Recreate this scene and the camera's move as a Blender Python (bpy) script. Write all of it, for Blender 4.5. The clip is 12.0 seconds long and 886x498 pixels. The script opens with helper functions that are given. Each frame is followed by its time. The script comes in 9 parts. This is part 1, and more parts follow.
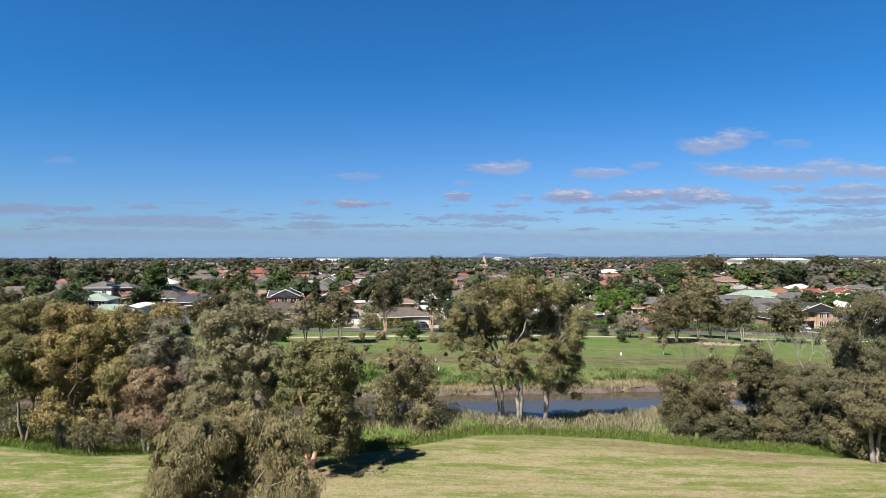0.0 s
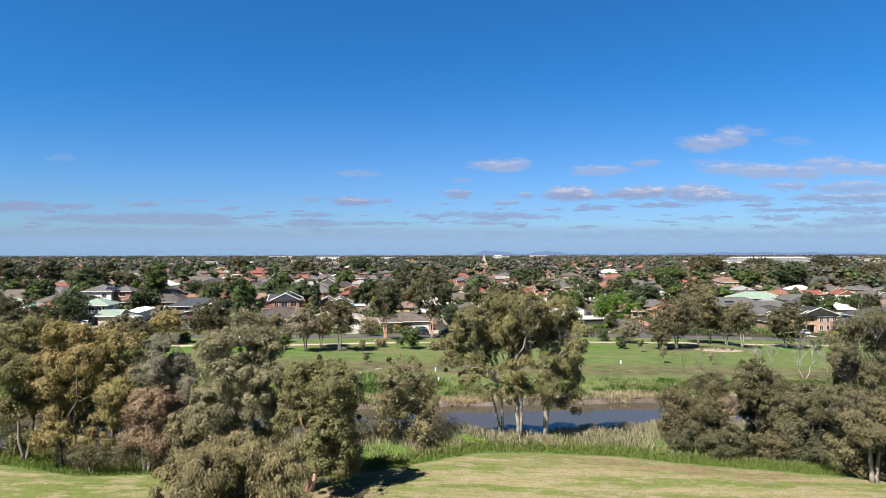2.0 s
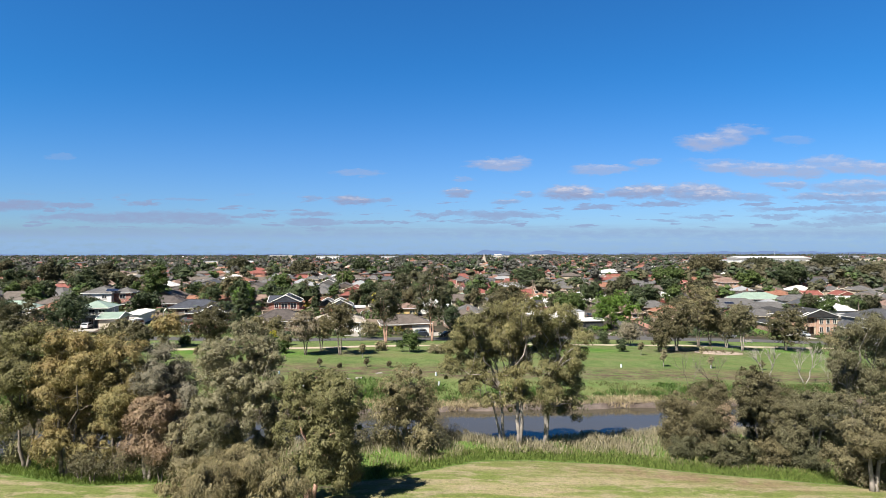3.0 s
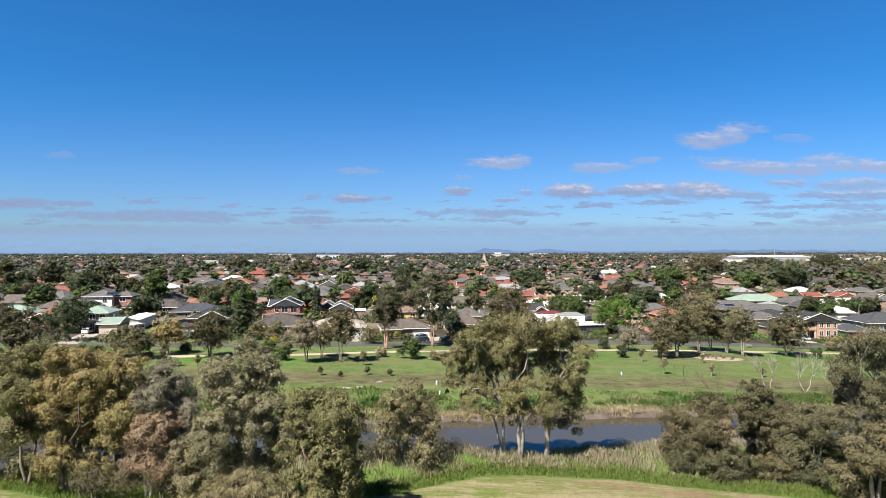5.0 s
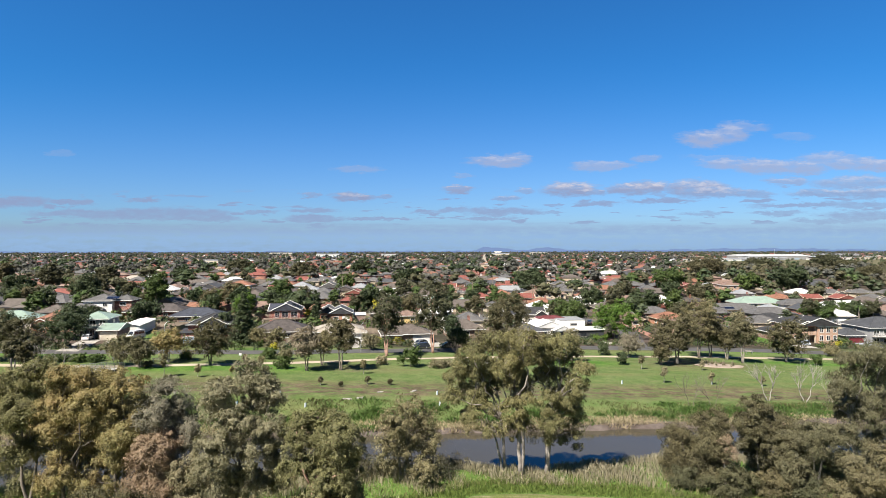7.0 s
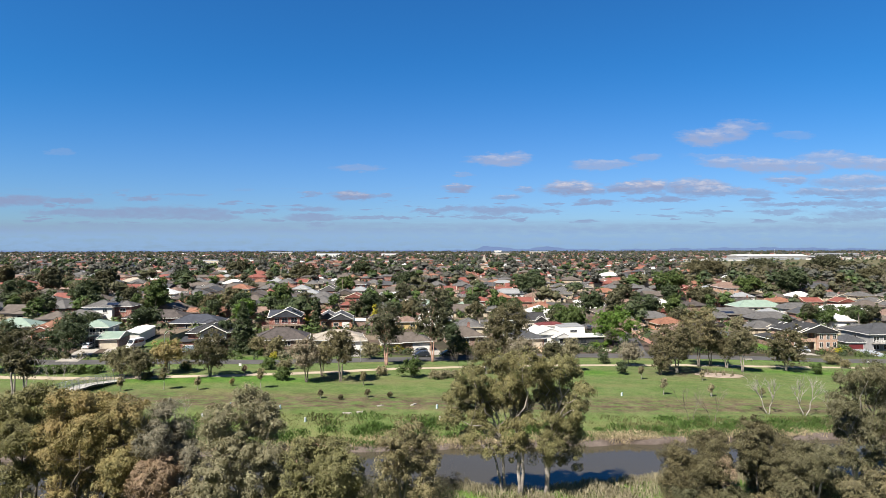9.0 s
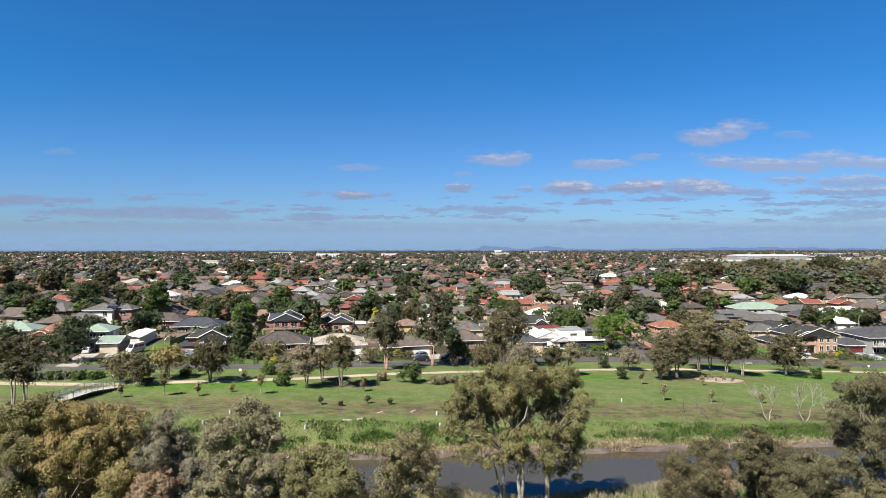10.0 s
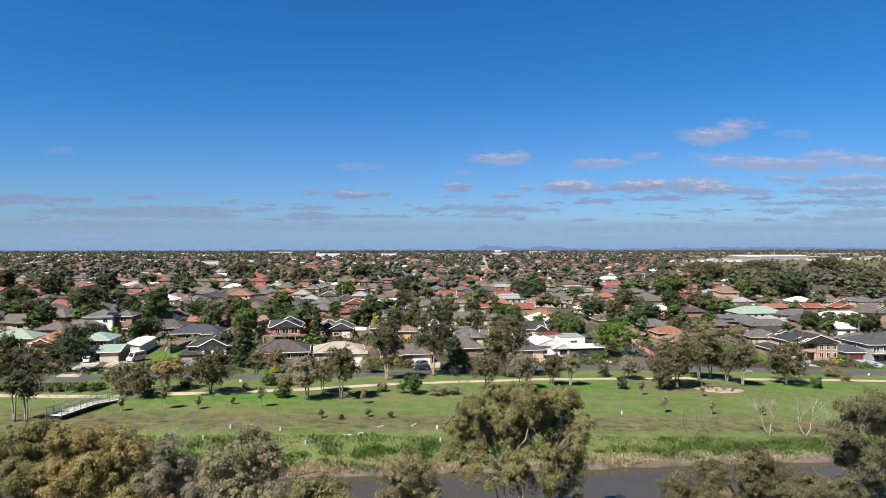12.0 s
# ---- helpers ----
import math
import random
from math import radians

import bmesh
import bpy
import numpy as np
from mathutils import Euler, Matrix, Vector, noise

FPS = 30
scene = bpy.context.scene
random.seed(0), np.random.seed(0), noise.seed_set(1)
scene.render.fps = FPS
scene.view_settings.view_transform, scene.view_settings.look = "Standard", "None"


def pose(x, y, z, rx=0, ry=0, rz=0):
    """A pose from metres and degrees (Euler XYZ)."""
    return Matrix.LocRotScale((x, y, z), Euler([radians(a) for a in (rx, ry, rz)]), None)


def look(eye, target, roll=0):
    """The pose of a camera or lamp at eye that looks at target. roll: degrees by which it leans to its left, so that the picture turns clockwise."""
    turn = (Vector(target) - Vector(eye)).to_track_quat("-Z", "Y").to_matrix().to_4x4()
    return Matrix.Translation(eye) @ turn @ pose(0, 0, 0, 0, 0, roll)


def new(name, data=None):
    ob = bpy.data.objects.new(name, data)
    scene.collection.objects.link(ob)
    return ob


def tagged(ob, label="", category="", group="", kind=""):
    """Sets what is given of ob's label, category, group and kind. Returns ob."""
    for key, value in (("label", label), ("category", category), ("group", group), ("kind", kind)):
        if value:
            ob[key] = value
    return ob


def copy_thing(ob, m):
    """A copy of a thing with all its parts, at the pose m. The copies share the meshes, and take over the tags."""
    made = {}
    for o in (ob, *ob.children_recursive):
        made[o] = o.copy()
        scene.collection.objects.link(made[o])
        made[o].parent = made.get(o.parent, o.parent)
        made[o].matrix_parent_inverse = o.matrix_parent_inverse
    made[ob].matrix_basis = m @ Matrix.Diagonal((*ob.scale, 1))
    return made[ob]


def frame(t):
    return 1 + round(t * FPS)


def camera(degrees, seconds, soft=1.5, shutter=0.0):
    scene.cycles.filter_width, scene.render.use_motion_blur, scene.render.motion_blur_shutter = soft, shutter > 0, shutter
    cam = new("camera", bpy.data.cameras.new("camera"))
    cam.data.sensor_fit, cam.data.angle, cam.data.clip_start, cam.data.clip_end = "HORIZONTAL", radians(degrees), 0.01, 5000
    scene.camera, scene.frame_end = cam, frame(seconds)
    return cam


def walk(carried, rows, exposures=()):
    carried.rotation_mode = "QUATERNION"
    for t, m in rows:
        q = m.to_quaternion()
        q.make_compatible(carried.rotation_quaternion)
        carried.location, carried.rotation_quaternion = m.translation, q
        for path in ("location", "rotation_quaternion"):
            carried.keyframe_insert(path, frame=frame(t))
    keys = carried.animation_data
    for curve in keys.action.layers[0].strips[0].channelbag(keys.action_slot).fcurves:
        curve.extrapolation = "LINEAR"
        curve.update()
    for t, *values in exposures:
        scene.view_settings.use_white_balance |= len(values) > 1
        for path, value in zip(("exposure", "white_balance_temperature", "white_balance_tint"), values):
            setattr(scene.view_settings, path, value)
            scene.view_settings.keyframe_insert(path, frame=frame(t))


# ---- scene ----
cam = camera(73.0, 12.0, 0.45)
PATH = [
    (0.0, pose(-0.03, 0.0, 17.0, 90.680, 0.1, 0.0)),
    (0.5, pose(-0.03, 0.0, 17.58, 90.610, 0.1, 0.0)),
    (1.0, pose(0.0, 0.0, 18.14, 90.550, 0.1, 0.0)),
    (1.5, pose(0.01, 0.0, 18.68, 90.500, 0.1, 0.0)),
    (2.0, pose(-0.01, 0.0, 19.21, 90.450, 0.1, 0.0)),
    (2.5, pose(-0.03, 0.0, 19.71, 90.400, 0.1, 0.0)),
    (3.0, pose(-0.05, 0.0, 20.21, 90.350, 0.1, 0.0)),
    (5.0, pose(-0.18, 0.0, 22.13, 90.180, 0.1, 0.0)),
    (5.5, pose(-0.22, 0.0, 22.61, 90.135, 0.1, 0.0)),
    (6.0, pose(-0.23, 0.0, 23.15, 90.095, 0.1, 0.0)),
    (6.5, pose(-0.24, 0.0, 23.68, 90.060, 0.1, 0.0)),
    (7.0, pose(-0.23, 0.0, 24.32, 90.025, 0.1, 0.0)),
    (9.0, pose(-0.19, 0.0, 27.05, 89.910, 0.1, 0.0)),
    (9.5, pose(-0.2, 0.0, 27.65, 89.890, 0.1, 0.0)),
    (10.0, pose(-0.2, 0.0, 28.36, 89.870, 0.1, 0.0)),
    (10.5, pose(-0.21, 0.0, 29.03, 89.850, 0.1, 0.0)),
    (11.0, pose(-0.23, 0.0, 29.73, 89.830, 0.1, 0.0)),
    (11.5, pose(-0.25, 0.0, 30.36, 89.815, 0.1, 0.0)),
    (12.0, pose(-0.28, 0.0, 31.06, 89.800, 0.1, 0.0)),
]
walk(cam, PATH, [(0.0, 1.39), (0.5, 1.49), (3.0, 1.52), (5.0, 1.52), (7.0, 1.50), (9.0, 1.43), (11.0, 1.35), (12.0, 1.33)])

# ---- light: clear midday sky, sun behind and to one side ----
SUN_ELEVATION = radians(52)
SUN_AZIMUTH = radians(221)          # clockwise from +y
world = bpy.data.worlds.new("sky")
scene.world = world
world.use_nodes = True


def math_node(nt, op, a, b=None, c=None, clamp=False):
    n = nt.nodes.new("ShaderNodeMath")
    n.operation, n.use_clamp = op, clamp
    for i, v in enumerate((a, b, c)):
        if v is None:
            continue
        if isinstance(v, (int, float)):
            n.inputs[i].default_value = v
        else:
            nt.links.new(v, n.inputs[i])
    return n.outputs[0]


def vec_node(nt, op, a, b=None):
    n = nt.nodes.new("ShaderNodeVectorMath")
    n.operation = op
    for i, v in enumerate((a, b)):
        if v is None:
            continue
        if isinstance(v, tuple):
            n.inputs[i].default_value = v
        else:
            nt.links.new(v, n.inputs[i])
    return n.outputs["Value"] if op == "LENGTH" else n.outputs["Vector"]


def mix_node(nt, fac, a, b, blend="MIX"):
    n = nt.nodes.new("ShaderNodeMix")
    n.data_type, n.blend_type = "RGBA", blend
    for sock, v in ((n.inputs[0], fac), (n.inputs[6], a), (n.inputs[7], b)):
        if isinstance(v, (int, float)):
            sock.default_value = v
        elif isinstance(v, tuple):
            sock.default_value = (*v[:3], 1)
        else:
            nt.links.new(v, sock)
    return n.outputs[2]


def ramp_node(nt, fac, lo, hi, out0=0.0, out1=1.0):
    n = nt.nodes.new("ShaderNodeMapRange")
    n.interpolation_type = "SMOOTHSTEP"
    nt.links.new(fac, n.inputs[0])
    for i, v in enumerate((lo, hi, out0, out1)):
        n.inputs[i + 1].default_value = v
    return n.outputs[0]


def noise_node(nt, vec, scale, detail=4.0, rough=0.55, distort=0.0):
    n = nt.nodes.new("ShaderNodeTexNoise")
    n.inputs["Scale"].default_value, n.inputs["Detail"].default_value = scale, detail
    n.inputs["Roughness"].default_value, n.inputs["Distortion"].default_value = rough, distort
    if vec is not None:
        nt.links.new(vec, n.inputs["Vector"])
    return n


# clouds: (side, height, half width, half height, density), as slopes seen from the river bank
CLOUDS_HIGH = [
    (0.097, 0.147, 0.055, 0.011, 0.85), (0.128, 0.152, 0.026, 0.010, 0.6), (0.440, 0.184, 0.050, 0.016, 0.9),
    (0.478, 0.192, 0.036, 0.020, 0.8), (0.500, 0.203, 0.050, 0.010, 0.5), (0.585, 0.187, 0.032, 0.008, 0.3),
    (-0.640, 0.160, 0.024, 0.007, 0.25), (-0.145, 0.134, 0.040, 0.008, 0.5), (0.260, 0.138, 0.045, 0.010, 0.7),
    (0.285, 0.140, 0.040, 0.009, 0.7), (0.338, 0.151, 0.028, 0.007, 0.6), (0.455, 0.152, 0.060, 0.006, 0.3), (0.480, 0.141, 0.060, 0.010, 0.8), (0.535, 0.137, 0.060, 0.014, 0.9),
    (0.590, 0.136, 0.065, 0.013, 0.9), (0.650, 0.150, 0.060, 0.013, 0.7), (0.690, 0.142, 0.060, 0.013, 0.85), (0.735, 0.139, 0.050, 0.013, 0.9),
]
CLOUDS_MIDDLE = [
    (0.215, 0.100, 0.042, 0.011, 0.75), (0.245, 0.095, 0.028, 0.006, 0.6), (0.315, 0.099, 0.036, 0.009, 0.7), (0.345, 0.102, 0.036, 0.010, 0.75),
    (0.425, 0.101, 0.045, 0.014, 0.65), (0.455, 0.094, 0.050, 0.008, 0.6), (0.520, 0.093, 0.032, 0.006, 0.5), (0.368, 0.080, 0.055, 0.004, 0.6),
    (0.260, 0.077, 0.030, 0.004, 0.6), (0.575, 0.112, 0.032, 0.007, 0.5), (0.690, 0.110, 0.070, 0.010, 0.5), (0.640, 0.093, 0.060, 0.006, 0.55),
    (0.720, 0.092, 0.050, 0.009, 0.55), (0.028, 0.100, 0.030, 0.006, 0.65), (0.105, 0.085, 0.022, 0.004, 0.5), (0.140, 0.098, 0.016, 0.004, 0.45),
    (-0.150, 0.087, 0.032, 0.007, 0.7), (-0.110, 0.089, 0.024, 0.003, 0.5), (-0.725, 0.081, 0.060, 0.009, 0.65), (-0.620, 0.080, 0.040, 0.005, 0.6),
    (-0.545, 0.090, 0.010, 0.003, 0.5), (-0.500, 0.083, 0.030, 0.003, 0.6), (-0.220, 0.090, 0.016, 0.003, 0.5), (0.035, 0.122, 0.016, 0.003, 0.3),
]
CLOUDS_LOW = [
    (-0.600, 0.061, 0.080, 0.006, 0.55), (-0.500, 0.060, 0.100, 0.010, 0.55), (-0.420, 0.059, 0.060, 0.010, 0.55), (-0.380, 0.053, 0.040, 0.005, 0.5),
    (-0.305, 0.064, 0.026, 0.003, 0.55), (-0.220, 0.065, 0.036, 0.004, 0.55), (-0.215, 0.051, 0.050, 0.005, 0.55), (-0.110, 0.052, 0.060, 0.003, 0.55),
    (-0.200, 0.041, 0.034, 0.003, 0.5), (-0.030, 0.062, 0.024, 0.003, 0.55), (0.095, 0.063, 0.065, 0.006, 0.55), (0.020, 0.064, 0.030, 0.003, 0.5),
    (0.075, 0.052, 0.050, 0.003, 0.5), (0.180, 0.063, 0.020, 0.003, 0.45), (0.600, 0.072, 0.080, 0.004, 0.55), (0.690, 0.073, 0.060, 0.006, 0.5),
    (0.560, 0.059, 0.050, 0.003, 0.5), (0.700, 0.055, 0.060, 0.008, 0.5), (0.640, 0.046, 0.060, 0.004, 0.45), (0.430, 0.058, 0.040, 0.003, 0.4),
    (0.120, 0.034, 0.050, 0.004, 0.4), (0.400, 0.036, 0.080, 0.003, 0.4), (-0.560, 0.040, 0.080, 0.004, 0.4),
]


def build_sky():
    nt = world.node_tree
    nt.nodes.clear()
    out = nt.nodes.new("ShaderNodeOutputWorld")
    bg = nt.nodes.new("ShaderNodeBackground")
    sky = nt.nodes.new("ShaderNodeTexSky")
    sky.sky_type, sky.sun_disc = "NISHITA", False
    sky.sun_elevation, sky.sun_rotation = SUN_ELEVATION, SUN_AZIMUTH
    sky.altitude, sky.air_density, sky.dust_density, sky.ozone_density = 0, 1.0, 0.6, 1.6
    coord = nt.nodes.new("ShaderNodeTexCoord").outputs["Generated"]
    sep = nt.nodes.new("ShaderNodeSeparateXYZ")
    nt.links.new(coord, sep.inputs[0])
    ahead = math_node(nt, "MAXIMUM", sep.outputs[1], 0.02)
    comb = nt.nodes.new("ShaderNodeCombineXYZ")
    nt.links.new(math_node(nt, "DIVIDE", sep.outputs[0], ahead), comb.inputs[0])
    nt.links.new(math_node(nt, "DIVIDE", sep.outputs[2], ahead), comb.inputs[1])
    plane = comb.outputs[0]
    # ragged edges: push the lookup about by stretched noise
    wide = noise_node(nt, vec_node(nt, "MULTIPLY", plane, (14.0, 55.0, 1.0)), 1.0, 5.0, 0.6)
    push = vec_node(nt, "MULTIPLY", vec_node(nt, "SUBTRACT", wide.outputs["Color"], (0.5, 0.5, 0.5)), (0.060, 0.014, 0.0))
    crisp = noise_node(nt, vec_node(nt, "MULTIPLY", plane, (46.0, 150.0, 1.0)), 1.0, 4.0, 0.65)
    push = vec_node(nt, "ADD", push, vec_node(nt, "MULTIPLY", vec_node(nt, "SUBTRACT", crisp.outputs["Color"], (0.5, 0.5, 0.5)), (0.034, 0.016, 0.0)))
    warped = vec_node(nt, "ADD", plane, push)
    total, bright = None, None
    for u, v, a, b, dens in CLOUDS_HIGH + CLOUDS_MIDDLE + CLOUDS_LOW:
        a, b = (a * 0.82, b * 0.82) if v > 0.13 else (a, b)
        local = vec_node(nt, "MULTIPLY", vec_node(nt, "SUBTRACT", warped, (u, v, 0.0)), (0.72 / a, 0.72 / b, 0.0))
        m = math_node(nt, "MULTIPLY", ramp_node(nt, vec_node(nt, "LENGTH", local), 1.02, 0.50), min(1.0, dens * (0.85 if v > 0.13 else 1.4)))
        total = m if total is None else math_node(nt, "MAXIMUM", total, m)
        if v > 0.084:
            # the sunlit upper edge of each heap
            ls = nt.nodes.new("ShaderNodeSeparateXYZ")
            nt.links.new(local, ls.inputs[0])
            top = math_node(nt, "MULTIPLY", m, ramp_node(nt, ls.outputs[1], -0.05, 0.55))
            bright = top if bright is None else math_node(nt, "MAXIMUM", bright, top)
    # the thin bank that lies along the horizon
    vsep = nt.nodes.new("ShaderNodeSeparateXYZ")
    nt.links.new(plane, vsep.inputs[0])
    streak = noise_node(nt, vec_node(nt, "MULTIPLY", plane, (7.0, 110.0, 1.0)), 1.0, 6.0, 0.62)
    rise = math_node(nt, "ADD", vsep.outputs[1], math_node(nt, "MULTIPLY", math_node(nt, "SUBTRACT", streak.outputs["Fac"], 0.5), 0.030))
    band = math_node(nt, "MULTIPLY", ramp_node(nt, rise, 0.052, 0.026), ramp_node(nt, streak.outputs["Fac"], 0.30, 0.60, 0.70, 0.92))
    # many small flat clouds in rows
    scraps = noise_node(nt, vec_node(nt, "ADD", vec_node(nt, "MULTIPLY", plane, (15.0, 105.0, 1.0)), (3.7, 1.9, 0.0)), 1.0, 3.0, 0.55)
    rows = math_node(nt, "MULTIPLY", ramp_node(nt, vsep.outputs[1], 0.034, 0.046), ramp_node(nt, vsep.outputs[1], 0.105, 0.080))
    scrap = math_node(nt, "MULTIPLY", rows, ramp_node(nt, scraps.outputs["Fac"], 0.585, 0.635, 0.0, 0.8))
    total = math_node(nt, "MAXIMUM", total, scrap)
    front = ramp_node(nt, sep.outputs[1], 0.05, 0.25)
    total = math_node(nt, "MULTIPLY", math_node(nt, "MAXIMUM", total, band), front)
    fine = noise_node(nt, vec_node(nt, "MULTIPLY", plane, (40.0, 120.0, 1.0)), 1.0, 5.0, 0.6)
    total = math_node(nt, "MULTIPLY", total, ramp_node(nt, fine.outputs["Fac"], 0.25, 0.62, 0.6, 1.0))
    height = ramp_node(nt, vsep.outputs[1], 0.084, 0.14)
    pale = mix_node(nt, ramp_node(nt, vsep.outputs[1], 0.018, 0.045), CLOUD_BAND, CLOUD_LOW)
    pale = mix_node(nt, height, pale, CLOUD_HIGH)
    lit = math_node(nt, "MULTIPLY", ramp_node(nt, fine.outputs["Fac"], 0.34, 0.62), math_node(nt, "MULTIPLY", bright, ramp_node(nt, vsep.outputs[0], -0.3, 0.1, 0.35, 1.0)))
    pale = mix_node(nt, lit, pale, CLOUD_LIT)
    tint = mix_node(nt, ramp_node(nt, vsep.outputs[1], 0.0, 0.33), SKY_TINT_LOW, SKY_TINT)
    tint = mix_node(nt, ramp_node(nt, vsep.outputs[1], 0.45, 1.6), tint, SKY_TINT_TOP)
    clear = mix_node(nt, 1.0, sky.outputs[0], tint, "MULTIPLY")
    nt.links.new(mix_node(nt, total, clear, pale), bg.inputs["Color"])
    bg.inputs["Strength"].default_value = SKY_STRENGTH
    nt.links.new(bg.outputs[0], out.inputs[0])


SKY_STRENGTH = 0.0505
SKY_TINT, SKY_TINT_LOW, SKY_TINT_TOP = (0.138, 0.552, 0.978), (0.425, 0.630, 0.990), (0.100, 0.250, 0.410)
CLOUD_BAND, CLOUD_LOW, CLOUD_HIGH, CLOUD_LIT = (2.12, 3.40, 5.35), (2.02, 2.55, 4.05), (2.80, 3.15, 4.45), (4.69, 4.69, 5.42)
build_sky()

sun = new("sun", bpy.data.lights.new("sun", "SUN"))
sun.data.energy, sun.data.angle, sun.data.color = 5.0, radians(0.53), (1.0, 0.93, 0.83)
SUN_WAY = Vector((math.sin(SUN_AZIMUTH) * math.cos(SUN_ELEVATION), math.cos(SUN_AZIMUTH) * math.cos(SUN_ELEVATION), math.sin(SUN_ELEVATION)))
sun.matrix_world = look(SUN_WAY * 200, (0, 0, 0))

# ---- materials ----
MATS = {}


def material(name, build):
    if name in MATS:
        return MATS[name]
    m = bpy.data.materials.new(name)
    m.use_nodes = True
    nt = m.node_tree
    bsdf = nt.nodes["Principled BSDF"]
    build(nt, bsdf)
    MATS[name] = m
    return m


def bump(nt, bsdf, height, strength, distance=0.05):
    b = nt.nodes.new("ShaderNodeBump")
    b.inputs["Strength"].default_value, b.inputs["Distance"].default_value = strength, distance
    nt.links.new(height, b.inputs["Height"])
    nt.links.new(b.outputs[0], bsdf.inputs["Normal"])


def base_tone(col):
    k = 0.80 if max(col) > 0.6 else 0.75
    return tuple(c * k for c in col)


def surface(name, col, rough=0.7, var=0.25, scale=1.5, fine=14.0, metal=0.0, relief=0.2, spec=0.4):
    """A plain worn surface: colour that varies at two scales, with fine relief."""
    col = base_tone(col)

    def build(nt, bsdf):
        pos = nt.nodes.new("ShaderNodeTexCoord").outputs["Object"]
        big = noise_node(nt, pos, scale, 3.0)
        small = noise_node(nt, pos, fine, 4.0)
        dark = tuple(c * (1 - var) for c in col)
        light = tuple(min(1, c * (1 + var * 0.7)) for c in col)
        c1 = mix_node(nt, ramp_node(nt, big.outputs["Fac"], 0.3, 0.7), dark, light)
        c2 = mix_node(nt, math_node(nt, "MULTIPLY", ramp_node(nt, small.outputs["Fac"], 0.35, 0.75), 0.35), c1, tuple(c * 0.55 for c in col))
        nt.links.new(c2, bsdf.inputs["Base Color"])
        bsdf.inputs["Roughness"].default_value, bsdf.inputs["Metallic"].default_value = rough, metal
        bsdf.inputs["Specular IOR Level"].default_value = spec
        bump(nt, bsdf, small.outputs["Fac"], relief)
    return material(name, build)


def tiles(name, col, course=0.34, rough=0.75, var=0.3):
    """Roof covering in courses with lichen and weathering."""
    col = tuple(c * 0.48 for c in col)

    def build(nt, bsdf):
        pos = nt.nodes.new("ShaderNodeTexCoord").outputs["Object"]
        sep = nt.nodes.new("ShaderNodeSeparateXYZ")
        nt.links.new(pos, sep.inputs[0])
        saw = math_node(nt, "FRACT", math_node(nt, "MULTIPLY", sep.outputs[2], 2.6 / course * 0.34 / 0.34))
        big = noise_node(nt, pos, 0.7, 4.0, 0.65)
        small = noise_node(nt, pos, 9.0, 3.0, 0.7)
        dark = tuple(c * (1 - var) for c in col)
        light = tuple(min(1, c * (1 + var * 0.6) + 0.01) for c in col)
        c1 = mix_node(nt, ramp_node(nt, big.outputs["Fac"], 0.3, 0.7), dark, light)
        c2 = mix_node(nt, math_node(nt, "MULTIPLY", ramp_node(nt, small.outputs["Fac"], 0.45, 0.7), 0.45), c1, tuple(c * 0.5 for c in col))
        c3 = mix_node(nt, math_node(nt, "MULTIPLY", ramp_node(nt, saw, 0.25, 0.0), 0.4), c2, tuple(c * 0.35 for c in col))
        nt.links.new(c3, bsdf.inputs["Base Color"])
        bsdf.inputs["Roughness"].default_value = rough
        bump(nt, bsdf, saw, 0.5, 0.04)
    return material(name, build)


def sheet_metal(name, col, pitch=0.4):
    """Ribbed sheet roofing: ribs run down the slope."""
    col = base_tone(col)

    def build(nt, bsdf):
        pos = nt.nodes.new("ShaderNodeTexCoord").outputs["Object"]
        sep = nt.nodes.new("ShaderNodeSeparateXYZ")
        nt.links.new(pos, sep.inputs[0])
        rib = math_node(nt, "FRACT", math_node(nt, "DIVIDE", math_node(nt, "ADD", sep.outputs[0], sep.outputs[1]), pitch))
        big = noise_node(nt, pos, 0.5, 4.0, 0.6)
        c1 = mix_node(nt, ramp_node(nt, big.outputs["Fac"], 0.3, 0.75), tuple(c * 0.85 for c in col), tuple(min(1, c * 1.08) for c in col))
        c2 = mix_node(nt, math_node(nt, "MULTIPLY", ramp_node(nt, rib, 0.18, 0.0), 0.35), c1, tuple(c * 0.55 for c in col))
        nt.links.new(c2, bsdf.inputs["Base Color"])
        bsdf.inputs["Roughness"].default_value = 0.45
        bump(nt, bsdf, rib, 0.35, 0.03)
    return material(name, build)


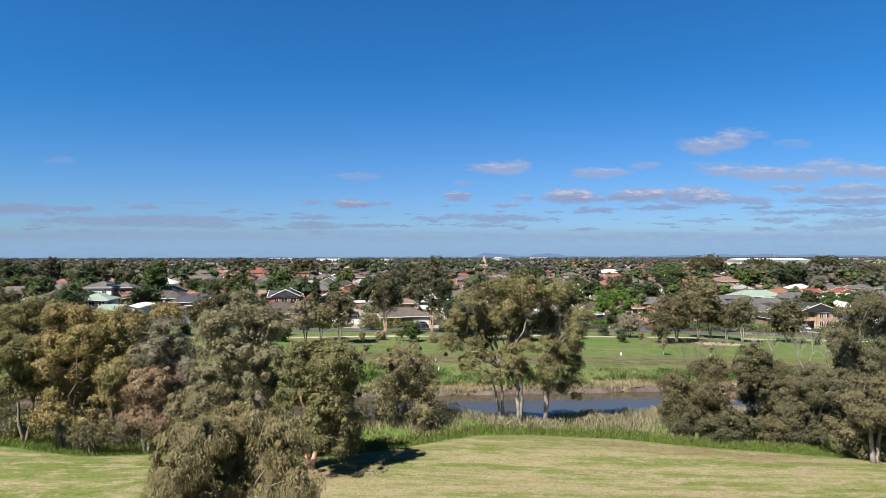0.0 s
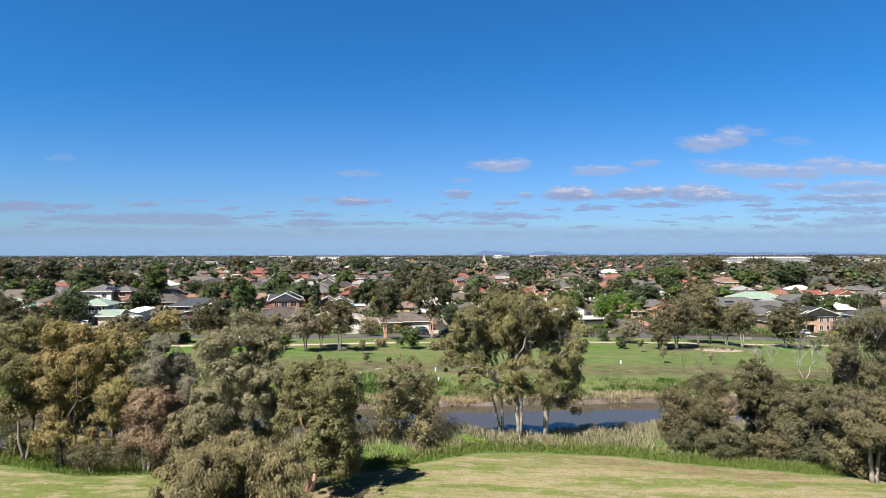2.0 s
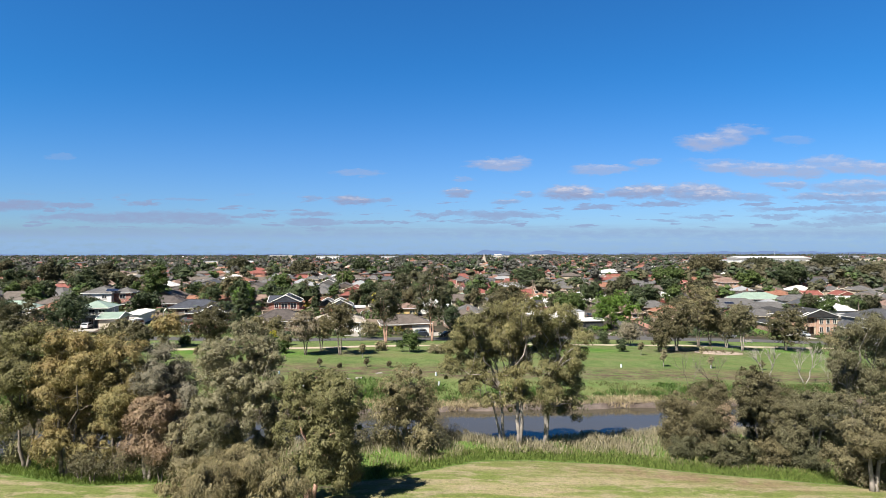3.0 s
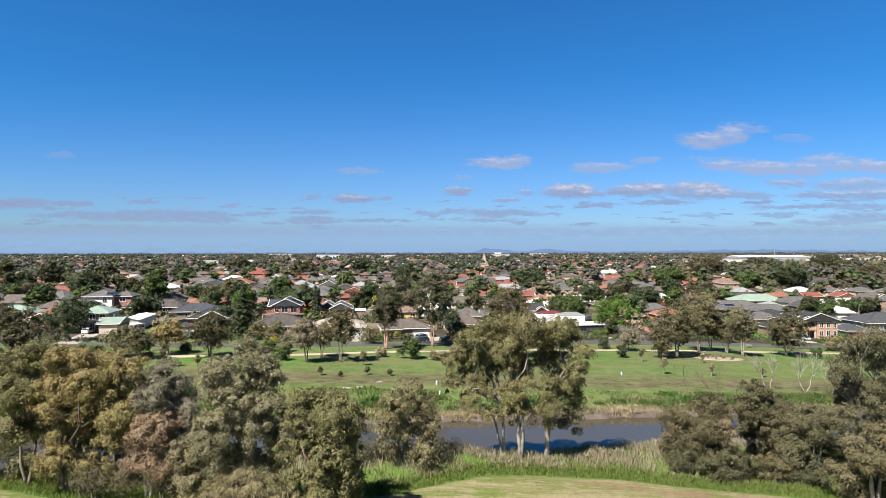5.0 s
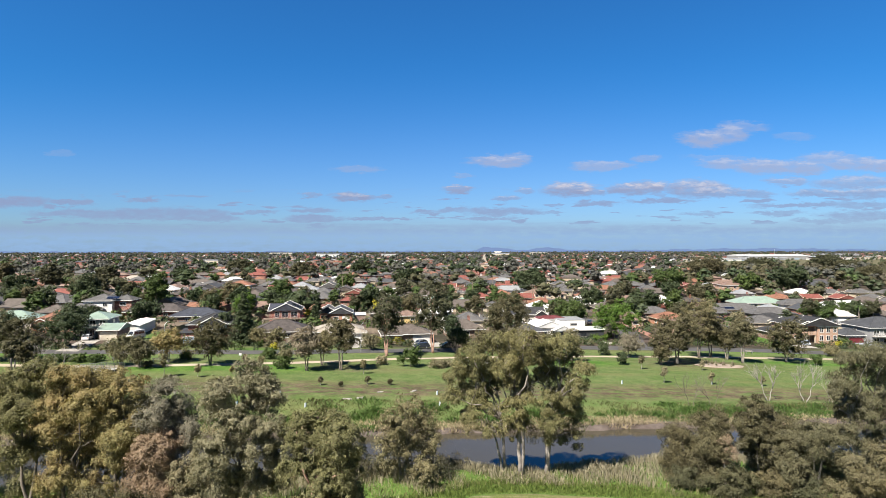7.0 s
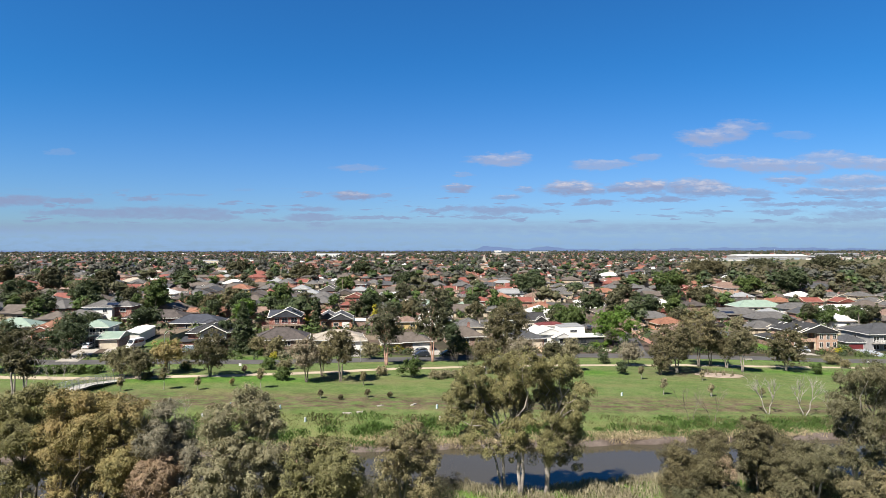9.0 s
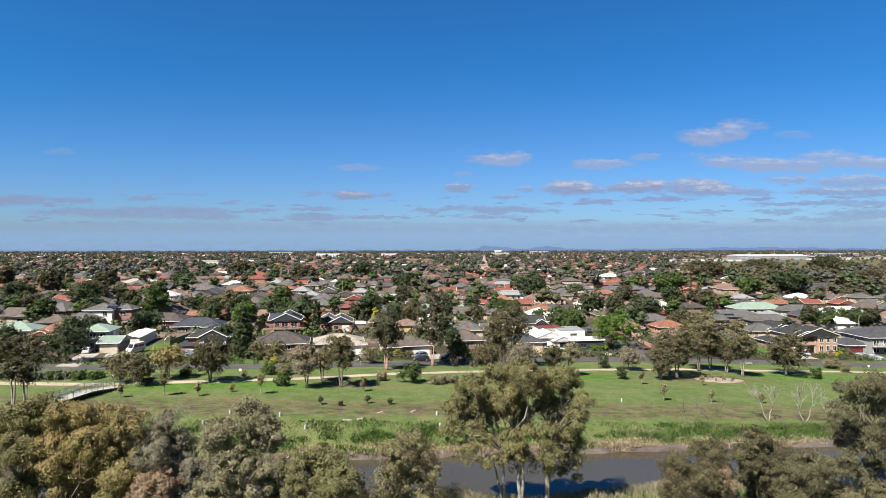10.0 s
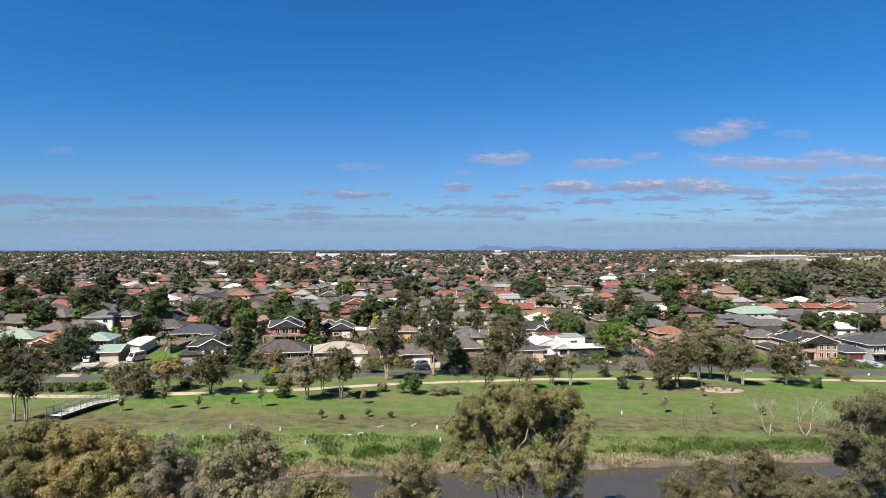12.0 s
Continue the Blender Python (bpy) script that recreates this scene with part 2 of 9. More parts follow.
def brickwork(name, col, mortar=(0.34, 0.31, 0.28)):
    col = base_tone(col)

    def build(nt, bsdf):
        pos = nt.nodes.new("ShaderNodeTexCoord").outputs["Object"]
        sep = nt.nodes.new("ShaderNodeSeparateXYZ")
        nt.links.new(pos, sep.inputs[0])
        comb = nt.nodes.new("ShaderNodeCombineXYZ")
        nt.links.new(math_node(nt, "ADD", sep.outputs[0], sep.outputs[1]), comb.inputs[0])
        nt.links.new(sep.outputs[2], comb.inputs[1])
        br = nt.nodes.new("ShaderNodeTexBrick")
        nt.links.new(comb.outputs[0], br.inputs["Vector"])
        br.inputs["Scale"].default_value = 1.0
        br.inputs["Brick Width"].default_value, br.inputs["Row Height"].default_value, br.inputs["Mortar Size"].default_value = 0.24, 0.086, 0.008
        br.inputs["Color1"].default_value = (*[c * 1.15 for c in col], 1)
        br.inputs["Color2"].default_value = (*[c * 0.75 for c in col], 1)
        br.inputs["Mortar"].default_value = (*mortar, 1)
        big = noise_node(nt, pos, 0.8, 4.0)
        c1 = mix_node(nt, math_node(nt, "MULTIPLY", ramp_node(nt, big.outputs["Fac"], 0.4, 0.75), 0.4), br.outputs["Color"], tuple(c * 0.6 for c in col))
        nt.links.new(c1, bsdf.inputs["Base Color"])
        bsdf.inputs["Roughness"].default_value = 0.85
        bump(nt, bsdf, br.outputs["Fac"], 0.3, -0.01)
    return material(name, build)


def foliage(name, cols_in, gloss=0.55, through_light=0.17, k=(0.630, 0.595, 0.685)):
    """Leaves: every leaf takes its own tone; sprays and patches of the crown differ."""
    def build(nt, bsdf):
        geo = nt.nodes.new("ShaderNodeNewGeometry")
        pos = nt.nodes.new("ShaderNodeTexCoord").outputs["Object"]
        rnd = nt.nodes.new("ShaderNodeObjectInfo").outputs["Random"]
        patch = noise_node(nt, pos, 0.40, 3.0, 0.6)
        spray = noise_node(nt, pos, 1.5, 2.0, 0.5)
        mean = [(a + b) / 2 for a, b in zip(cols_in[0], cols_in[1])]
        near = [[m + (c - m) * 0.72 for c, m in zip(q, mean)] for q in cols_in[:2]] + [cols_in[2]]
        cols = [tuple(v * f for v, f in zip(q, k)) for q in near]
        c1 = mix_node(nt, geo.outputs["Random Per Island"], cols[0], cols[1])
        c2 = mix_node(nt, math_node(nt, "MULTIPLY", ramp_node(nt, patch.outputs["Fac"], 0.42, 0.68), 0.7), c1, cols[2])
        tone = ramp_node(nt, spray.outputs["Fac"], 0.32, 0.68, 0.74, 1.22)
        comb = nt.nodes.new("ShaderNodeCombineXYZ")
        for i in range(3):
            nt.links.new(tone, comb.inputs[i])
        c3 = mix_node(nt, 1.0, mix_node(nt, 1.0, c2, comb.outputs[0], "MULTIPLY"), mix_node(nt, rnd, (0.88, 0.92, 0.9), (1.12, 1.06, 1.0)), "MULTIPLY")
        nt.links.new(c3, bsdf.inputs["Base Color"])
        bsdf.inputs["Roughness"].default_value = gloss
        bsdf.inputs["Specular IOR Level"].default_value = 0.2
        tr = nt.nodes.new("ShaderNodeBsdfTranslucent")
        nt.links.new(mix_node(nt, 1.0, c3, (1.3, 1.35, 0.8), "MULTIPLY"), tr.inputs["Color"])
        mx = nt.nodes.new("ShaderNodeMixShader")
        mx.inputs[0].default_value = through_light
        nt.links.new(bsdf.outputs[0], mx.inputs[1])
        nt.links.new(tr.outputs[0], mx.inputs[2])
        nt.links.new(mx.outputs[0], nt.nodes["Material Output"].inputs[0])
    return material(name, build)


LEAF_OLIVE = foliage("leaf_olive", [(0.128, 0.131, 0.061), (0.349, 0.325, 0.161), (0.222, 0.201, 0.097)])
LEAF_GOLD = foliage("leaf_gold", [(0.178, 0.168, 0.064), (0.430, 0.390, 0.158), (0.345, 0.262, 0.105)])
LEAF_GREY = foliage("leaf_grey", [(0.168, 0.168, 0.092), (0.405, 0.388, 0.216), (0.264, 0.252, 0.140)])
LEAF_RUST = foliage("leaf_rust", [(0.215, 0.172, 0.108), (0.410, 0.325, 0.208), (0.270, 0.222, 0.130)])
LEAF_ASH = foliage("leaf_ash", [(0.184, 0.174, 0.112), (0.368, 0.346, 0.226), (0.262, 0.238, 0.156)])
LEAF_MOSS_PALE = foliage("leaf_moss_pale", [(0.098, 0.104, 0.048), (0.246, 0.232, 0.121), (0.167, 0.155, 0.076)])
LEAF_UMBER = foliage("leaf_umber", [(0.074, 0.076, 0.036), (0.190, 0.184, 0.088), (0.125, 0.118, 0.056)])
# leaf colour for far trees, with the blue-grey haze of distance painted in
LEAF_HAZED = foliage("leaf_hazed", [(0.062, 0.076, 0.058), (0.135, 0.150, 0.118), (0.090, 0.100, 0.082)])
LEAF_SCRUB = foliage("leaf_scrub", [(0.060, 0.064, 0.036), (0.150, 0.142, 0.080), (0.100, 0.092, 0.054)])
LEAF_RIVER = foliage("leaf_river_gum", [(0.116, 0.124, 0.048), (0.335, 0.322, 0.132), (0.205, 0.194, 0.078)])
LEAF_DARK = foliage("leaf_dark", [(0.038, 0.069, 0.030), (0.103, 0.139, 0.056), (0.066, 0.091, 0.038)])
LEAF_GREEN = foliage("leaf_green", [(0.057, 0.103, 0.026), (0.130, 0.192, 0.049), (0.077, 0.130, 0.035)])
LEAF_BRIGHT = foliage("leaf_bright", [(0.085, 0.172, 0.024), (0.180, 0.295, 0.046), (0.110, 0.212, 0.030)])
LEAF_MOSS = foliage("leaf_moss", [(0.066, 0.078, 0.037), (0.150, 0.155, 0.076), (0.094, 0.102, 0.052)])
LEAF_YELLOW = foliage("leaf_yellow", [(0.341, 0.326, 0.031), (0.600, 0.589, 0.070), (0.388, 0.403, 0.046)])
LEAF_BROWN = foliage("leaf_brown", [(0.082, 0.086, 0.041), (0.205, 0.195, 0.096), (0.130, 0.124, 0.059)])
REED = foliage("reed_blades", [(0.300, 0.275, 0.150), (0.740, 0.640, 0.460), (0.500, 0.440, 0.290)], 0.6, 0.3, (0.58, 0.57, 0.62))
TALL_GRASS = foliage("tall_grass_blades", [(0.130, 0.215, 0.045), (0.270, 0.340, 0.095), (0.190, 0.260, 0.065)], 0.5, 0.30, (0.55, 0.55, 0.6))
BANK_GRASS = foliage("bank_grass_blades", [(0.125, 0.175, 0.055), (0.310, 0.310, 0.150), (0.165, 0.200, 0.070)], 0.6, 0.3, (0.5, 0.48, 0.54))
WEED_GREEN = foliage("weed_blades", [(0.085, 0.165, 0.036), (0.190, 0.290, 0.075), (0.135, 0.215, 0.055)], 0.5, 0.30, (0.55, 0.55, 0.6))
DECK_PALE = surface("weathered_deck", (0.52, 0.50, 0.48), 0.85, 0.25, 1.2, 9.0)
REED_GREEN = foliage("green_reed_blades", [(0.165, 0.220, 0.066), (0.430, 0.420, 0.220), (0.260, 0.290, 0.110)], 0.6, 0.3, (0.55, 0.54, 0.58))
BARK_PALE = surface("bark_pale", (0.31, 0.275, 0.24), 0.8, 0.4, 0.9, 7.0, relief=0.5)
BARK_WHITE = surface("bark_white", (0.335, 0.298, 0.265), 0.75, 0.45, 0.8, 6.0, relief=0.4)
BARK_GREY = surface("bark_grey", (0.20, 0.17, 0.14), 0.9, 0.45, 1.2, 9.0, relief=0.7)
BARK_DEAD = surface("bark_dead", (0.36, 0.33, 0.30), 0.85, 0.3, 1.2, 9.0, relief=0.4)
BARK_PINK = surface("bark_pink", (0.50, 0.31, 0.24), 0.8, 0.35, 0.8, 6.0, relief=0.4)
GLASS = surface("window_glass", (0.03, 0.036, 0.045), 0.08, 0.3, 0.6, 3.0, relief=0.0, spec=0.8)
WHITE = surface("white_paint", (0.78, 0.77, 0.74), 0.5, 0.08, 1.0, 8.0, relief=0.05)
CREAM = surface("cream_paint", (0.62, 0.55, 0.44), 0.6, 0.12, 1.0, 8.0, relief=0.05)
CHARCOAL = surface("charcoal_paint", (0.055, 0.057, 0.062), 0.5, 0.2, 1.0, 8.0, relief=0.05)
CONCRETE = surface("concrete", (0.36, 0.335, 0.30), 0.85, 0.2, 0.4, 5.0, relief=0.2)
ASPHALT = surface("asphalt", (0.075, 0.072, 0.072), 0.9, 0.22, 0.25, 12.0, relief=0.2)
GRAVEL = surface("path_gravel", (0.40, 0.335, 0.25), 0.95, 0.16, 0.3, 10.0, relief=0.25)
TYRE = surface("tyre_rubber", (0.02, 0.02, 0.021), 0.8, 0.2, 3.0, 20.0)
STEEL = surface("galvanised_steel", (0.50, 0.52, 0.54), 0.4, 0.15, 2.0, 20.0, metal=0.7)
SOLAR = surface("solar_cells", (0.018, 0.028, 0.060), 0.12, 0.2, 2.0, 10.0, spec=0.8)
TIMBER = surface("weathered_timber", (0.26, 0.21, 0.16), 0.85, 0.3, 0.8, 8.0)
FENCE_GREY = surface("fence_grey", (0.17, 0.175, 0.17), 0.7, 0.25, 0.6, 6.0)

# ---- lie of the land ----
WATER_Z = -5.3
NEAR_X = np.array([-400, -80, -60, -47, -20, -2, 13, 24, 40, 70, 100, 400.0])
NEAR_Y = np.array([58, 68, 71, 73, 76.4, 77.4, 78.6, 82.6, 84.5, 84.5, 82.5, 76.0])
FAR_X = np.array([-400, -100, -60, -25, 60, 90, 400.0])
FAR_Y = np.array([80, 88, 91.5, 94, 100.5, 102, 108.0])
EDGE_X = np.array([-400, -46, -35, -28, -15, -5.4, 4, 10.5, 20, 31, 40, 60, 400.0])
EDGE_Y = np.array([60, 62, 58.5, 59.5, 58, 60.5, 65.6, 66.6, 66, 63.7, 62, 60, 55.0])


def smooth(a, b, v):
    t = np.clip((v - a) / (b - a), 0, 1)
    return t * t * (3 - 2 * t)


def plain(x, y):
    """The even fall of the whole district, without the river."""
    fade = 1 - np.clip((y - 250) / 350, 0, 1)
    return -2.2 - 0.032 * np.clip(x, -140, 170) * fade - 2.0 * smooth(115, 190, y) * (1 - smooth(320, 600, y))


def land(x, y):
    """Height of the ground."""
    x, y = np.asarray(x, float), np.asarray(y, float)
    near, far = np.interp(x, NEAR_X, NEAR_Y), np.interp(x, FAR_X, FAR_Y)
    far = far + 0.25 * np.sin(x * 0.7) + 0.15 * np.sin(x * 2.3 + 1)
    z = plain(x, y)
    edge = np.interp(x, EDGE_X, EDGE_Y)
    shelf = np.minimum(z - 0.4, -2.6)
    roll = 0.35 * np.exp(-((y - edge + 5) / 5) ** 2)
    z_near = shelf + roll - 0.5 * smooth(edge - 1, edge + 3, y)
    z_near = z_near + (WATER_Z - 1.2 - z_near) * smooth(near - 3.5, near + 1.5, y)
    lip = np.minimum(WATER_Z + 0.75, z)
    z_far = (WATER_Z - 1.2) + (lip - WATER_Z + 1.2) * smooth(far - 0.8, far + 0.5, y)
    z_far = z_far + (z - lip) * smooth(far + 0.5, far + 13, y)
    bumps = 0.10 * np.sin(x * 0.13 + 1.3) * np.sin(y * 0.11) + 0.05 * np.sin(x * 0.41) * np.sin(y * 0.37 + 2)
    return np.where(y < (near + far) / 2, z_near, z_far) + bumps * (y > 20) * (y < 400)


def gz(x, y):
    return float(land(x, y))


# ---- mesh helpers ----
def empty(name, x, y, z=None, rz=0.0):
    ob = new(name)
    ob.empty_display_size = 0.2
    ob.matrix_world = pose(x, y, gz(x, y) if z is None else z, 0, 0, rz)
    return ob


def raw_mesh(name, verts, faces, mat, parent=None, smooth_shade=False, label=""):
    """One mesh object from arrays; faces all quads, all triangles, or lists."""
    me = bpy.data.meshes.new(name)
    me.from_pydata(verts if isinstance(verts, list) else verts.tolist(), [], faces if isinstance(faces, list) else faces.tolist())
    for m in (mat if isinstance(mat, (list, tuple)) else [mat]):
        me.materials.append(m)
    if smooth_shade:
        me.polygons.foreach_set("use_smooth", [True] * len(me.polygons))
    me.update()
    ob = new(name, me)
    if parent is not None:
        ob.parent = parent
    if label:
        tagged(ob, label)
    return ob


class Shape:
    """Collects vertices and faces of one part."""

    def __init__(self):
        self.v, self.f = [], []

    def add(self, verts, faces):
        n = len(self.v)
        self.v += [tuple(p) for p in verts]
        self.f += [tuple(i + n for i in f) for f in faces]
        return self

    def box(self, x0, y0, z0, x1, y1, z1):
        x0, x1, y0, y1, z0, z1 = min(x0, x1), max(x0, x1), min(y0, y1), max(y0, y1), min(z0, z1), max(z0, z1)
        return self.add([(x0, y0, z0), (x1, y0, z0), (x1, y1, z0), (x0, y1, z0), (x0, y0, z1), (x1, y0, z1), (x1, y1, z1), (x0, y1, z1)],
                        [(0, 3, 2, 1), (4, 5, 6, 7), (0, 1, 5, 4), (1, 2, 6, 5), (2, 3, 7, 6), (3, 0, 4, 7)])

    def tube(self, pts, radii, sides=6):
        n = len(self.v)
        pts = [Vector(p) for p in pts]
        for i, p in enumerate(pts):
            way = (pts[min(i + 1, len(pts) - 1)] - pts[max(i - 1, 0)]).normalized()
            side = way.cross(Vector((0.31, 0.95, 0.05)))
            side = side.normalized() if side.length > 1e-3 else Vector((1, 0, 0))
            up = way.cross(side)
            for k in range(sides):
                a = 2 * math.pi * k / sides
                self.v.append(tuple(p + (side * math.cos(a) + up * math.sin(a)) * radii[i]))
        for i in range(len(pts) - 1):
            for k in range(sides):
                a, b = n + i * sides + k, n + i * sides + (k + 1) % sides
                self.f.append((a, b, b + sides, a + sides))
        self.f.append(tuple(n + k for k in range(sides))[::-1])
        self.f.append(tuple(n + (len(pts) - 1) * sides + k for k in range(sides)))
        return self

    def part(self, name, mat, parent=None, label="", smooth_shade=False):
        return raw_mesh(name, self.v, self.f, mat, parent, smooth_shade, label)


def strip(name, pts, half, mat, lift, label, category, parent=None, step=2.0, kerb=0.0):
    """A way laid along the ground, with real thickness."""
    pts = [Vector((x, y)) for x, y in pts]
    line = []
    for a, b in zip(pts, pts[1:]):
        n = max(1, int((b - a).length / step))
        line += [a.lerp(b, i / n) for i in range(n)]
    line.append(pts[-1])
    s = Shape()
    rows = []
    for i, p in enumerate(line):
        way = (line[min(i + 1, len(line) - 1)] - line[max(i - 1, 0)]).normalized()
        side = Vector((way.y, -way.x))
        row = []
        for off, dz in ((-half, -0.3), (-half, lift), (-half / 2, lift), (0, lift + 0.02), (half / 2, lift), (half, lift), (half, -0.3)):
            q = p + side * off
            row.append((q.x, q.y, gz(q.x, q.y) + dz))
        rows.append(row)
    w = 7
    verts = [v for r in rows for v in r]
    faces = [(i * w + k, i * w + k + 1, (i + 1) * w + k + 1, (i + 1) * w + k) for i in range(len(rows) - 1) for k in range(w - 1)]
    s.add(verts, faces)
    ob = s.part(name, mat, parent)
    return tagged(ob, label, category, kind="structure")


# ---- ground sheet ----
def lawn_material():
    def build(nt, bsdf):
        geo = nt.nodes.new("ShaderNodeNewGeometry")
        pos = geo.outputs["Position"]

        def zone(n):
            a = nt.nodes.new("ShaderNodeAttribute")
            a.attribute_name = n
            return a.outputs["Fac"]
        big = noise_node(nt, pos, 0.06, 4.0, 0.6).outputs["Fac"]
        mid = noise_node(nt, pos, 0.35, 5.0, 0.65).outputs["Fac"]
        fine = noise_node(nt, pos, 6.0, 4.0, 0.7).outputs["Fac"]
        # mown strips along the river
        streak = noise_node(nt, vec_node(nt, "MULTIPLY", pos, (0.05, 0.42, 0.0)), 1.0, 4.0, 0.6).outputs["Fac"]
        blot = noise_node(nt, vec_node(nt, "MULTIPLY", pos, (0.28, 0.75, 0.0)), 1.0, 6.0, 0.7).outputs["Fac"]
        speck = noise_node(nt, pos, 1.6, 5.0, 0.75).outputs["Fac"]
        mown = mix_node(nt, ramp_node(nt, streak, 0.42, 0.57), (0.195, 0.258, 0.058), (0.385, 0.362, 0.165))
        wisp = noise_node(nt, vec_node(nt, "MULTIPLY", pos, (0.16, 1.5, 0.0)), 1.0, 5.0, 0.65).outputs["Fac"]
        mown = mix_node(nt, math_node(nt, "MULTIPLY", ramp_node(nt, wisp, 0.48, 0.62), 0.65), mown, (0.215, 0.265, 0.075))
        mown = mix_node(nt, math_node(nt, "MULTIPLY", ramp_node(nt, blot, 0.48, 0.62), 0.75), mown, (0.440, 0.395, 0.215))
        mown = mix_node(nt, math_node(nt, "MULTIPLY", zone("fresh"), ramp_node(nt, blot, 0.60, 0.42)), mown, (0.180, 0.250, 0.055))
        mown = mix_node(nt, math_node(nt, "MULTIPLY", ramp_node(nt, speck, 0.50, 0.68), 0.7), mown, (0.120, 0.155, 0.038))
        mown = mix_node(nt, math_node(nt, "MULTIPLY", zone("dry"), ramp_node(nt, mid, 0.36, 0.60)), mown, (0.300, 0.225, 0.120))
        field = mix_node(nt, ramp_node(nt, mid, 0.35, 0.7), (0.128, 0.215, 0.050), (0.205, 0.278, 0.088))
        streak2 = noise_node(nt, vec_node(nt, "MULTIPLY", pos, (0.03, 0.16, 0.0)), 1.0, 4.0, 0.6).outputs["Fac"]
        field = mix_node(nt, math_node(nt, "MULTIPLY", ramp_node(nt, streak2, 0.46, 0.66), 0.55), field, (0.26, 0.260, 0.100))
        field = mix_node(nt, math_node(nt, "MULTIPLY", ramp_node(nt, speck, 0.48, 0.66), 0.5), field, (0.098, 0.160, 0.034))
        field = mix_node(nt, math_node(nt, "MULTIPLY", ramp_node(nt, blot, 0.55, 0.70), 0.45), field, (0.255, 0.245, 0.105))
        worn = mix_node(nt, ramp_node(nt, mid, 0.3, 0.7), (0.105, 0.084, 0.046), (0.215, 0.178, 0.100))
        field = mix_node(nt, math_node(nt, "MULTIPLY", zone("worn"), ramp_node(nt, blot, 0.40, 0.56)), field, worn)
        turf = mix_node(nt, ramp_node(nt, mid, 0.3, 0.7), (0.085, 0.215, 0.024), (0.150, 0.280, 0.045))
        lush = mix_node(nt, ramp_node(nt, fine, 0.3, 0.7), (0.110, 0.225, 0.034), (0.200, 0.330, 0.066))
        earth = mix_node(nt, ramp_node(nt, mid, 0.3, 0.7), (0.110, 0.094, 0.066), (0.260, 0.232, 0.172))
        earth = mix_node(nt, math_node(nt, "MULTIPLY", ramp_node(nt, speck, 0.5, 0.66), 0.7), earth, (0.105, 0.088, 0.064))
        town = mix_node(nt, ramp_node(nt, big, 0.4, 0.6), (0.070, 0.068, 0.040), (0.150, 0.120, 0.080))
        town = mix_node(nt, ramp_node(nt, mid, 0.55, 0.7), town, (0.075, 0.120, 0.028))
        heath = mix_node(nt, ramp_node(nt, mid, 0.3, 0.7), (0.200, 0.180, 0.090), (0.150, 0.170, 0.075))
        col = mix_node(nt, zone("town"), field, town)
        col = mix_node(nt, zone("heath"), col, heath)
        col = mix_node(nt, zone("turf"), col, turf)
        col = mix_node(nt, zone("mown"), col, mown)
        wobble = math_node(nt, "MULTIPLY", math_node(nt, "SUBTRACT", mid, 0.5), 0.8)
        col = mix_node(nt, ramp_node(nt, math_node(nt, "ADD", zone("lush"), wobble), 0.35, 0.65), col, lush)
        col = mix_node(nt, ramp_node(nt, math_node(nt, "ADD", zone("earth"), wobble), 0.35, 0.65), col, earth)
        tone = ramp_node(nt, fine, 0.2, 0.8, 0.33, 0.60)
        tone = math_node(nt, "MULTIPLY", tone, ramp_node(nt, speck, 0.34, 0.66, 0.78, 1.18))
        comb = nt.nodes.new("ShaderNodeCombineXYZ")
        for i, k in enumerate((1.03, 0.96, 1.18)):
            nt.links.new(math_node(nt, "MULTIPLY", tone, k), comb.inputs[i])
        nt.links.new(mix_node(nt, 1.0, col, comb.outputs[0], "MULTIPLY"), bsdf.inputs["Base Color"])
        bsdf.inputs["Roughness"].default_value = 0.95
        bsdf.inputs["Specular IOR Level"].default_value = 0.1
        bump(nt, bsdf, math_node(nt, "ADD", fine, mid), 0.6, 0.12)
    return material("ground_cover", build)


def grid_line(parts):
    out = []
    for a, b, n in parts:
        out += list(np.linspace(a, b, n, endpoint=False))
    out.append(parts[-1][1])
    return np.array(out)


# green lawns between the houses: place and half sizes
TURF = [(-81.8, 181.9, 8, 14), (111.1, 217.9, 6, 24), (-39.8, 157.0, 14, 3), (-89.3, 136.0, 14, 3), (21.3, 170.5, 18, 3), (96.9, 183.1, 30, 4), (-59.3, 215.8, 5, 9), (-134.9, 237.4, 12, 6), (-75.9, 284.3, 9, 6), (-69.5, 325.6, 9, 8), (-32.4, 248.1, 8, 4),
        (145.7, 200.7, 9, 4), (80.9, 250.3, 6, 8), (32.3, 269.2, 9, 5), (-10.8, 215.8, 7, 5), (-155.8, 289.4, 10, 8), (21.5, 323.1, 9, 6), (128.4, 280.4, 10, 5), (-21.5, 355.5, 9, 6), (-47.5, 243.8, 9, 6), (-38.8, 189.9, 6, 4),
        (-60.0, 125.5, 13, 4.5), (-40.0, 129.0, 16, 5), (33.0, 150.5, 13, 5), (98.0, 161.0, 22, 3.5)]


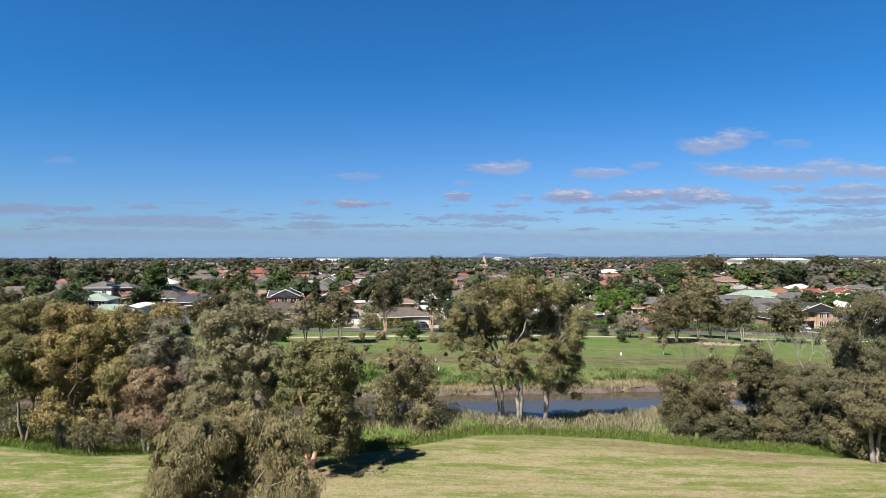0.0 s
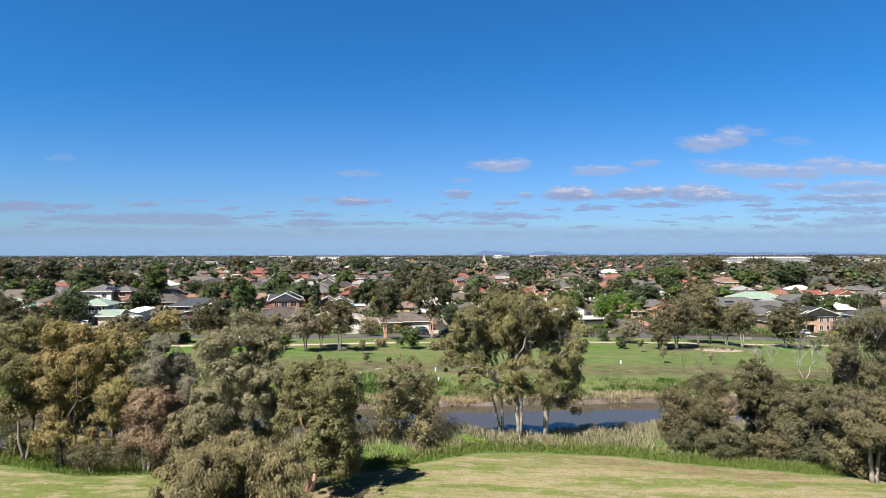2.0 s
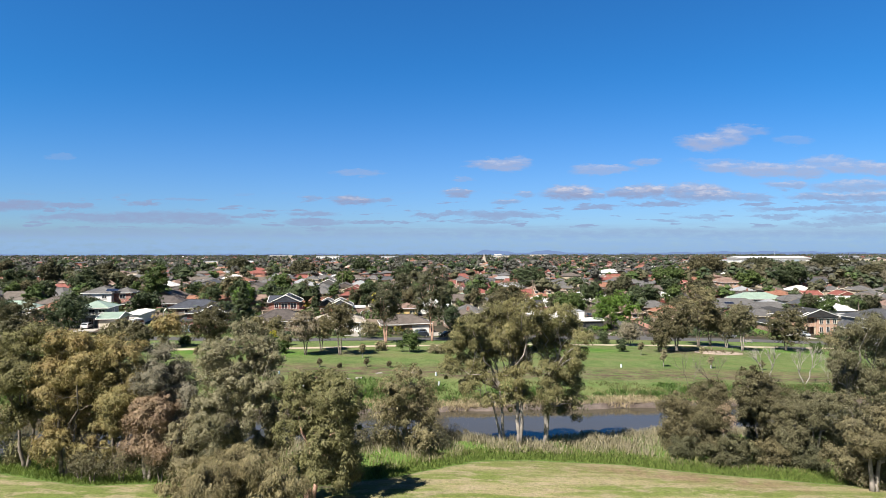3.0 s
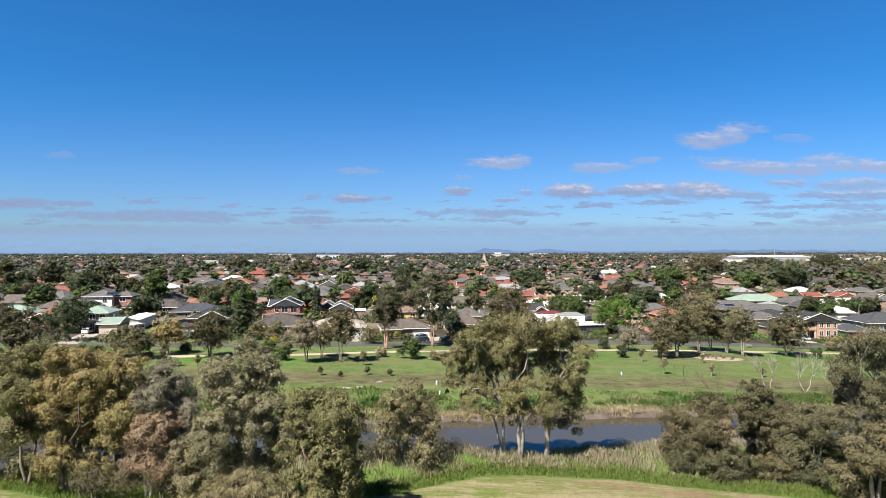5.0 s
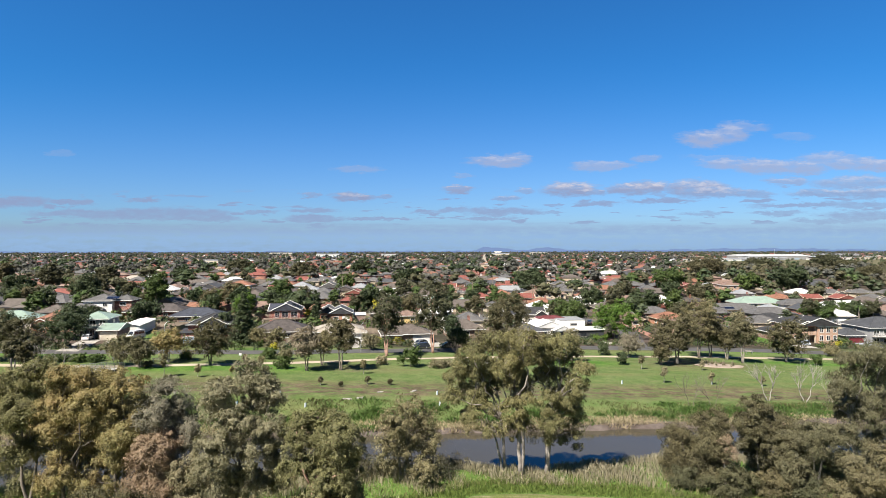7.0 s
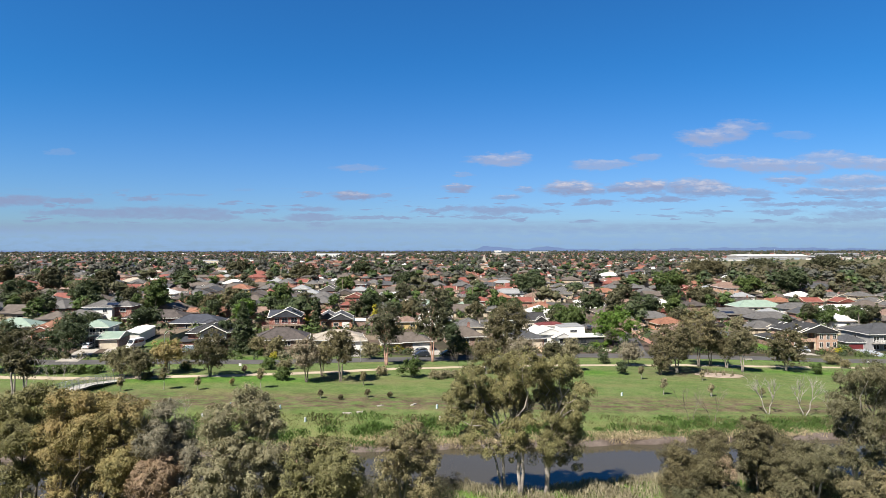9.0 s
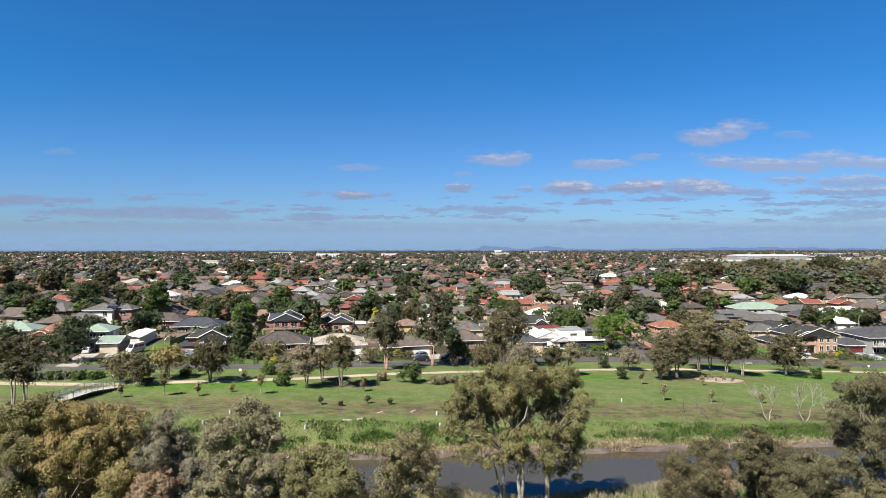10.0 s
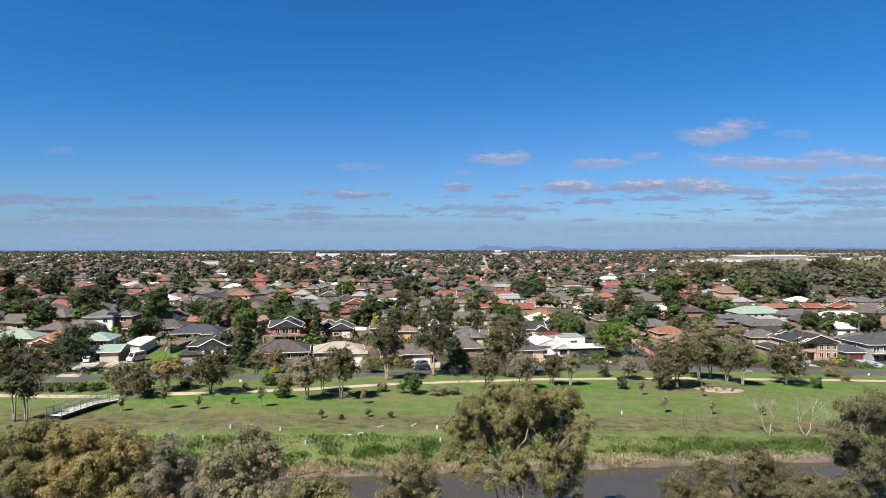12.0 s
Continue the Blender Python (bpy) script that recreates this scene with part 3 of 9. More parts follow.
def build_ground():
    xs = grid_line([(-6000, -1000, 12), (-1000, -160, 30), (-160, 180, 150), (180, 1000, 30), (1000, 6000, 12)])
    ys = grid_line([(-3000, -100, 12), (-100, 30, 10), (30, 56, 16), (56, 112, 80), (112, 190, 36), (190, 600, 50), (600, 1200, 14), (1200, 4990, 20)])
    X, Y = np.meshgrid(xs, ys)
    Z = land(X, Y)
    verts = np.stack([X.ravel(), Y.ravel(), Z.ravel()], 1)
    nx, ny = len(xs), len(ys)
    i, j = np.meshgrid(np.arange(nx - 1), np.arange(ny - 1))
    a = (j * nx + i).ravel()
    ob = raw_mesh("ground", verts, np.stack([a, a + 1, a + nx + 1, a + nx], 1), lawn_material(), smooth_shade=True)
    tagged(ob, "mown river flat, grassy banks and suburban ground", "ground", kind="structure")
    x, y = X.ravel(), Y.ravel()
    near, far, edge = np.interp(x, NEAR_X, NEAR_Y), np.interp(x, FAR_X, FAR_Y), np.interp(x, EDGE_X, EDGE_Y)
    verge = 158 + 0.16 * x
    zones = {
        "mown": 1 - smooth(edge - 0.6, edge + 0.6, y),
        "lush": smooth(edge - 0.6, edge + 0.6, y) * (1 - smooth(near - 2, near, y)) + 0.3 * smooth(far + 3, far + 6, y) * (1 - smooth(far + 9, far + 13, y)),
        "dry": np.exp(-(((x - 26) / 14) ** 2 + ((y - edge + 2.4) / 1.9) ** 2)) + 0.9 * np.exp(-(((x + 11) / 4) ** 2 + ((y - 53.5) / 1.6) ** 2)),
        "earth": smooth(near - 3, near - 1, y) * (1 - smooth(far + 0.6, far + 2.0, y)),
        "worn": smooth(far + 10, far + 14, y) * (1 - smooth(far + 18, far + 27, y)) + np.exp(-(((x - 65) / 13) ** 2 + ((y - 155) / 7) ** 2)) * 1.4 + np.exp(-(((x + 25) / 9) ** 2 + ((y - 131) / 4) ** 2)),
        "town": smooth(verge + 9, verge + 16, y),
        "turf": np.clip(sum(np.exp(-(((x - a) / rx) ** 2 + ((y - b) / ry) ** 2) ** 2) for a, b, rx, ry in TURF), 0, 1),
        "fresh": smooth(-4, -26, x) * 0.8,
        "heath": smooth(640, 700, y) * (1 - smooth(1500, 1650, y)) * smooth(0.36, 0.42, x / np.maximum(y, 1)),
    }
    for name, vals in zones.items():
        at = ob.data.attributes.new(name, "FLOAT", "POINT")
        at.data.foreach_set("value", np.ascontiguousarray(vals, dtype=np.float32))
    return ob


def build_water():
    def build(nt, bsdf):
        pos = nt.nodes.new("ShaderNodeTexCoord").outputs["Object"]
        fine = noise_node(nt, vec_node(nt, "MULTIPLY", pos, (1.6, 0.9, 1.0)), 1.6, 3.0, 0.6)
        broad = noise_node(nt, pos, 0.05, 3.0)
        murk = mix_node(nt, broad.outputs["Fac"], (0.036, 0.032, 0.022), (0.050, 0.044, 0.031))
        nt.links.new(murk, bsdf.inputs["Base Color"])
        bsdf.inputs["Roughness"].default_value = 0.06
        bsdf.inputs["IOR"].default_value = 1.33
        bump(nt, bsdf, fine.outputs["Fac"], 0.30, 0.06)
    xs = np.linspace(-400, 400, 161)
    near, far = np.interp(xs, NEAR_X, NEAR_Y) - 3, np.interp(xs, FAR_X, FAR_Y) + 2
    verts = [(x, y, WATER_Z) for x, y in zip(xs, near)] + [(x, y, WATER_Z) for x, y in zip(xs, far)]
    n = len(xs)
    ob = raw_mesh("water", verts, [(i, i + 1, n + i + 1, n + i) for i in range(n - 1)], material("river_water", build))
    tagged(ob, "brown slow river with light ripples", "river", kind="structure")


build_ground()
build_water()
strip("path", [(-150, 113), (-91.0, 122.6), (-80.1, 123.6), (-69.5, 125.6), (-59.1, 128.7), (-47.7, 130.9), (-36.6, 135.5), (-24.7, 140.6), (-11.9, 146.9), (2.0, 152.3), (24.6, 158.6), (47.1, 164.2), (65.4, 167.4), (82.2, 169.4), (98.8, 170.5), (116.3, 172.5), (126.7, 173.4), (180, 179)],
      1.35, GRAVEL, 0.05, "pale gravel walking path along the river flat", "path")
strip("road", [(-180, 128), (-104.2, 140.5), (-91.5, 141.3), (-83.4, 143.5), (-48.0, 151.4), (-27.5, 156.8), (-13.1, 162.0), (18.8, 174.2), (41.5, 180.1), (81.1, 185.0), (107.1, 184.8), (125.4, 185.9), (136.5, 186.8), (240, 192)],
      3.6, ASPHALT, 0.06, "grey asphalt street in front of the houses", "road")
strip("road_side", [(59.2, 183.1), (61.8, 194.6), (65.8, 210.9), (69.2, 227.3), (69.4, 241.1), (65.5, 252.5), (60.3, 261.0), (58, 245), (62, 300), (66, 420)], 3.4, ASPHALT, 0.09, "grey asphalt side street between houses", "road")

# ---- trees ----
def ball(rng, n):
    v = rng.normal(size=(n, 3))
    return v / np.linalg.norm(v, axis=1)[:, None]


def leaf_cloud(rng, blobs, n_clumps, per_clump, leaf, spread, droop=0.6, slim=0.2, shell=0.58, under=0.6):
    """Single leaves in hanging puffs over a set of ellipsoids (x, y, z, rx, ry, rz). Returns triangle corners and the puffs' centres."""
    B = np.array(blobs, float)
    area = (B[:, 3] * B[:, 5] + B[:, 3] * B[:, 4] + B[:, 4] * B[:, 5])
    m = n_clumps * 4
    pick = rng.choice(len(B), m, p=area / area.sum())
    d = ball(rng, m)
    lump = 1 + 0.13 * np.sin(d[:, 0] * 5 + pick) * np.sin(d[:, 1] * 4 + 2 * pick) + 0.11 * np.sin(d[:, 2] * 7 + d[:, 0] * 6 + pick)
    r = (shell + (1 - shell) * rng.random(m) ** 0.7) * lump
    centres = B[pick, :3] + d * r[:, None] * B[pick, 3:6]
    # puffs buried in another mass of the crown carry few leaves
    gap = np.sqrt((((centres[:, None, :] - B[None, :, :3]) / B[None, :, 3:6]) ** 2).sum(2))
    gap[np.arange(m), pick] = 9
    chance = np.where(gap.min(1) < 0.72, 0.06, 1.0) * np.where(d[:, 2] < (-0.45 if under > 0.5 else -0.05), under, 1.0)
    keep = np.flatnonzero(rng.random(m) < chance)[:n_clumps]
    centres, d = centres[keep], d[keep]
    n_clumps = len(keep)
    size = rng.uniform(0.4, 1.3, n_clumps) ** 1.2 * spread * 1.9
    k = np.repeat(np.arange(n_clumps), per_clump)
    n = len(k)
    o = ball(rng, n) + 0.35 * d[k] + np.array([0, 0, 0.30])
    o /= np.linalg.norm(o, axis=1)[:, None]
    off = o * (size[k] * rng.uniform(0.35, 1.0, n) ** 0.7)[:, None] * np.array([1.0, 1.0, 0.85])
    p = centres[k] + off
    p[:, 2] -= size[k] * (0.25 + 0.5 * droop * rng.random(n) ** 3)
    face = 0.75 * o + 0.5 * d[k] + 0.85 * ball(rng, n) + np.array([0, 0, 0.15])
    way = ball(rng, n) * 0.6 + 0.45 * o + np.array([0, 0, -droop])
    way -= face * (np.sum(way * face, 1) / np.sum(face * face, 1))[:, None]
    way /= np.linalg.norm(way, axis=1)[:, None] + 1e-6
    side = np.cross(way, face)
    side /= np.linalg.norm(side, axis=1)[:, None] + 1e-6
    length = leaf * rng.uniform(0.7, 1.35, n)[:, None]
    wide = length * slim
    a, b = p - way * length * 0.45, p + way * length * 0.55
    return np.stack([a - side * wide, a + side * wide, b], 1).reshape(-1, 3), centres


def inner_foliage(rng, blobs, scale, leaf):
    """The close-set sprays deep in each crown mass."""
    out = []
    for x, y, z, rx, ry, rz in blobs:
        n = int(min(700, 40 + 6.0 * rx * rz / leaf ** 2))
        d = ball(rng, n) * (scale * rng.uniform(0.35, 1.1, n))[:, None]
        c = np.array([x, y, z]) + d * np.array([rx, ry, rz])
        u, v = ball(rng, n) * leaf * 1.1, ball(rng, n) * leaf * 1.1
        out.append(np.stack([c - u, c + u * 0.6 - v * 0.5, c + v], 1).reshape(-1, 3))
    return np.concatenate(out)


def quad_mesh(name, verts, mat, parent=None, label="", sides=4):
    """Fast mesh of loose quads, or of loose triangles."""
    me = bpy.data.meshes.new(name)
    n = len(verts)
    me.vertices.add(n)
    me.vertices.foreach_set("co", np.ascontiguousarray(verts, dtype=np.float32).ravel())
    me.loops.add(n)
    me.loops.foreach_set("vertex_index", np.arange(n, dtype=np.int32))
    me.polygons.add(n // sides)
    me.polygons.foreach_set("loop_start", np.arange(0, n, sides, dtype=np.int32))
    me.polygons.foreach_set("loop_total", np.full(n // sides, sides, dtype=np.int32))
    me.materials.append(mat)
    me.update(calc_edges=True)
    ob = new(name, me)
    if parent is not None:
        ob.parent = parent
    if label:
        tagged(ob, label)
    return ob


def bend(rng, a, b, n=5, sag=0.12):
    """Points of a crooked limb from a to b."""
    a, b = Vector(a), Vector(b)
    L = (b - a).length
    out = []
    for i in range(n + 1):
        t = i / n
        p = a.lerp(b, t)
        w = math.sin(math.pi * t) * L * sag
        out.append(p + Vector(rng.normal(size=3)) * w * 0.5 + Vector((0, 0, -w * 0.35)))
    return out


def tree(name, x, y, stems, blobs, leaves, bark, seed, label, n_clumps=420, per_clump=20, leaf=0.34, spread=0.34, trunk_r=0.28,
         droop=0.6, twigs=40, category="tree", group="", bare=0, rz=0.0, slim=0.19, fill=1.0, simple=False, core=0.45, under=0.6):
    """A tree at (x, y). stems: (lean x, lean y, fork height). blobs: crown masses relative to the foot, (x, y, z, rx, ry, rz)."""
    rng = np.random.default_rng(seed)
    foot = empty(name, x, y, gz(x, y) - 0.05, rz)
    blobs = [(bx, by, bz, rx * fill, ry * fill, rzz * fill) for bx, by, bz, rx, ry, rzz in blobs]
    verts, centres = leaf_cloud(rng, blobs, n_clumps, per_clump, leaf, spread, droop, slim, under=under) if blobs else (None, np.zeros((0, 3)))
    if blobs and core:
        verts = np.concatenate([verts, inner_foliage(rng, blobs, core * 1.1, 0.36 if leaf > 0.3 else 0.20)])
    wood = Shape()
    tips = []
    for sx, sy, h in stems:
        root = Vector((sx * 0.25, sy * 0.25, -0.2))
        top = Vector((sx, sy, h))
        line = bend(rng, root, top, 5, 0.022)
        rr = trunk_r * (0.8 + 0.4 * rng.random())
        wood.tube(line, [rr * k for k in (1.45, 1.0, 0.9, 0.82, 0.74, 0.64)], 5 if simple else 8)
        tips.append((top, rr * 0.64, line))
    limbs = []
    for bx, by, bz, rx, ry, rzz in blobs[::3] if simple else blobs:
        c = Vector((bx, by, bz))
        top, rr, line = min(tips, key=lambda q: (q[0] - c).length)
        start = top if bz > top.z - 0.5 else min(line[2:], key=lambda q: (q - c).length)
        size = min(0.75, 0.35 + 0.12 * rx)
        line2 = bend(rng, start, c + Vector((0, 0, rzz * 0.45)), 6, 0.09)
        if simple:
            line2 = line2[::2]
        r0 = max(rr * size, 0.13 if not simple and trunk_r >= 0.20 else 0.0)
        radii = [r0 * (1 - 0.78 * i / 6) for i in range(0, 7, 2 if simple else 1)]
        wood.tube(line2, radii, 4 if simple else 6)
        limbs.append((line2, radii))
    if len(centres) and limbs:
        ends = [(p, r[i]) for l, r in limbs for i, p in enumerate(l[1:], 1)]
        for ci in rng.choice(len(centres), min(twigs, len(centres)), replace=False):
            c = Vector(centres[ci])
            p, r = min(ends, key=lambda q: (q[0] - c).length)
            if (c - p).length > 0.4:
                wood.tube(bend(rng, p, c, 3, 0.14), [r * 0.5, r * 0.36, r * 0.24, r * 0.12], 4)
    for _ in range(bare):
        l, r = limbs[rng.integers(len(limbs))] if limbs else (tips[rng.integers(len(tips))][2], [trunk_r * 0.5] * 7)
        i = int(rng.integers(2, min(6, len(l))))
        d = Vector(ball(rng, 1)[0])
        d.z = abs(d.z) * 1.2 + 0.2
        e = l[i] + d * rng.uniform(1.2, 2.8)
        wood.tube(bend(rng, l[i], e, 4, 0.15), [r[i] * k for k in (0.55, 0.42, 0.3, 0.18, 0.06)], 4)
        for _ in range(3):
            d2 = (d + Vector(ball(rng, 1)[0]) * 0.8).normalized()
            q = l[i].lerp(e, rng.uniform(0.4, 1.0))
            wood.tube([q, q + d2 * rng.uniform(0.4, 1.1)], [r[i] * 0.2, r[i] * 0.05], 3)
    wood.part("trunk", bark, foot, smooth_shade=True)
    if verts is not None:
        quad_mesh("crown", verts, leaves, foot, sides=3)
    return tagged(foot, label, category, group)


def round_blobs(rng, h, w, low=0.3, n=11, tall=0.5):
    """Crown masses of a free-standing tree of height h and width w: many flattened masses on limbs."""
    out = []
    mid, tall = h * (low + (1 - low) * 0.50), h * (1 - low) * 0.5
    for i in range(n):
        up = 1 - 2 * (i + 0.5) / n
        a = 2.4 * i + rng.uniform(-0.4, 0.4)
        q = math.sqrt(1 - up * up) * rng.uniform(0.5, 0.72)
        s = w * rng.uniform(0.17, 0.26)
        out.append((math.cos(a) * q * w * 0.5, math.sin(a) * q * w * 0.5, mid + up * tall * 0.66, s, s, min(tall * 0.6, s * rng.uniform(0.7, 0.95))))
    out.append((0.03 * w, 0, mid, w * 0.26, w * 0.26, tall * 0.6))
    return out


# ---- trees of the near bank ----
def near_bank_trees():
    g = "trees of the near bank"
    tree("gum_tree", -13.6, 38.5, [(-0.6, 0.2, 4.2), (0.9, -0.3, 4.0)],
         [(-0.1, 2.6, 8.4, 2.4, 2.0, 1.4), (-1.9, -0.8, 8.2, 2.1, 1.8, 1.3), (3.8, -1.4, 8.3, 1.5, 1.5, 1.5), (-1.2, 2.9, 5.9, 2.7, 2.3, 1.6), (-2.3, -2.8, 7.1, 1.6, 1.5, 1.3), (1.9, 1.3, 5.0, 2.3, 2.0, 1.6), (-2.6, 0.9, 4.4, 2.6, 2.1, 1.5), (5.1, -2.6, 6.0, 0.8, 1.1, 1.2), (-6.0, 3.0, 3.4, 0.9, 1.1, 1.2), (-1.2, 3.3, 7.1, 2.2, 2.2, 2.2), (0.5, 3.3, 5.5, 2.2, 2.2, 2.2)],
         LEAF_OLIVE, BARK_PALE, 11, "olive-leaved gum tree with drooping foliage on the mown bank", 440, 270, 0.21, 0.34, 0.19, 1.1, 60, group=g, slim=0.12)
    tree("gum_tree", -12.5, 54.5, [(0.2, 0.3, 4.6), (1.6, 0.2, 4.2)],
         [(0.5, 2.0, 10.1, 2.8, 2.3, 1.6), (3.6, -2.1, 10.1, 1.7, 1.9, 1.9), (-1.4, 1.1, 9.0, 1.9, 1.8, 1.6), (1.6, 0.5, 7.4, 2.7, 2.4, 1.9), (4.5, -1.8, 8.2, 0.8, 1.2, 1.5), (-1.4, 2.2, 6.1, 2.1, 2.0, 1.6), (2.5, -1.4, 5.6, 2.3, 2.3, 2.0), (0.2, -0.1, 3.7, 1.7, 1.7, 1.4), (3.5, 1.6, 3.2, 1.3, 1.6, 1.8), (2.2, -2.2, 2.9, 2.0, 1.6, 1.0), (0.9, 2.5, 7.4, 1.6, 1.6, 1.6), (2.2, 2.5, 5.8, 1.6, 1.6, 1.6)],
         LEAF_RIVER, BARK_PINK, 12, "olive gum tree with a forked pinkish trunk at the lawn's edge", 400, 165, 0.22, 0.40, 0.25, 0.6, 60, group=g)
    tree("gum_tree", -5.2, 71.0, [(-0.4, 0, 4.5), (0.9, 0.2, 4.0)],
         [(0.8, 0.3, 8.8, 1.8, 1.6, 1.2), (-0.7, -1.8, 7.5, 2.0, 2.0, 1.8), (2.3, 2.3, 6.5, 2.1, 2.1, 1.9), (-1.7, -1.6, 5.0, 1.3, 1.5, 1.6), (1.0, 0.1, 4.3, 2.4, 2.3, 2.0), (3.7, 1.5, 3.3, 1.2, 2.0, 2.7), (2.6, -2.3, 2.4, 1.8, 1.8, 1.6), (-1.0, 1.8, 1.4, 1.7, 1.7, 1.5), (0.2, 2.5, 5.7, 1.6, 1.6, 1.6), (1.5, 2.5, 4.1, 1.6, 1.6, 1.6)],
         LEAF_OLIVE, BARK_PALE, 13, "thin grey-green gum with bare lower twigs beside the reeds", 210, 120, 0.26, 0.44, 0.17, 0.7, 70, group=g, bare=14, core=0.3)
    tree("river_gum", 7.6, 74.4, [(-1.4, 0, 4.4), (-0.6, 0.5, 6.4)],
         [(-4.3, -1.3, 14.6, 1.7, 1.7, 1.5), (-2.4, 0.2, 12.6, 1.7, 1.8, 1.7), (-6.4, 1.0, 11.3, 1.3, 1.4, 1.3), (-6.9, -1.6, 9.6, 1.1, 1.2, 1.2), (-4.6, 1.4, 9.0, 1.7, 1.7, 1.6), (-3.1, -0.5, 7.7, 1.9, 1.7, 1.4), (-1.3, -0.7, 15.9, 1.6, 1.6, 1.4), (-2.1, 1.6, 10.4, 1.4, 1.6, 1.6), (-4.3, -1.6, 7.0, 1.4, 1.3, 1.1), (-3.7, 0.8, 11.6, 1.3, 1.3, 1.3), (-5.6, 0.5, 13.3, 1.1, 1.1, 1.0), (-1.8, -1.4, 5.5, 1.1, 1.1, 1.0), (-4.5, 1.8, 11.5, 1.7, 1.7, 1.7), (-3.2, 1.8, 9.9, 1.7, 1.7, 1.7)],
         LEAF_RIVER, BARK_WHITE, 14, "tall river gum with a pale forked trunk at the water", 280, 160, 0.24, 0.42, 0.20, 0.6, 90, group=g, bare=44, core=0, fill=1.06, under=0.2)
    tree("river_gum", 9.3, 73.2, [(0.3, 0, 7.2), (-0.5, 0.2, 8.4)],
         [(0.3, -1.8, 16.9, 2.0, 1.8, 1.4), (-1.3, 1.7, 15.3, 1.7, 1.7, 1.5), (-1.8, -0.7, 13.5, 1.4, 1.6, 1.6), (1.0, -0.7, 13.9, 1.2, 1.5, 1.6), (-0.1, 1.7, 10.5, 1.3, 1.5, 1.5), (-1.2, -1.8, 8.5, 1.6, 1.5, 1.3), (-0.2, 1.0, 5.5, 1.8, 1.8, 1.5), (-2.0, 0.4, 11.4, 1.1, 1.2, 1.2), (0.5, -1.5, 9.1, 1.1, 1.3, 1.3), (2.7, 1.9, 11.3, 0.8, 1.2, 1.4), (-0.7, 2.1, 12.4, 1.3, 1.3, 1.3), (0.3, 2.1, 10.8, 1.3, 1.3, 1.3)],
         LEAF_RIVER, BARK_WHITE, 15, "tall river gum with open crown and pale bark", 255, 160, 0.24, 0.42, 0.22, 0.6, 90, group=g, bare=44, core=0, fill=1.08, under=0.2)
    tree("river_gum", 12.4, 74.0, [(0.2, 0, 6.4), (0.9, 0.2, 8.6)],
         [(1.7, -0.6, 16.1, 2.0, 1.8, 1.4), (3.1, 1.8, 14.5, 1.7, 1.6, 1.3), (4.1, -2.1, 13.1, 1.1, 1.5, 1.8), (2.3, 1.3, 11.5, 1.9, 1.7, 1.4), (2.7, 0.2, 9.3, 2.1, 1.9, 1.6), (0.3, -1.6, 9.2, 1.3, 1.5, 1.5), (3.1, 2.1, 6.3, 1.9, 2.0, 2.0), (0.3, -1.6, 6.8, 1.3, 1.6, 1.6), (-0.4, 0.1, 15.1, 1.0, 1.2, 1.2), (3.5, 1.3, 4.1, 1.3, 1.3, 1.3), (3.5, -2.1, 11.0, 1.2, 1.3, 1.3), (0.4, 1.8, 13.0, 1.0, 1.2, 1.3), (1.4, -0.5, 4.4, 1.2, 1.2, 1.1), (1.4, 2.4, 11.1, 1.4, 1.4, 1.4), (2.6, 2.4, 9.5, 1.4, 1.4, 1.4)],
         LEAF_RIVER, BARK_WHITE, 16, "tall river gum with foliage hanging low over the water", 340, 160, 0.24, 0.42, 0.21, 0.65, 90, group=g, bare=40, core=0, fill=1.05, under=0.35)
    # darker clump to the east
    tree("gum_tree", 30.0, 74.5, [(-0.3, 0, 3.6), (0.8, 0.2, 3.2)],
         [(-1.0, 0.9, 5.0, 1.5, 1.7, 1.7), (-1.5, 0.0, 2.5, 1.5, 1.6, 1.5), (-0.7, -1.0, 0.7, 1.9, 1.6, 1.2), (0.9, 1.4, 3.7, 1.3, 1.6, 1.7), (-0.9, 1.5, 3.8, 0.9, 0.9, 0.9), (-0.2, 1.5, 2.2, 0.9, 0.9, 0.9)],
         LEAF_BROWN, BARK_PALE, 21, "dense dark olive gum on the bank, crown near the ground", 170, 150, 0.23, 0.42, 0.16, 0.5, 50, group=g, bare=6, core=0.38)
    tree("gum_tree", 33.4, 73.0, [(-0.3, 0, 3.6), (0.8, 0.2, 3.2)],
         [(-0.1, 1.6, 7.0, 2.3, 1.9, 1.4), (-1.6, -1.3, 5.3, 1.9, 1.8, 1.5), (-1.5, 0.4, 2.9, 1.9, 1.8, 1.5), (0.8, 0.8, 4.9, 1.3, 1.5, 1.7), (-1.1, -1.5, 1.7, 1.8, 1.6, 1.2), (-1.1, 1.8, 5.2, 1.1, 1.1, 1.1), (-0.3, 1.8, 3.6, 1.1, 1.1, 1.1)],
         LEAF_BROWN, BARK_PALE, 22, "dense dark olive gum on the bank, crown near the ground", 230, 150, 0.23, 0.42, 0.16, 0.5, 50, group=g, bare=6, core=0.38)
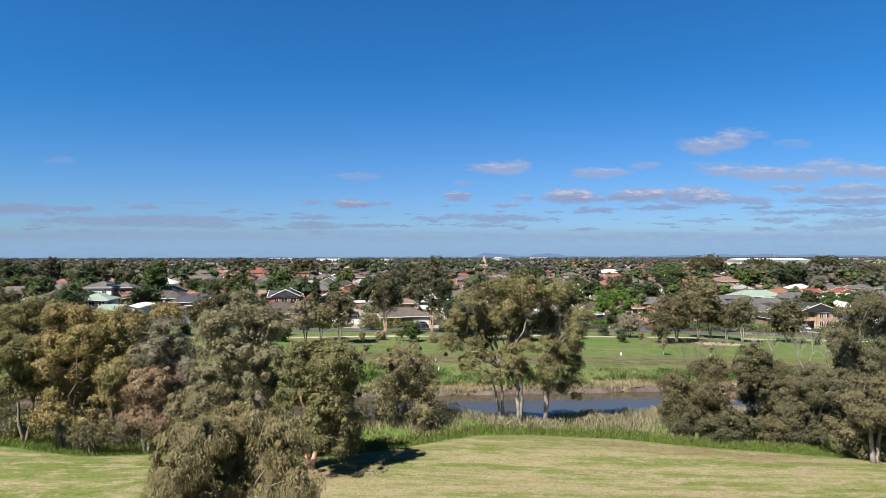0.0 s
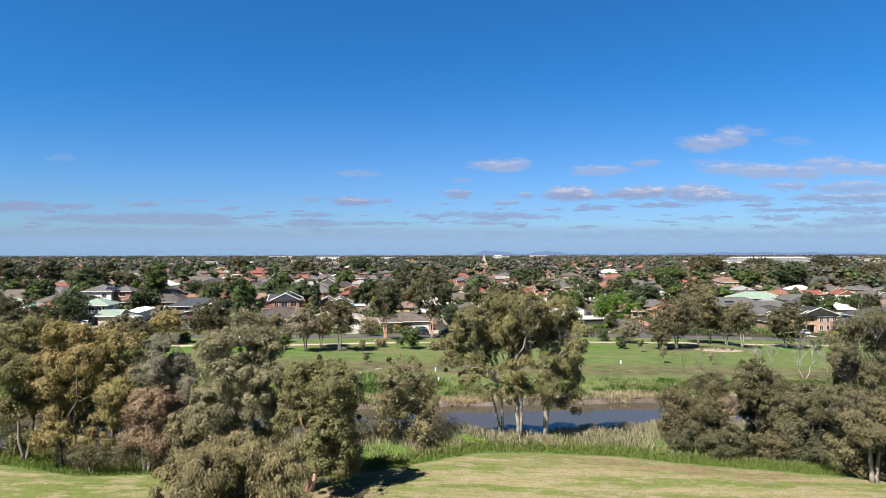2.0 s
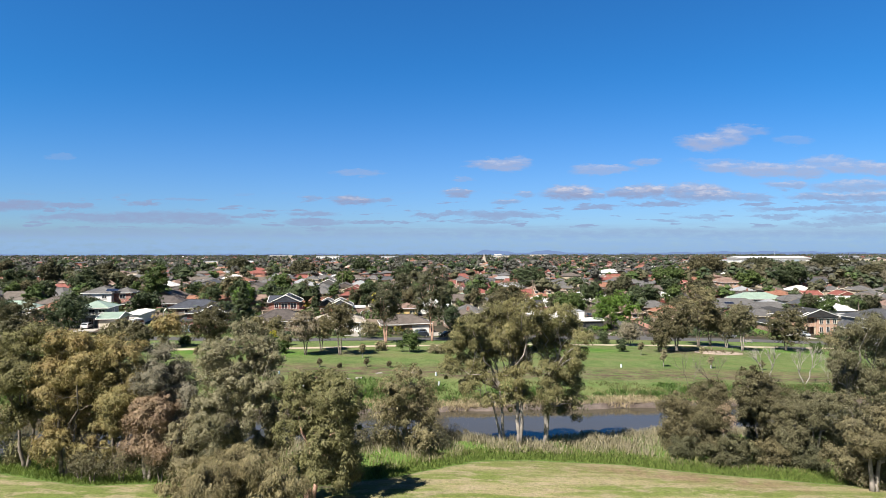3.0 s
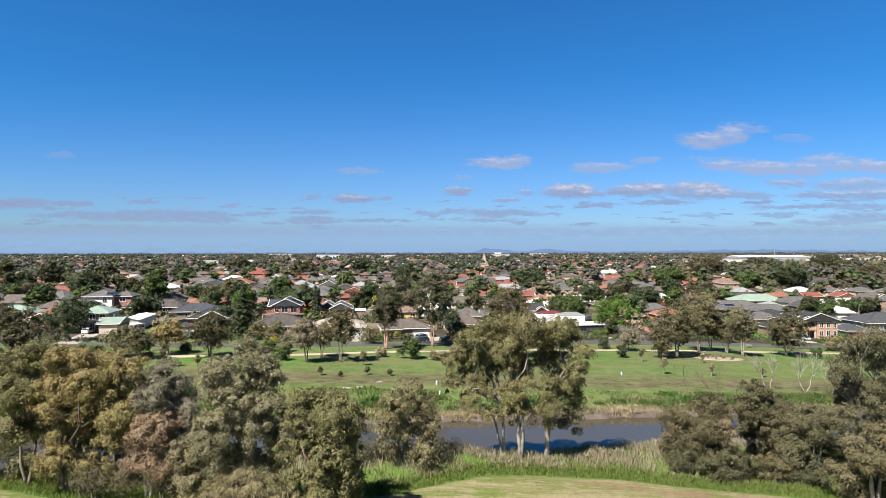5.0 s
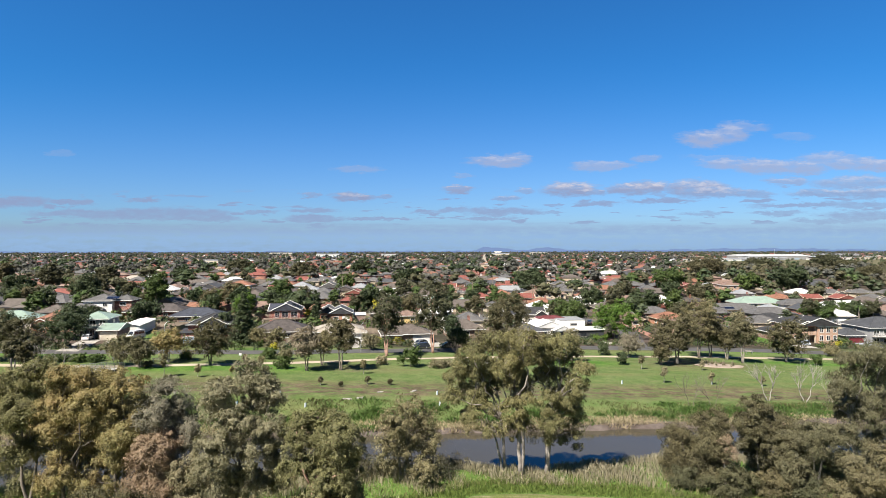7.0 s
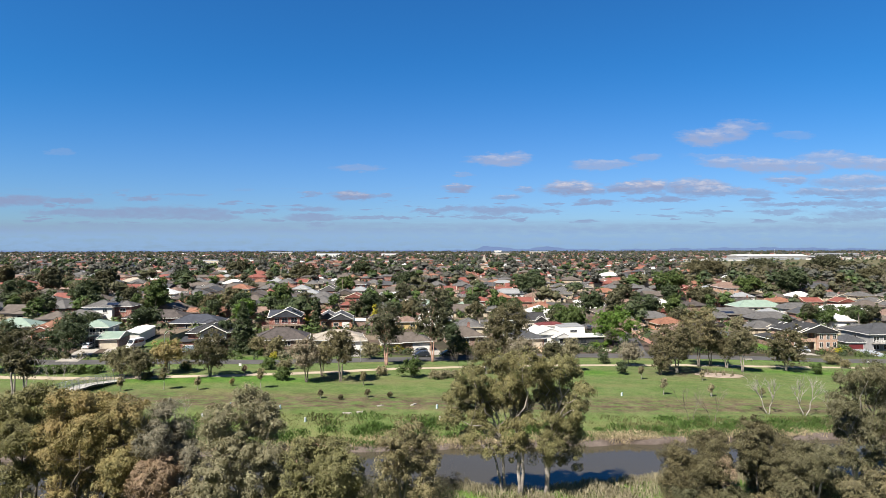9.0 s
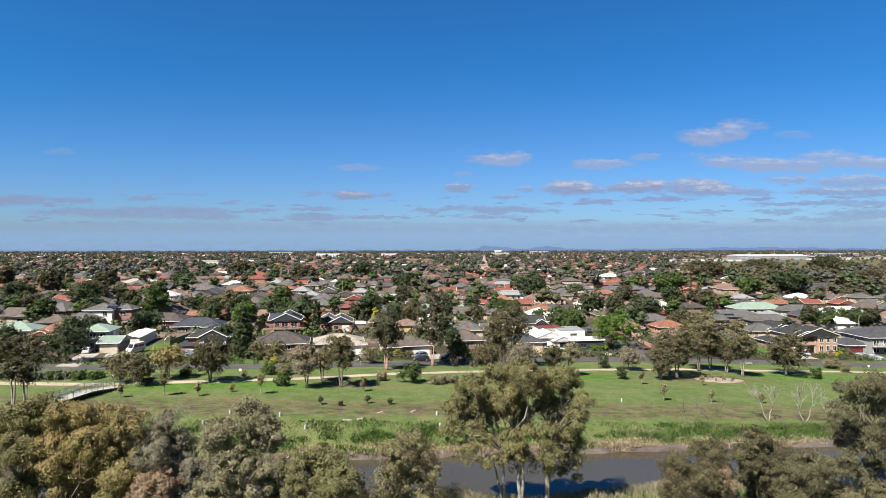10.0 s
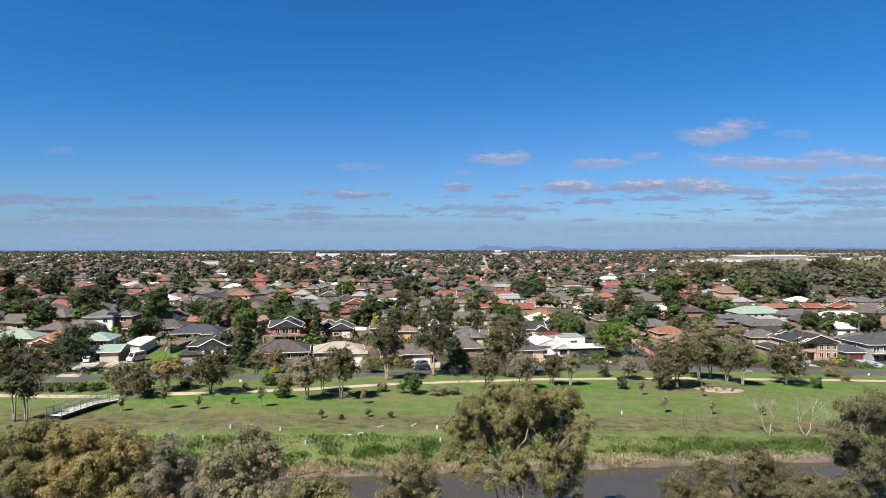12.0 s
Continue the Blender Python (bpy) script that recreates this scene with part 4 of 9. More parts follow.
    tree("gum_tree", 38.6, 73.5, [(-0.3, 0, 3.6), (0.8, 0.2, 3.2)],
         [(-0.2, 0.9, 9.2, 1.7, 1.5, 1.1), (-2.3, -2.1, 8.1, 1.9, 1.6, 1.2), (2.5, 2.1, 7.1, 2.2, 1.8, 1.3), (-0.6, -1.1, 6.0, 2.6, 2.2, 1.5), (2.5, -0.6, 5.8, 1.5, 1.4, 1.2), (-0.0, 1.9, 3.6, 1.7, 1.6, 1.3), (1.1, -2.2, 3.8, 1.7, 1.7, 1.5), (1.4, 1.4, 1.3, 1.7, 1.6, 1.3), (-0.1, 2.5, 6.4, 1.5, 1.5, 1.5), (1.1, 2.5, 4.8, 1.5, 1.5, 1.5)],
         LEAF_BROWN, BARK_PALE, 23, "dense dark olive gum on the bank, crown near the ground", 340, 150, 0.23, 0.42, 0.16, 0.5, 50, group=g, bare=6, core=0.38)
    tree("gum_tree", 44.6, 72.0, [(-0.3, 0, 3.6), (0.8, 0.2, 3.2)],
         [(-3.2, -1.4, 5.6, 2.1, 2.0, 1.7), (0.4, -0.4, 5.9, 2.2, 2.1, 1.8), (3.1, 2.1, 2.5, 2.5, 2.3, 1.8), (-3.9, -2.6, 3.4, 1.8, 1.8, 1.6), (0.5, 1.8, 0.8, 2.1, 1.8, 1.4), (-0.3, -0.0, 6.9, 1.8, 1.6, 1.4), (1.2, -1.8, 6.7, 1.5, 1.5, 1.5), (-1.0, 2.9, 5.3, 1.8, 1.8, 1.8), (0.4, 2.9, 3.7, 1.8, 1.8, 1.8)],
         LEAF_MOSS_PALE, BARK_PALE, 24, "soft olive-green gum with a low rounded crown", 320, 150, 0.23, 0.42, 0.16, 0.5, 50, group=g, bare=6, core=0.38)
    tree("gum_tree", 55.0, 79.0, [(-1.6, 0, 7.0), (1.2, 0.3, 6.0)],
         [(-4.3, -2.6, 12.5, 1.6, 1.5, 1.3), (2.1, 1.9, 12.9, 2.6, 2.4, 2.0), (-0.9, -0.2, 9.5, 2.4, 2.1, 1.6), (1.4, -1.6, 9.8, 1.3, 1.7, 1.9), (-1.6, 2.6, 7.3, 1.2, 1.5, 1.7), (-0.8, -2.2, 7.5, 1.7, 1.6, 1.3), (2.5, 0.7, 4.3, 1.8, 1.9, 1.8), (2.8, 1.2, 1.1, 1.8, 1.9, 1.8), (-3.3, -2.5, 5.7, 1.3, 1.4, 1.4), (5.8, 2.4, 11.3, 1.7, 2.1, 2.3), (3.5, -1.1, 6.6, 1.6, 2.0, 2.2), (-1.0, -0.8, 3.6, 1.5, 1.5, 1.3), (-1.2, 2.3, 2.9, 1.2, 1.4, 1.4), (-0.5, -2.6, 15.8, 2.2, 1.8, 1.3), (-0.4, 1.5, 14.3, 1.7, 1.5, 1.2), (3.7, 0.3, 14.7, 1.6, 1.7, 1.5), (-0.3, 2.9, 9.5, 2.1, 2.1, 2.1), (1.3, 2.9, 7.9, 2.1, 2.1, 2.1)],
         LEAF_MOSS_PALE, BARK_WHITE, 28, "large olive gum with leaning white limbs on the bank", 360, 150, 0.27, 0.5, 0.4, 0.9, 70, group=g, bare=10, core=0.3)
    tree("gum_tree", 43.0, 60.0, [(-0.5, 0, 4.0), (0.8, 0.2, 3.6)],
         [(-1.5, 2.0, 2.8, 1.9, 1.7, 1.3), (-0.8, -0.9, 5.3, 1.6, 1.6, 1.5), (0.2, -0.7, 7.5, 1.2, 1.4, 1.5), (0.7, 1.9, 1.3, 1.8, 1.5, 1.1), (1.6, -2.1, 6.4, 1.9, 2.1, 2.2), (3.5, 1.2, 2.7, 2.3, 2.1, 1.7), (-0.2, 2.4, 5.2, 1.9, 1.9, 1.9), (1.4, 2.4, 3.6, 1.9, 1.9, 1.9)],
         LEAF_MOSS_PALE, BARK_PALE, 29, "olive gum with foliage hanging to the lawn", 260, 150, 0.25, 0.44, 0.24, 0.6, 50, group=g, bare=6)
    tree("shrub", 32.2, 68.8, [(0, 0, 0.8)], [(-1.4, 0, 1.6, 1.6, 1.4, 1.3), (0.8, 0, 2.3, 1.7, 1.4, 1.5), (2.6, 0, 1.6, 1.5, 1.3, 1.2), (0.2, -0.4, 1.0, 1.8, 1.3, 0.9)],
         LEAF_MOSS, BARK_GREY, 26, "low olive-green shrub at the lawn's edge", 130, 90, 0.2, 0.3, 0.1, 0.4, 12, "shrub", g)
    for k, (x, y, h, w) in enumerate(((37.6, 69.4, 2.8, 4.6), (41.2, 68.0, 2.4, 4.2), (45.6, 66.8, 2.6, 4.6), (28.4, 71.4, 2.4, 3.6))):
        tree("shrub", x, y, [(0, 0, h * 0.3)], round_blobs(np.random.default_rng(620 + k), h, w, 0.03, 7), (LEAF_BROWN, LEAF_MOSS)[k % 2], BARK_GREY, 620 + k,
             "low olive shrub under the bank gums", 90, 90, 0.2, 0.3, 0.08, 0.4, 14, "shrub", g)
    tree("shrub", 33.2, 71.0, [(0, 0, 1.6)], [(0.2, 0, 5.6, 1.0, 0.9, 1.1), (0.6, -0.3, 4.2, 0.8, 0.8, 0.9), (-0.2, -0.2, 3.2, 0.6, 0.6, 0.7)],
         LEAF_RUST, BARK_DEAD, 27, "dying shrub with rust-red foliage", 26, 50, 0.2, 0.28, 0.1, 0.5, 20, "shrub", g, bare=10, core=0)
    # golden clump to the west
    tree("gum_tree", -45.0, 64.5, [(-0.7, 0, 4.6), (0.8, 0.2, 4.4)],
         [(1.6, -1.3, 14.1, 3.1, 2.4, 1.4), (-3.8, 2.4, 12.5, 1.8, 1.9, 1.9), (1.0, -2.2, 10.8, 2.4, 2.2, 1.8), (-3.6, 0.8, 10.0, 1.5, 1.8, 1.9), (0.8, 0.9, 6.6, 2.2, 2.1, 1.7), (-0.1, -2.2, 6.3, 1.6, 1.7, 1.6), (-2.5, 2.4, 1.7, 1.4, 1.5, 1.4), (-3.2, -1.2, 11.7, 1.8, 2.2, 2.4), (-2.0, 2.7, 10.0, 2.0, 2.0, 2.0), (-0.4, 2.7, 8.4, 2.0, 2.0, 2.0)],
         LEAF_RIVER, BARK_GREY, 31, "dark olive gum with a spreading crown on the bank", 420, 165, 0.23, 0.46, 0.2, 0.45, 55, group=g, bare=8, core=0.38)
    tree("gum_tree", -39.6, 62.6, [(-0.7, 0, 4.6), (0.8, 0.2, 4.4)],
         [(-0.2, 0.8, 14.0, 2.5, 2.0, 1.3), (-1.4, 0.6, 11.0, 2.6, 2.3, 1.7), (2.9, -1.6, 11.5, 1.7, 1.8, 1.6), (-0.4, 1.8, 5.9, 2.4, 2.3, 1.9), (-0.4, -1.0, 3.7, 1.9, 1.7, 1.4), (-1.8, -0.2, 8.6, 1.6, 1.7, 1.5), (1.1, 1.4, 8.1, 1.7, 1.7, 1.6), (-0.6, 2.0, 9.8, 1.5, 1.5, 1.5), (0.6, 2.0, 8.2, 1.5, 1.5, 1.5)],
         LEAF_GOLD, BARK_GREY, 32, "golden-olive gum with a spreading crown on the bank", 380, 165, 0.23, 0.46, 0.2, 0.45, 55, group=g, bare=8, core=0.38)
    tree("gum_tree", -34.6, 63.6, [(-0.7, 0, 4.6), (0.8, 0.2, 4.4)],
         [(-3.8, 2.3, 12.6, 2.6, 2.2, 1.6), (1.1, -1.5, 13.1, 2.3, 2.0, 1.5), (1.8, -0.1, 10.8, 1.2, 1.4, 1.4), (-3.7, 1.6, 9.0, 2.2, 2.1, 1.8), (1.4, -2.3, 9.1, 2.2, 2.2, 2.0), (-2.3, 1.7, 4.6, 2.3, 2.4, 2.2), (-2.9, -0.3, 2.3, 2.2, 2.0, 1.7), (0.9, -1.3, 6.2, 1.4, 1.6, 1.6), (-1.6, 2.5, 9.3, 1.6, 1.6, 1.6), (-0.3, 2.5, 7.7, 1.6, 1.6, 1.6)],
         LEAF_GOLD, BARK_GREY, 33, "golden-olive gum with a spreading crown on the bank", 400, 165, 0.23, 0.46, 0.2, 0.45, 55, group=g, bare=8, core=0.38)
    for x, y, blobs, mat, seed in (
        (-37.2, 68.5, [(0, 0, 12.0, 2.2, 2.2, 1.6), (-1.8, 0, 9.8, 2.0, 2.0, 1.9), (1.8, 0, 9.4, 2.0, 2.0, 1.9), (0, 0, 7.2, 2.0, 2.0, 1.9), (1.4, 0, 4.8, 1.8, 1.8, 1.7)], LEAF_OLIVE, 34),
        (-42.6, 68.8, [(0, 0, 11.2, 2.2, 2.2, 1.7), (-1.8, 0, 9.0, 2.0, 2.0, 1.9), (1.8, 0, 8.6, 2.0, 2.0, 1.9), (0, 0, 6.2, 1.8, 1.8, 1.7)], LEAF_OLIVE, 36),
        (-52.5, 66.0, [(0, 0, 11.6, 2.5, 2.5, 1.8), (2.0, 0, 9.6, 2.4, 2.4, 2.0), (-2.0, 0, 9.0, 2.4, 2.4, 2.0), (0.5, -0.3, 6.6, 2.2, 2.2, 1.9), (1.6, 0, 4.2, 1.8, 1.8, 1.6)], LEAF_GOLD, 35),
    ):
        tree("gum_tree", x, y, [(-0.9, 0, 5.0), (0.8, 0.2, 4.6)], blobs, mat, BARK_GREY, seed,
             "golden-olive gum with a spreading crown on the bank", 32 * len(blobs), 130, 0.27, 0.48, 0.26, 0.7, 40, group=g, bare=4, fill=1.1)
    tree("gum_tree", -28.4, 64.0, [(-0.5, 0, 4.0), (0.6, 0.2, 3.4)],
         [(-2.0, 1.2, 12.3, 1.6, 1.6, 1.4), (-1.8, -1.9, 10.6, 1.7, 1.8, 1.7), (-0.7, 1.5, 9.3, 2.1, 2.2, 2.2), (-1.1, -0.4, 7.7, 2.6, 2.2, 1.6), (1.5, -1.0, 7.9, 1.2, 1.5, 1.6), (-2.6, 1.8, 4.7, 1.8, 1.7, 1.4), (-1.7, 2.1, 9.5, 1.4, 1.4, 1.4), (-0.6, 2.1, 7.9, 1.4, 1.4, 1.4)],
         LEAF_ASH, BARK_PALE, 41, "ash-grey leaved gum with a narrow crown on the bank", 250, 160, 0.22, 0.42, 0.17, 0.45, 55, group=g, bare=8, core=0.38)
    tree("gum_tree", -19.4, 59.6, [(-0.6, -1.6, 6.0), (0.9, -1.2, 5.0)],
         [(0.2, -1.5, 15.1, 1.5, 1.5, 1.5), (-1.9, -2.6, 13.5, 1.7, 1.7, 1.7), (1.5, -1.0, 14.0, 1.5, 1.6, 1.6), (3.0, -2.4, 13.0, 1.1, 1.5, 1.6), (-2.9, -1.5, 11.5, 1.5, 1.6, 1.6), (-0.2, -3.6, 11.2, 1.9, 1.7, 1.7), (2.6, -3.2, 10.2, 1.5, 1.7, 1.6), (-2.2, -4.2, 8.8, 1.8, 1.7, 1.6), (0.8, -3.4, 8.0, 1.8, 1.7, 1.6), (2.6, -1.6, 7.2, 1.5, 1.6, 1.5), (-3.6, -1.8, 6.2, 1.5, 1.5, 1.4), (-0.8, -2.2, 5.4, 2.0, 1.7, 1.4), (2.2, -1.2, 4.6, 1.7, 1.6, 1.3), (-2.8, -0.6, 3.4, 1.6, 1.5, 1.2), (0.4, 0.6, 12.2, 2.0, 1.8, 1.9), (-0.8, 0.6, 9.0, 2.0, 1.8, 1.9)],
         LEAF_GREY, BARK_PALE, 42, "tall grey-green gum with a pointed crown", 470, 165, 0.21, 0.40, 0.19, 0.5, 70, group=g, bare=10, core=0.38)
    tree("gum_tree", -30.2, 61.0, [(-0.5, 0, 4.0), (0.6, 0.2, 3.4)],
         [(0.9, -1.4, 7.1, 2.0, 2.1, 1.9), (1.3, 0.8, 7.7, 1.6, 1.5, 1.3), (-1.0, 0.3, 4.2, 1.6, 1.7, 1.6), (1.8, -1.2, 4.4, 1.6, 1.7, 1.6), (0.3, 1.6, 6.7, 1.2, 1.2, 1.2), (1.2, 1.6, 5.1, 1.2, 1.2, 1.2)],
         LEAF_RUST, BARK_PALE, 46, "gum with dying rust-brown foliage", 200, 160, 0.22, 0.42, 0.17, 0.45, 55, group=g, bare=8, core=0.38)
    tree("gum_tree", -24.4, 61.0, [(-0.5, 0, 4.0), (0.6, 0.2, 3.4)],
         [(-1.1, -1.4, 5.4, 1.8, 1.7, 1.5), (-0.4, 1.9, 3.6, 2.1, 2.1, 1.8), (-0.5, -1.4, 2.8, 2.1, 1.9, 1.6), (2.0, 0.1, 2.5, 2.1, 2.0, 1.7), (0.5, 1.2, 0.1, 2.6, 2.1, 1.4), (-0.5, 2.1, 3.7, 1.5, 1.5, 1.5), (0.7, 2.1, 2.1, 1.5, 1.5, 1.5)],
         LEAF_GREY, BARK_PALE, 44, "low grey-green gum with pale stems under taller trees", 250, 160, 0.22, 0.42, 0.17, 0.45, 55, group=g, bare=8, core=0.38)
    for x, y, h, seed in ((-10.6, 70.5, 3.6, 51), (-8.6, 72.0, 3.0, 52), (1.4, 76.0, 2.6, 53), (-33.0, 64.0, 4.0, 54), (-1.0, 70.6, 3.0, 56), (-30.0, 61.8, 3.6, 57), (-35.0, 59.8, 3.4, 58), (-26.4, 61.0, 3.2, 59), (-37.0, 61.0, 3.0, 60), (-32.4, 60.4, 3.4, 61), (-28.4, 60.2, 3.8, 62), (-23.6, 61.6, 3.6, 63)):
        tree("twiggy_shrub", x, y, [(0.2, 0, h * 0.35), (-0.4, 0.1, h * 0.3)], [(0, 0, h * 0.7, 1.1, 1.1, h * 0.25), (0.8, 0, h * 0.5, 0.9, 0.9, h * 0.22), (-0.8, 0, h * 0.5, 0.9, 0.9, h * 0.22)],
             LEAF_BROWN, BARK_GREY, seed, "half-bare twiggy shrub at the water's edge", 46, 60, 0.17, 0.34, 0.09, 0.3, 60, "shrub", g, bare=16, core=0)


near_bank_trees()


# ---- trees of the far flat and the street ----
def flat_trees():
    g = "trees along the path"
    rng = np.random.default_rng(5)
    # x, y, height, width, foliage, bark, low part of the crown
    rows = (
        (-68.7, 127.3, 6.8, 7.9, LEAF_OLIVE, BARK_GREY, 0.09), (-63.5, 124.9, 6.5, 5.7, LEAF_UMBER, BARK_GREY, 0.16), (-61.0, 132.4, 7.2, 9.0, LEAF_GOLD, BARK_DEAD, 0.38), (-50.6, 129.4, 10.7, 9.8, LEAF_UMBER, BARK_GREY, 0.09),
        (-29.3, 127.6, 10.5, 6.3, LEAF_ASH, BARK_GREY, 0.20), (-27.4, 134.5, 8.0, 5.6, LEAF_OLIVE, BARK_GREY, 0.37), (-22.4, 129.6, 12.6, 7.6, LEAF_UMBER, BARK_GREY, 0.28), (-14.6, 151.8, 16.9, 8.9, LEAF_MOSS, BARK_PINK, 0.28),
        (-3.0, 160.4, 21.7, 11.5, LEAF_MOSS, BARK_PINK, 0.20), (16.9, 161.4, 17.5, 13.7, LEAF_UMBER, BARK_GREY, 0.16), (10.3, 143.6, 8.8, 7.3, LEAF_UMBER, BARK_DEAD, 0.28), (18.6, 144.9, 9.3, 7.9, LEAF_ASH, BARK_DEAD, 0.29),
        (27.4, 151.3, 7.9, 5.7, LEAF_UMBER, BARK_DEAD, 0.27), (32.0, 151.3, 8.3, 5.1, LEAF_GREY, BARK_DEAD, 0.41), (51.0, 164.0, 6.5, 6.5, LEAF_ASH, BARK_PALE, 0.19), (54.6, 150.7, 8.5, 5.7, LEAF_UMBER, BARK_GREY, 0.10),
        (60.2, 154.5, 12.8, 14.0, LEAF_UMBER, BARK_PALE, 0.27), (70.6, 165.7, 17.5, 10.9, LEAF_OLIVE, BARK_GREY, 0.30), (74.9, 168.2, 12.1, 8.9, LEAF_UMBER, BARK_GREY, 0.29), (77.8, 164.5, 9.6, 6.2, LEAF_UMBER, BARK_PALE, 0.24),
        (79.1, 158.4, 12.1, 7.5, LEAF_MOSS_PALE, BARK_PALE, 0.36), (93.8, 163.9, 12.5, 12.4, LEAF_UMBER, BARK_PALE, 0.09), (-90.2, 128.0, 10.6, 10.4, LEAF_UMBER, BARK_DEAD, 0.05), (-96.7, 127.1, 11.3, 9.6, LEAF_UMBER, BARK_GREY, 0.06),
        (-76.2, 105.8, 9.1, 3.6, LEAF_UMBER, BARK_WHITE, 0.5), (-74.2, 106.0, 8.1, 3.2, LEAF_UMBER, BARK_WHITE, 0.5), (-94.9, 150.1, 9.8, 10.5, LEAF_DARK, BARK_GREY, 0.13), (-120.7, 204.5, 5.8, 7.7, LEAF_DARK, BARK_GREY, 0.13),
        (-51.5, 164.8, 5.0, 5.6, LEAF_OLIVE, BARK_GREY, 0.19), (-45.8, 164.0, 5.3, 5.6, LEAF_OLIVE, BARK_GREY, 0.18), (57.1, 201.8, 13.0, 16.0, LEAF_BRIGHT, BARK_GREY, 0.15),
        (115.7, 178.3, 3.0, 4.7, LEAF_OLIVE, BARK_GREY, 0.22), (-20.0, 161.7, 4.6, 5.2, LEAF_GREY, BARK_GREY, 0.27), (115.9, 236.3, 8.9, 6.7, LEAF_GREY, BARK_GREY, 0.15), (2.5, 184.6, 8.7, 7.0, LEAF_DARK, BARK_GREY, 0.20),
        (3.9, 170.6, 6.4, 7.1, LEAF_DARK, BARK_GREY, 0.12), (-62.7, 172.3, 9.8, 6.5, LEAF_DARK, BARK_GREY, 0.07), (-118.0, 161.1, 7.6, 9.1, LEAF_DARK, BARK_GREY, 0.08),
    )
    for i, (x, y, h, w, leaf, bark, low) in enumerate(rows):
        blobs = round_blobs(rng, h, w, low * 0.95, 12)
        names = {LEAF_UMBER: "dull brown-olive", LEAF_ASH: "ash-grey", LEAF_DARK: "dark green", LEAF_GREY: "grey-green", LEAF_GOLD: "golden-olive", LEAF_BROWN: "brownish olive"}
        tree("gum_tree", x, y, [(0.3, 0, h * max(0.25, low)), (-0.5, 0.2, h * max(0.3, low + 0.05))], blobs, leaf, bark, 100 + i,
             f"{names.get(leaf, 'olive')} tree with a broken crown beside the path", int((45 + w * h * 1.25) * (0.35 if bark == BARK_WHITE else 1.0)), 46, 0.31, 0.48, 0.11 + h * 0.006, 0.4, 26, group=g, bare=6, slim=0.28, core=0.3)
    # shrubs
    for i, (x, y, h, w, leaf) in enumerate((
            (-7.7, 136.3, 4.8, 5.9, LEAF_GREEN), (-34.7, 128.4, 2.9, 3.9, LEAF_GREEN), (-41.4, 141.3, 2.8, 4.5, LEAF_GREEN), (-37.4, 141.3, 2.7, 4.3, LEAF_OLIVE), (-14.3, 137.7, 2.2, 2.9, LEAF_GREY), (-1.4, 135.4, 2.0, 5.1, LEAF_GREY),
            (1.8, 137.1, 1.8, 4.4, LEAF_GREY), (44.7, 167.2, 3.5, 3.8, LEAF_DARK), (44.4, 149.7, 3.5, 3.1, LEAF_DARK), (99.3, 159.4, 3.2, 3.3, LEAF_GREEN), (115.1, 171.5, 2.6, 2.9, LEAF_OLIVE), (-82.5, 129.2, 1.7, 4.4, LEAF_GREEN),
            (-79.1, 129.7, 1.8, 4.9, LEAF_GREEN), (-76.3, 130.7, 1.6, 4.4, LEAF_GREEN), (-84.0, 127.8, 1.7, 3.6, LEAF_GREEN), (-62.6, 126.6, 1.2, 2.4, LEAF_OLIVE), (-50.2, 163.2, 1.8, 3.1, LEAF_GREEN), (-58.8, 136.5, 2.1, 3.3, LEAF_GREEN),
    )):
        tree("shrub", x, y, [(0, 0, h * 0.3)], round_blobs(rng, h, w, 0.05, 6), leaf, BARK_GREY, 160 + i, "rounded shrub on the grass by the path", int(40 + w * h * 5), 12, 0.36, 0.3, 0.09, 0.3, 8, "shrub", "shrubs along the path")
    # saplings
    for i, (x, y, h, leaf) in enumerate((
            (-62.0, 114.4, 2.8, LEAF_OLIVE), (-54.6, 116.5, 5.3, LEAF_OLIVE), (-48.3, 117.2, 2.7, LEAF_OLIVE), (-36.9, 120.3, 4.5, LEAF_OLIVE), (-43.1, 121.4, 1.5, LEAF_GOLD), (-23.6, 113.8, 1.7, LEAF_BROWN),
            (-19.6, 113.1, 1.0, LEAF_BROWN), (-17.0, 125.7, 3.3, LEAF_OLIVE), (45.9, 125.2, 3.8, LEAF_GREY), (55.6, 124.6, 2.8, LEAF_GREY), (66.9, 126.0, 2.1, LEAF_OLIVE), (47.0, 142.7, 3.4, LEAF_OLIVE),
            (-44.3, 132.6, 2.3, LEAF_RUST), (62.0, 143.7, 2.7, LEAF_GREY), (-14.9, 115.5, 1.7, LEAF_BROWN), (-10.5, 115.2, 1.3, LEAF_BROWN),
    )):
        tree("sapling", x, y, [(0.1, 0, h * 0.55)], [(0.1, 0, h * 0.72, h * 0.17, h * 0.17, h * 0.22), (-0.1, 0.1, h * 0.52, h * 0.14, h * 0.14, h * 0.14)], leaf, BARK_DEAD, 190 + i,
             "young staked tree on the lawn with thin foliage", 40, 10, 0.34, 0.2, 0.06, 0.4, 10, "tree", "young trees on the lawn")
    # dead trees
    for i, (x, y, h) in enumerate(((60.5, 112.0, 9.0), (67.0, 111.5, 9.4), (43.8, 106.5, 8.4), (48.0, 107.0, 8.0), (4.5, 141.0, 8.0), (-78.0, 111.5, 9.5), (-72.0, 111.5, 8.0), (-44.0, 99.0, 7.5), (71.0, 110.0, 7.0))):
        r = np.random.default_rng(300 + i)
        foot = empty("dead_tree", x, y, gz(x, y) - 0.1)
        wood = Shape()

